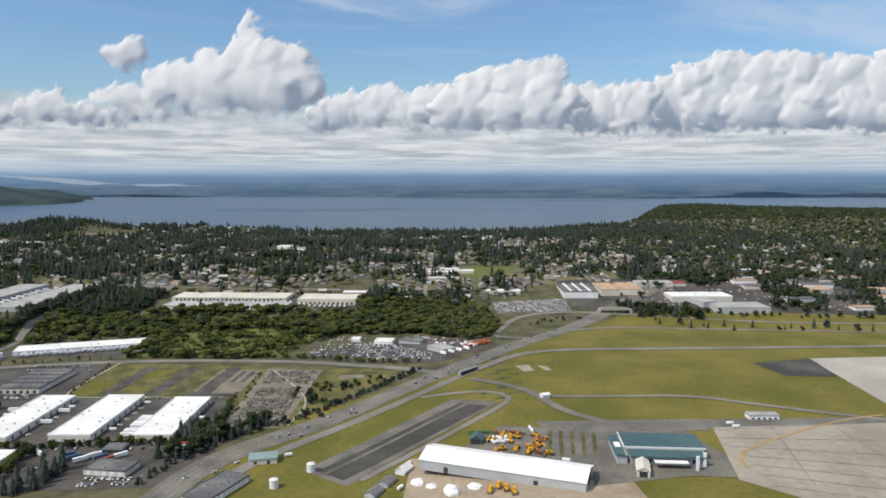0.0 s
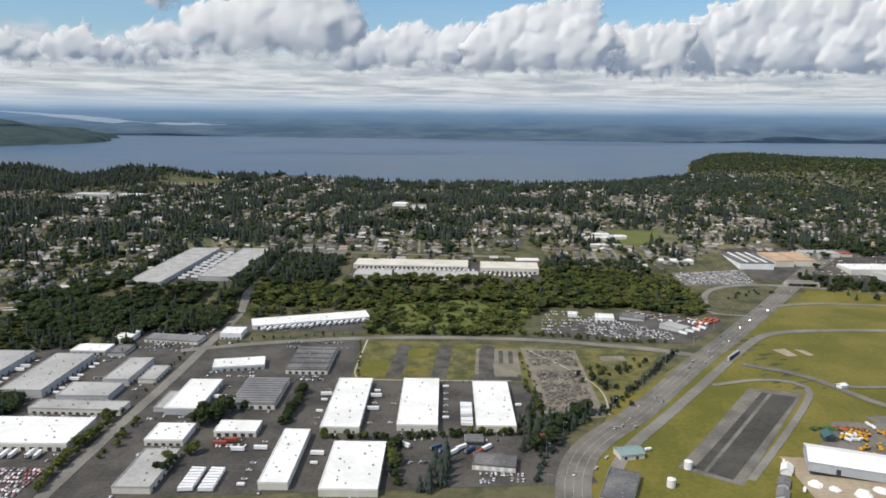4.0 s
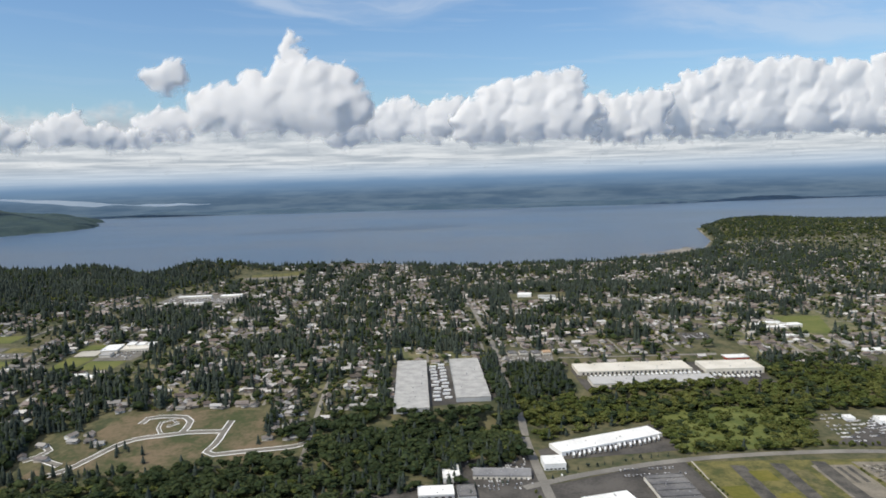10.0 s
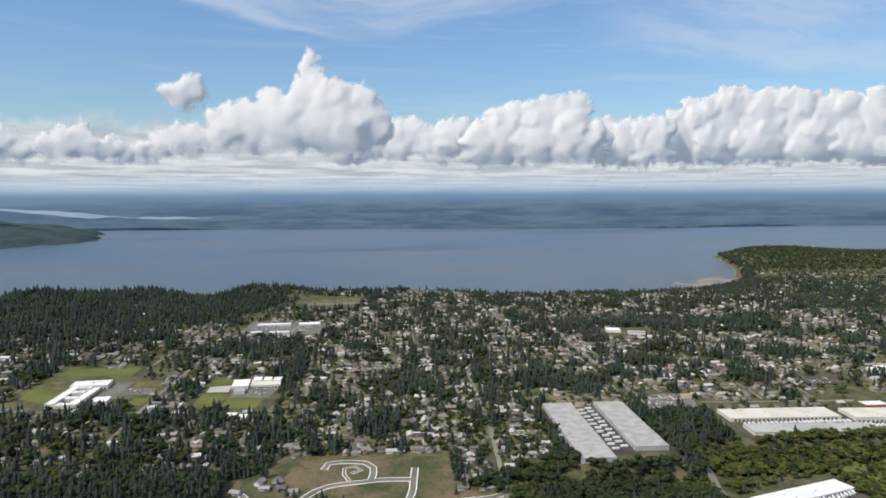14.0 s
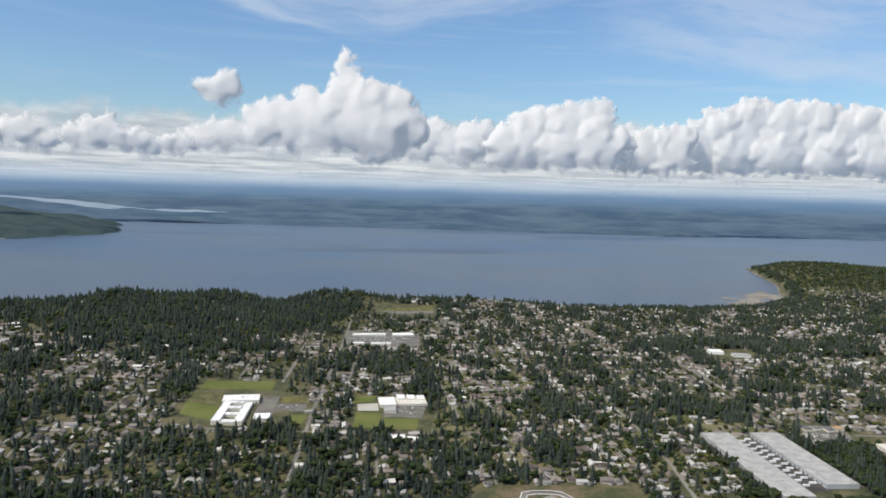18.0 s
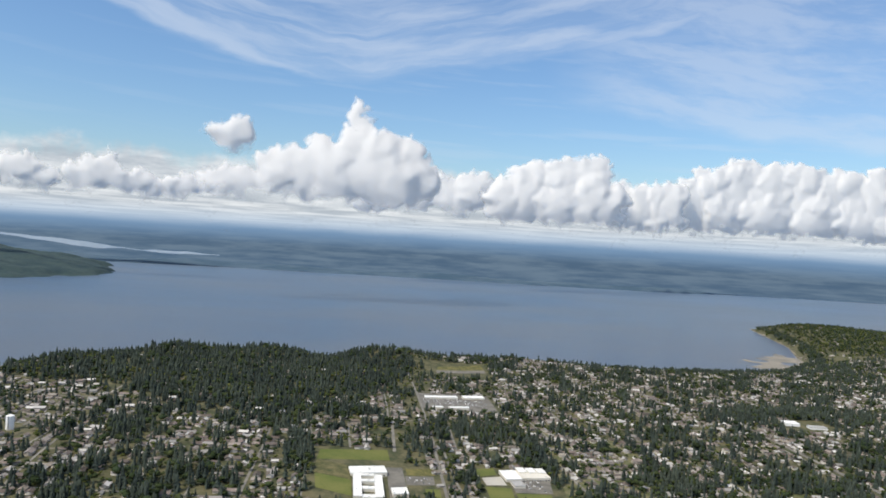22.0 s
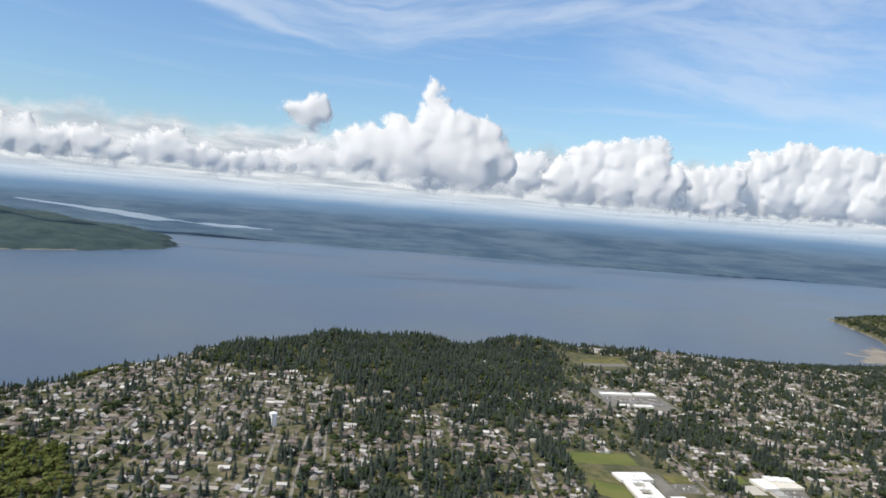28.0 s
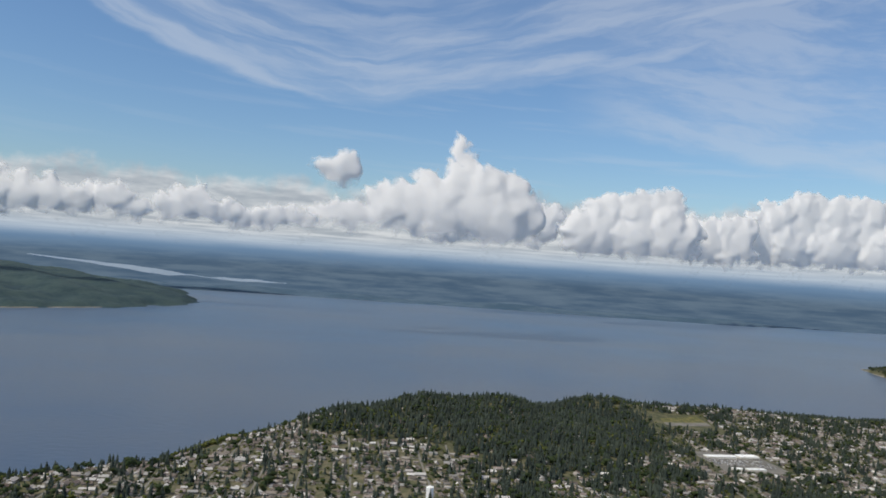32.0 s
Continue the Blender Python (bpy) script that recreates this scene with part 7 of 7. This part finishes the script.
scatter("slab_rubble", [(sv, sf, np.zeros(len(sf), int))], np.zeros(880, int), sx, sy, r.uniform(0.5, 1.3, 880), r.uniform(0.5, 2.0, 880), r.choice([0.05, 1.6], 880) + r.uniform(-0.2, 0.2, 880), [M["rubble"]], "broken grey paving slabs in rows", "rubble", sink=-0.15)


# ---- single trees and shrubs ----
def make_tree(name, form, crown_mat, trunk_top, label):
    ob = thing(name, 0, 0, -900, 0, label, "tree", "roadside trees")
    v, f, m = form
    mesh_object("crown", v * np.array([1.1, 1.1, 1.0]), f, [crown_mat], parent=ob)
    bm = bmesh.new()
    bmesh.ops.create_cone(bm, segments=7, radius1=0.03, radius2=0.012, depth=trunk_top, cap_ends=True, matrix=Matrix.Translation((0, 0, trunk_top / 2)))
    part("trunk", bm, M["bark"], ob)
    return ob


FIRS = [make_tree("fir_tree", conifer_form(70 + k, 6, 8), M["conifer"], 0.8, "dark green fir tree beside buildings") for k in range(2)]
MAPLES = [make_tree("maple_tree", broadleaf_form(80 + k, 18, 1, 120), M["leaf"], 0.5, "rounded green maple tree beside a road") for k in range(2)]
SPRINGS = [make_tree("young_tree", broadleaf_form(90 + k, 16, 1, 100), M["spring_leaf"], 0.5, "light green young tree beside a road") for k in range(2)]
SHRUBS = [make_tree("shrub", broadleaf_form(95 + k, 12, 1, 60), M["conifer"], 0.3, "dark rounded shrub along the highway") for k in range(2)]


def row(kinds, pts, n, size, jitter, seed):
    r = random.Random(seed)
    pts = np.array(pts, float)
    d = np.r_[0, np.cumsum(np.hypot(*np.diff(pts, axis=0).T))]
    for k in range(n):
        s = d[-1] * (k + 0.5 + r.uniform(-0.4, 0.4)) / n
        x, y = np.interp(s, d, pts[:, 0]) + r.uniform(-jitter, jitter), np.interp(s, d, pts[:, 1]) + r.uniform(-jitter, jitter)
        h = r.uniform(*size)
        kind = r.choice(kinds)
        m = pose(x, y, gz(x, y) - 0.1, 0, 0, r.uniform(0, 360)) @ Matrix.Diagonal((h, h, h * r.uniform(0.85, 1.15), 1))
        if kind.name in FIRST:
            c = copy_thing(kind, m)
            c.matrix_basis = m
        else:
            FIRST[kind.name] = 1
            kind.matrix_world = m


row(SHRUBS, [(-14, 394), (-32, 370), (-68, 321)], 42, (2.4, 4.0), 1.4, 1)
row(SHRUBS + FIRS, [(-70, 318), (-92, 296), (-106, 270), (-110, 248)], 26, (3.0, 6.0), 2.0, 2)
row(MAPLES + FIRS, [(-80, 316), (-100, 296), (-112, 272)], 30, (4.5, 9.0), 4.0, 3)
row(FIRS + MAPLES, [(-112, 294), (-106, 315), (-101, 335)], 11, (3.5, 6.5), 1.5, 33)
row(FIRS, [(-146, 262), (-150, 246), (-152, 240)], 11, (7.0, 11.0), 4.0, 34)
row(FIRS + MAPLES, [(-114, 300), (-102, 290), (-92, 304)], 16, (5.0, 9.5), 3.5, 46)
row(MAPLES, [(-218, 297), (-216, 338)], 11, (4.5, 7.0), 1.4, 4)
row(SPRINGS + MAPLES, [(-200, 285), (-172, 285), (-100, 292)], 44, (2.4, 4.8), 1.2, 5)
row(MAPLES + SPRINGS, [(-168, 282), (-166, 262), (-164, 244)], 12, (3.5, 6.5), 1.6, 45)
row(SPRINGS, [(-295, 236), (-296, 304)], 20, (4.0, 6.6), 1.5, 6)
row(SPRINGS + MAPLES, [(-283, 262), (-283, 300)], 8, (3.0, 5.0), 1.8, 7)
row(SPRINGS + FIRS, [(-295, 306), (-294, 392)], 12, (2.0, 4.0), 0.8, 8)
row(MAPLES, [(-254, 296), (-250, 306), (-246, 312)], 9, (7.0, 10.5), 3.0, 9)
row(MAPLES, [(-241, 312), (-238, 316)], 2, (4.5, 5.5), 1.0, 10)
row(MAPLES + SPRINGS, [(-257, 250), (-249, 272)], 7, (4.5, 7.0), 2.5, 11)
row(SPRINGS + MAPLES, [(-106, 352), (-100, 300)], 12, (3.0, 5.0), 2.0, 12)
row(FIRS + SHRUBS, [(-284, 404), (-262, 418), (-200, 432)], 14, (1.8, 3.6), 1.5, 13)
row(SPRINGS, [(-196, 432), (-100, 434), (-70, 429), (-14, 411)], 58, (2.4, 4.4), 1.8, 14)
row(SHRUBS + MAPLES, [(-76, 364), (-64, 352), (-66, 340)], 6, (3.5, 5.5), 2.5, 15)
row(FIRS + SHRUBS, [(150, 555), (168, 515), (215, 505), (300, 500), (420, 505)], 34, (4.0, 8.0), 7.0, 16)
row(MAPLES + FIRS, [(146, 572), (156, 545), (172, 548), (196, 540)], 44, (6.0, 11.0), 8.0, 17)
row(MAPLES + SHRUBS, [(190, 552), (260, 542), (330, 536), (430, 532)], 30, (3.0, 6.5), 4.0, 37)
row(SHRUBS, [(62, 520), (82, 532), (104, 536)], 12, (2.0, 3.5), 5.0, 18)
row(FIRS, [(-222, 541), (-122, 538)], 30, (3.4, 4.6), 0.8, 19)
car_park([(-330, 424), (-293, 424), (-293, 438), (-330, 436)], 4.0, 1.6, 0.6, 90, 21, "cars parked in rows beside the avenue", "cars")
row(SHRUBS + SPRINGS, [(-74, 356), (-52, 342), (-62, 318)], 18, (2.0, 4.0), 4.0, 41)
row(SPRINGS + MAPLES, [(-70, 380), (-60, 366), (-46, 372), (-36, 384)], 22, (1.6, 4.2), 5.0, 42)
row(SPRINGS, [(-104, 398), (-101, 352), (-100, 318)], 20, (1.2, 2.6), 1.6, 43)
row(FIRS, [(-332, 384), (-330, 402), (-305, 404)], 8, (2.5, 4.5), 2.0, 20)
row(MAPLES, [(-404, 330), (-398, 322), (-372, 316), (-362, 318)], 9, (5.0, 7.5), 2.0, 21)
row(SPRINGS, [(-198, 420), (-192, 354)], 10, (1.2, 2.2), 0.6, 22)
row(FIRS, [(-560, 470), (-530, 462), (-585, 490)], 9, (5.0, 8.0), 6.0, 23)
row(SPRINGS + MAPLES, [(-382, 512), (-382, 612)], 18, (3.0, 5.5), 2.0, 24)

# lane lines, kerbs and yard marks
for o in (-3.2, 0.0, 3.2):
    way_ = np.array(HIGHWAY, float)
    along_ = np.gradient(way_, axis=0)
    along_ /= np.hypot(along_[:, 0], along_[:, 1])[:, None]
    strip("lane_line", way_ + o * np.column_stack([along_[:, 1], -along_[:, 0]]), 0.08, M["line"], 0.3, "worn painted lane line", "road marking")
strip("apron_line", [(111, 251), (113, 267), (171, 302), (196, 309)], 1.2, mat("worn_yellow_line", (0.34, 0.22, 0.1), (0.42, 0.28, 0.13), 0.8, 0.2, 1.0), 0.32, "worn ochre line across the apron", "road marking")

for k in range(7):
    strip("apron_joint", [(112 + 0.4 * k, 290 - 9 * k), (196 + 24 * k, 300 - 24 * k)], 0.28, M["old_asphalt"], 0.3, "dark tarred joint of the apron", "road marking", round_=False)
for k in range(4):
    strip("apron_joint", [(140 + 26 * k, 296 - 3 * k), (128 + 40 * k, 236 - 18 * k)], 0.28, M["old_asphalt"], 0.31, "dark tarred joint of the apron", "road marking", round_=False)
strip("lot_kerb", [(-194, 420), (-195, 380), (-195, 356), (-188, 353), (-150, 353), (-112, 354)], 0.9, M["concrete"], 0.24, "pale concrete kerb round the vacant ground", "kerb")
strip("lot_kerb", [(-97, 402), (-76, 368), (-66, 342), (-70, 312)], 0.9, M["concrete"], 0.26, "pale concrete kerb of the cleared lot", "kerb")
for k, (x0, y0, x1, y1) in enumerate(((-192, 358, -178, 384), (-166, 366, -156, 372), (-168, 388, -156, 402), (-142, 362, -134, 400), (-120, 360, -108, 380), (-64, 372, -48, 382), (-58, 386, -44, 394), (-46, 394, -34, 400))):
    patch("weed_patch", [(x0, y1), (x1, y1), (x1, y0), (x0, y0)], (M["grass"], M["weeds"], M["dirt_pad"])[(0, 0, 0, 1, 2, 1, 2, 1)[k]], 0.2 + 0.005 * k, 5, "patch of faded grass and bare soil on cleared ground", "vacant lot")
patch("bare_patch", [(40, 392), (48, 394), (50, 382), (44, 380)], M["dirt"], 0.2, 4, "bare trampled soil in the airfield grass", "bare soil")
patch("bare_patch", [(53, 393), (58, 391), (60, 383), (56, 382)], M["dirt"], 0.2, 4, "bare trampled soil in the airfield grass", "bare soil")
# weeds in the cracked lot, strips of the pond, the overpass, poles
for k in range(5):
    patch("weed_strip", [(44 + 4.4 * k, 290 - k * 0.6), (45.6 + 4.4 * k, 290 - k * 0.6), (41.6 + 4.4 * k, 262), (40 + 4.4 * k, 262)], M["weeds"], 0.24, 4, "strip of weeds in cracked paving", "weeds", m=8)
strip("pond_edge", [(11.5, 329), (-44.5, 259)], 1.6, M["old_asphalt"], 0.26, "grey strip along the settling pond", "bank", round_=False)
strip("pond_edge", [(24.5, 326), (-34, 250)], 1.6, M["old_asphalt"], 0.27, "grey strip along the settling pond", "bank", round_=False)


def overpass(x, y, turn, long):
    ob = thing("overpass", x, y, gz(x, y), turn, "concrete overpass carrying a ramp over the highway", "bridge")
    a = long / 2
    part("deck", boxes((-a, -3, 2.6, a, 3, 3.4)), M["concrete"], ob)
    part("road_surface", boxes((-a, -2.6, 3.402, a, 2.6, 3.46)), M["street"], ob)
    for s in (-1, 1):
        part("railing", boxes((-a, s * 2.8 - 0.1, 3.4, a, s * 2.8 + 0.1, 4.1)), M["concrete"], ob)
        part("abutment", boxes((s * a - 1, -3, 0, s * a + 1, 3, 2.6)), M["concrete"], ob)
    for u in (-1.6, 1.6):
        part("pier", boxes((-0.4, u - 0.4, 0, 0.4, u + 0.4, 2.6)), M["concrete"], ob)


overpass(135, 553, -4, 24)


def portal(x, y, turn):
    ob = thing("tunnel_portal", x, y, gz(x, y), turn, "dark concrete wall beside the highway bank", "wall")
    part("wall", boxes((-8, -0.4, 0, 8, 0.4, 2.6)), M["grey_wall"], ob)
    part("opening", boxes((-6.5, -0.46, 0, 6.5, -0.4, 2.1)), M["dark"], ob)


portal(14, 381, 48)


def pole(x, y, h, turn):
    ob = thing("light_pole", x, y, gz(x, y), turn, "tall slim lamp pole beside the road", "lamp", "lamp poles")
    bm = bmesh.new()
    bmesh.ops.create_cone(bm, segments=8, radius1=0.12, radius2=0.07, depth=h, cap_ends=True, matrix=Matrix.Translation((0, 0, h / 2)))
    part("mast", bm, M["metal"], ob)
    part("arm", boxes((0, -0.05, h - 0.12, 1.4, 0.05, h)), M["metal"], ob)
    part("lamp_head", boxes((1.2, -0.14, h - 0.2, 1.8, 0.14, h - 0.06)), M["metal"], ob)
    return ob


lamp = pole(-108, 245, 6.5, -40)
for x, y in ((-104, 270), (-94, 290), (-66, 318), (-44, 348), (-24, 376), (0, 402), (22, 430), (46, 464)):
    copy_thing(lamp, pose(x - 1, y + 1, gz(x, y), 0, 0, -40))


def plough(paint, label):
    ob = thing("plough", 0, 0, -900, 0, label, "plough", "stored machines")
    bm = bmesh.new()
    rows_ = [[bm.verts.new((u, 0.35 * math.sin(a), 0.75 - 0.7 * math.cos(a))) for u in (-1.5, 1.5)] for a in (0.2, 0.8, 1.4, 2.0)]
    rows_ += [[bm.verts.new((u, 0.35 * math.sin(a) - 0.12, 0.75 - 0.7 * math.cos(a))) for u in (-1.5, 1.5)] for a in (2.0, 1.4, 0.8, 0.2)]
    for p, q in zip(rows_, rows_[1:] + rows_[:1]):
        bm.faces.new((p[0], p[1], q[1], q[0]))
    part("blade", bm, paint, ob)
    part("frame", boxes((-0.6, -1.6, 0.2, -0.4, 0, 0.45), (0.4, -1.6, 0.2, 0.6, 0, 0.45), (-0.9, -1.8, 0.2, 0.9, -1.55, 0.6)), M["dark"], ob)
    return ob


PLOUGHS = [plough(M["orange"], "orange snow plough blade stored in the yard"), plough(M["yellow"], "yellow snow plough blade stored in the yard"), plough(M["green"], "green mowing machine stored in the yard")]
for k in range(30):
    if k < 12:
        put(PLOUGHS[2] if k < 5 else PLOUGHS[0], 12 + 1.9 * k + rv.uniform(-0.5, 0.5), 289.5 - 0.35 * k + rv.uniform(-1, 1), rv.uniform(0, 360), 0.25)
    else:
        put(rv.choice(PLOUGHS[:2]), rv.uniform(34, 42), rv.uniform(262, 284), rv.uniform(0, 360), 0.25)
for x, y, t in ((19, 279, 30), (34, 269, 110), (22, 262, 170), (29, 270, 250), (16, 233, 80), (24, 231, 95)):
    put(LOADER, x, y, t, 0.2)
for k in range(6):
    put(VAN, 20.5 + rv.uniform(-0.4, 0.4) + 2.4 * (k % 3), 277 + 4 * (k // 3), rv.uniform(0, 180), 0.22)


def heap(x, y, rad, h, label):
    """A covered or loose heap on the yard."""
    ob = thing("material_heap", x, y, gz(x, y) + 0.1, 0, label, "heap", "heaps in the yard")
    bm = bmesh.new()
    bmesh.ops.create_icosphere(bm, subdivisions=3, radius=1.0)
    for v in bm.verts:
        n_ = 1 + 0.25 * noise.noise(v.co * 1.7 + Vector((x, y, 0)))
        v.co = Vector((v.co.x * rad * n_, v.co.y * rad * n_, max(0.0, v.co.z) * h * n_))
    part("mound", bm, M["white"], ob)


heap(-9, 245, 2.6, 1.6, "white tarpaulin-covered heap on the yard")
heap(-4, 241, 2.0, 1.0, "white tarpaulin-covered heap on the yard")
heap(3, 235, 3.0, 2.6, "tall white covered heap on the yard")
heap(11, 238, 2.6, 1.2, "low white covered heap on the yard")
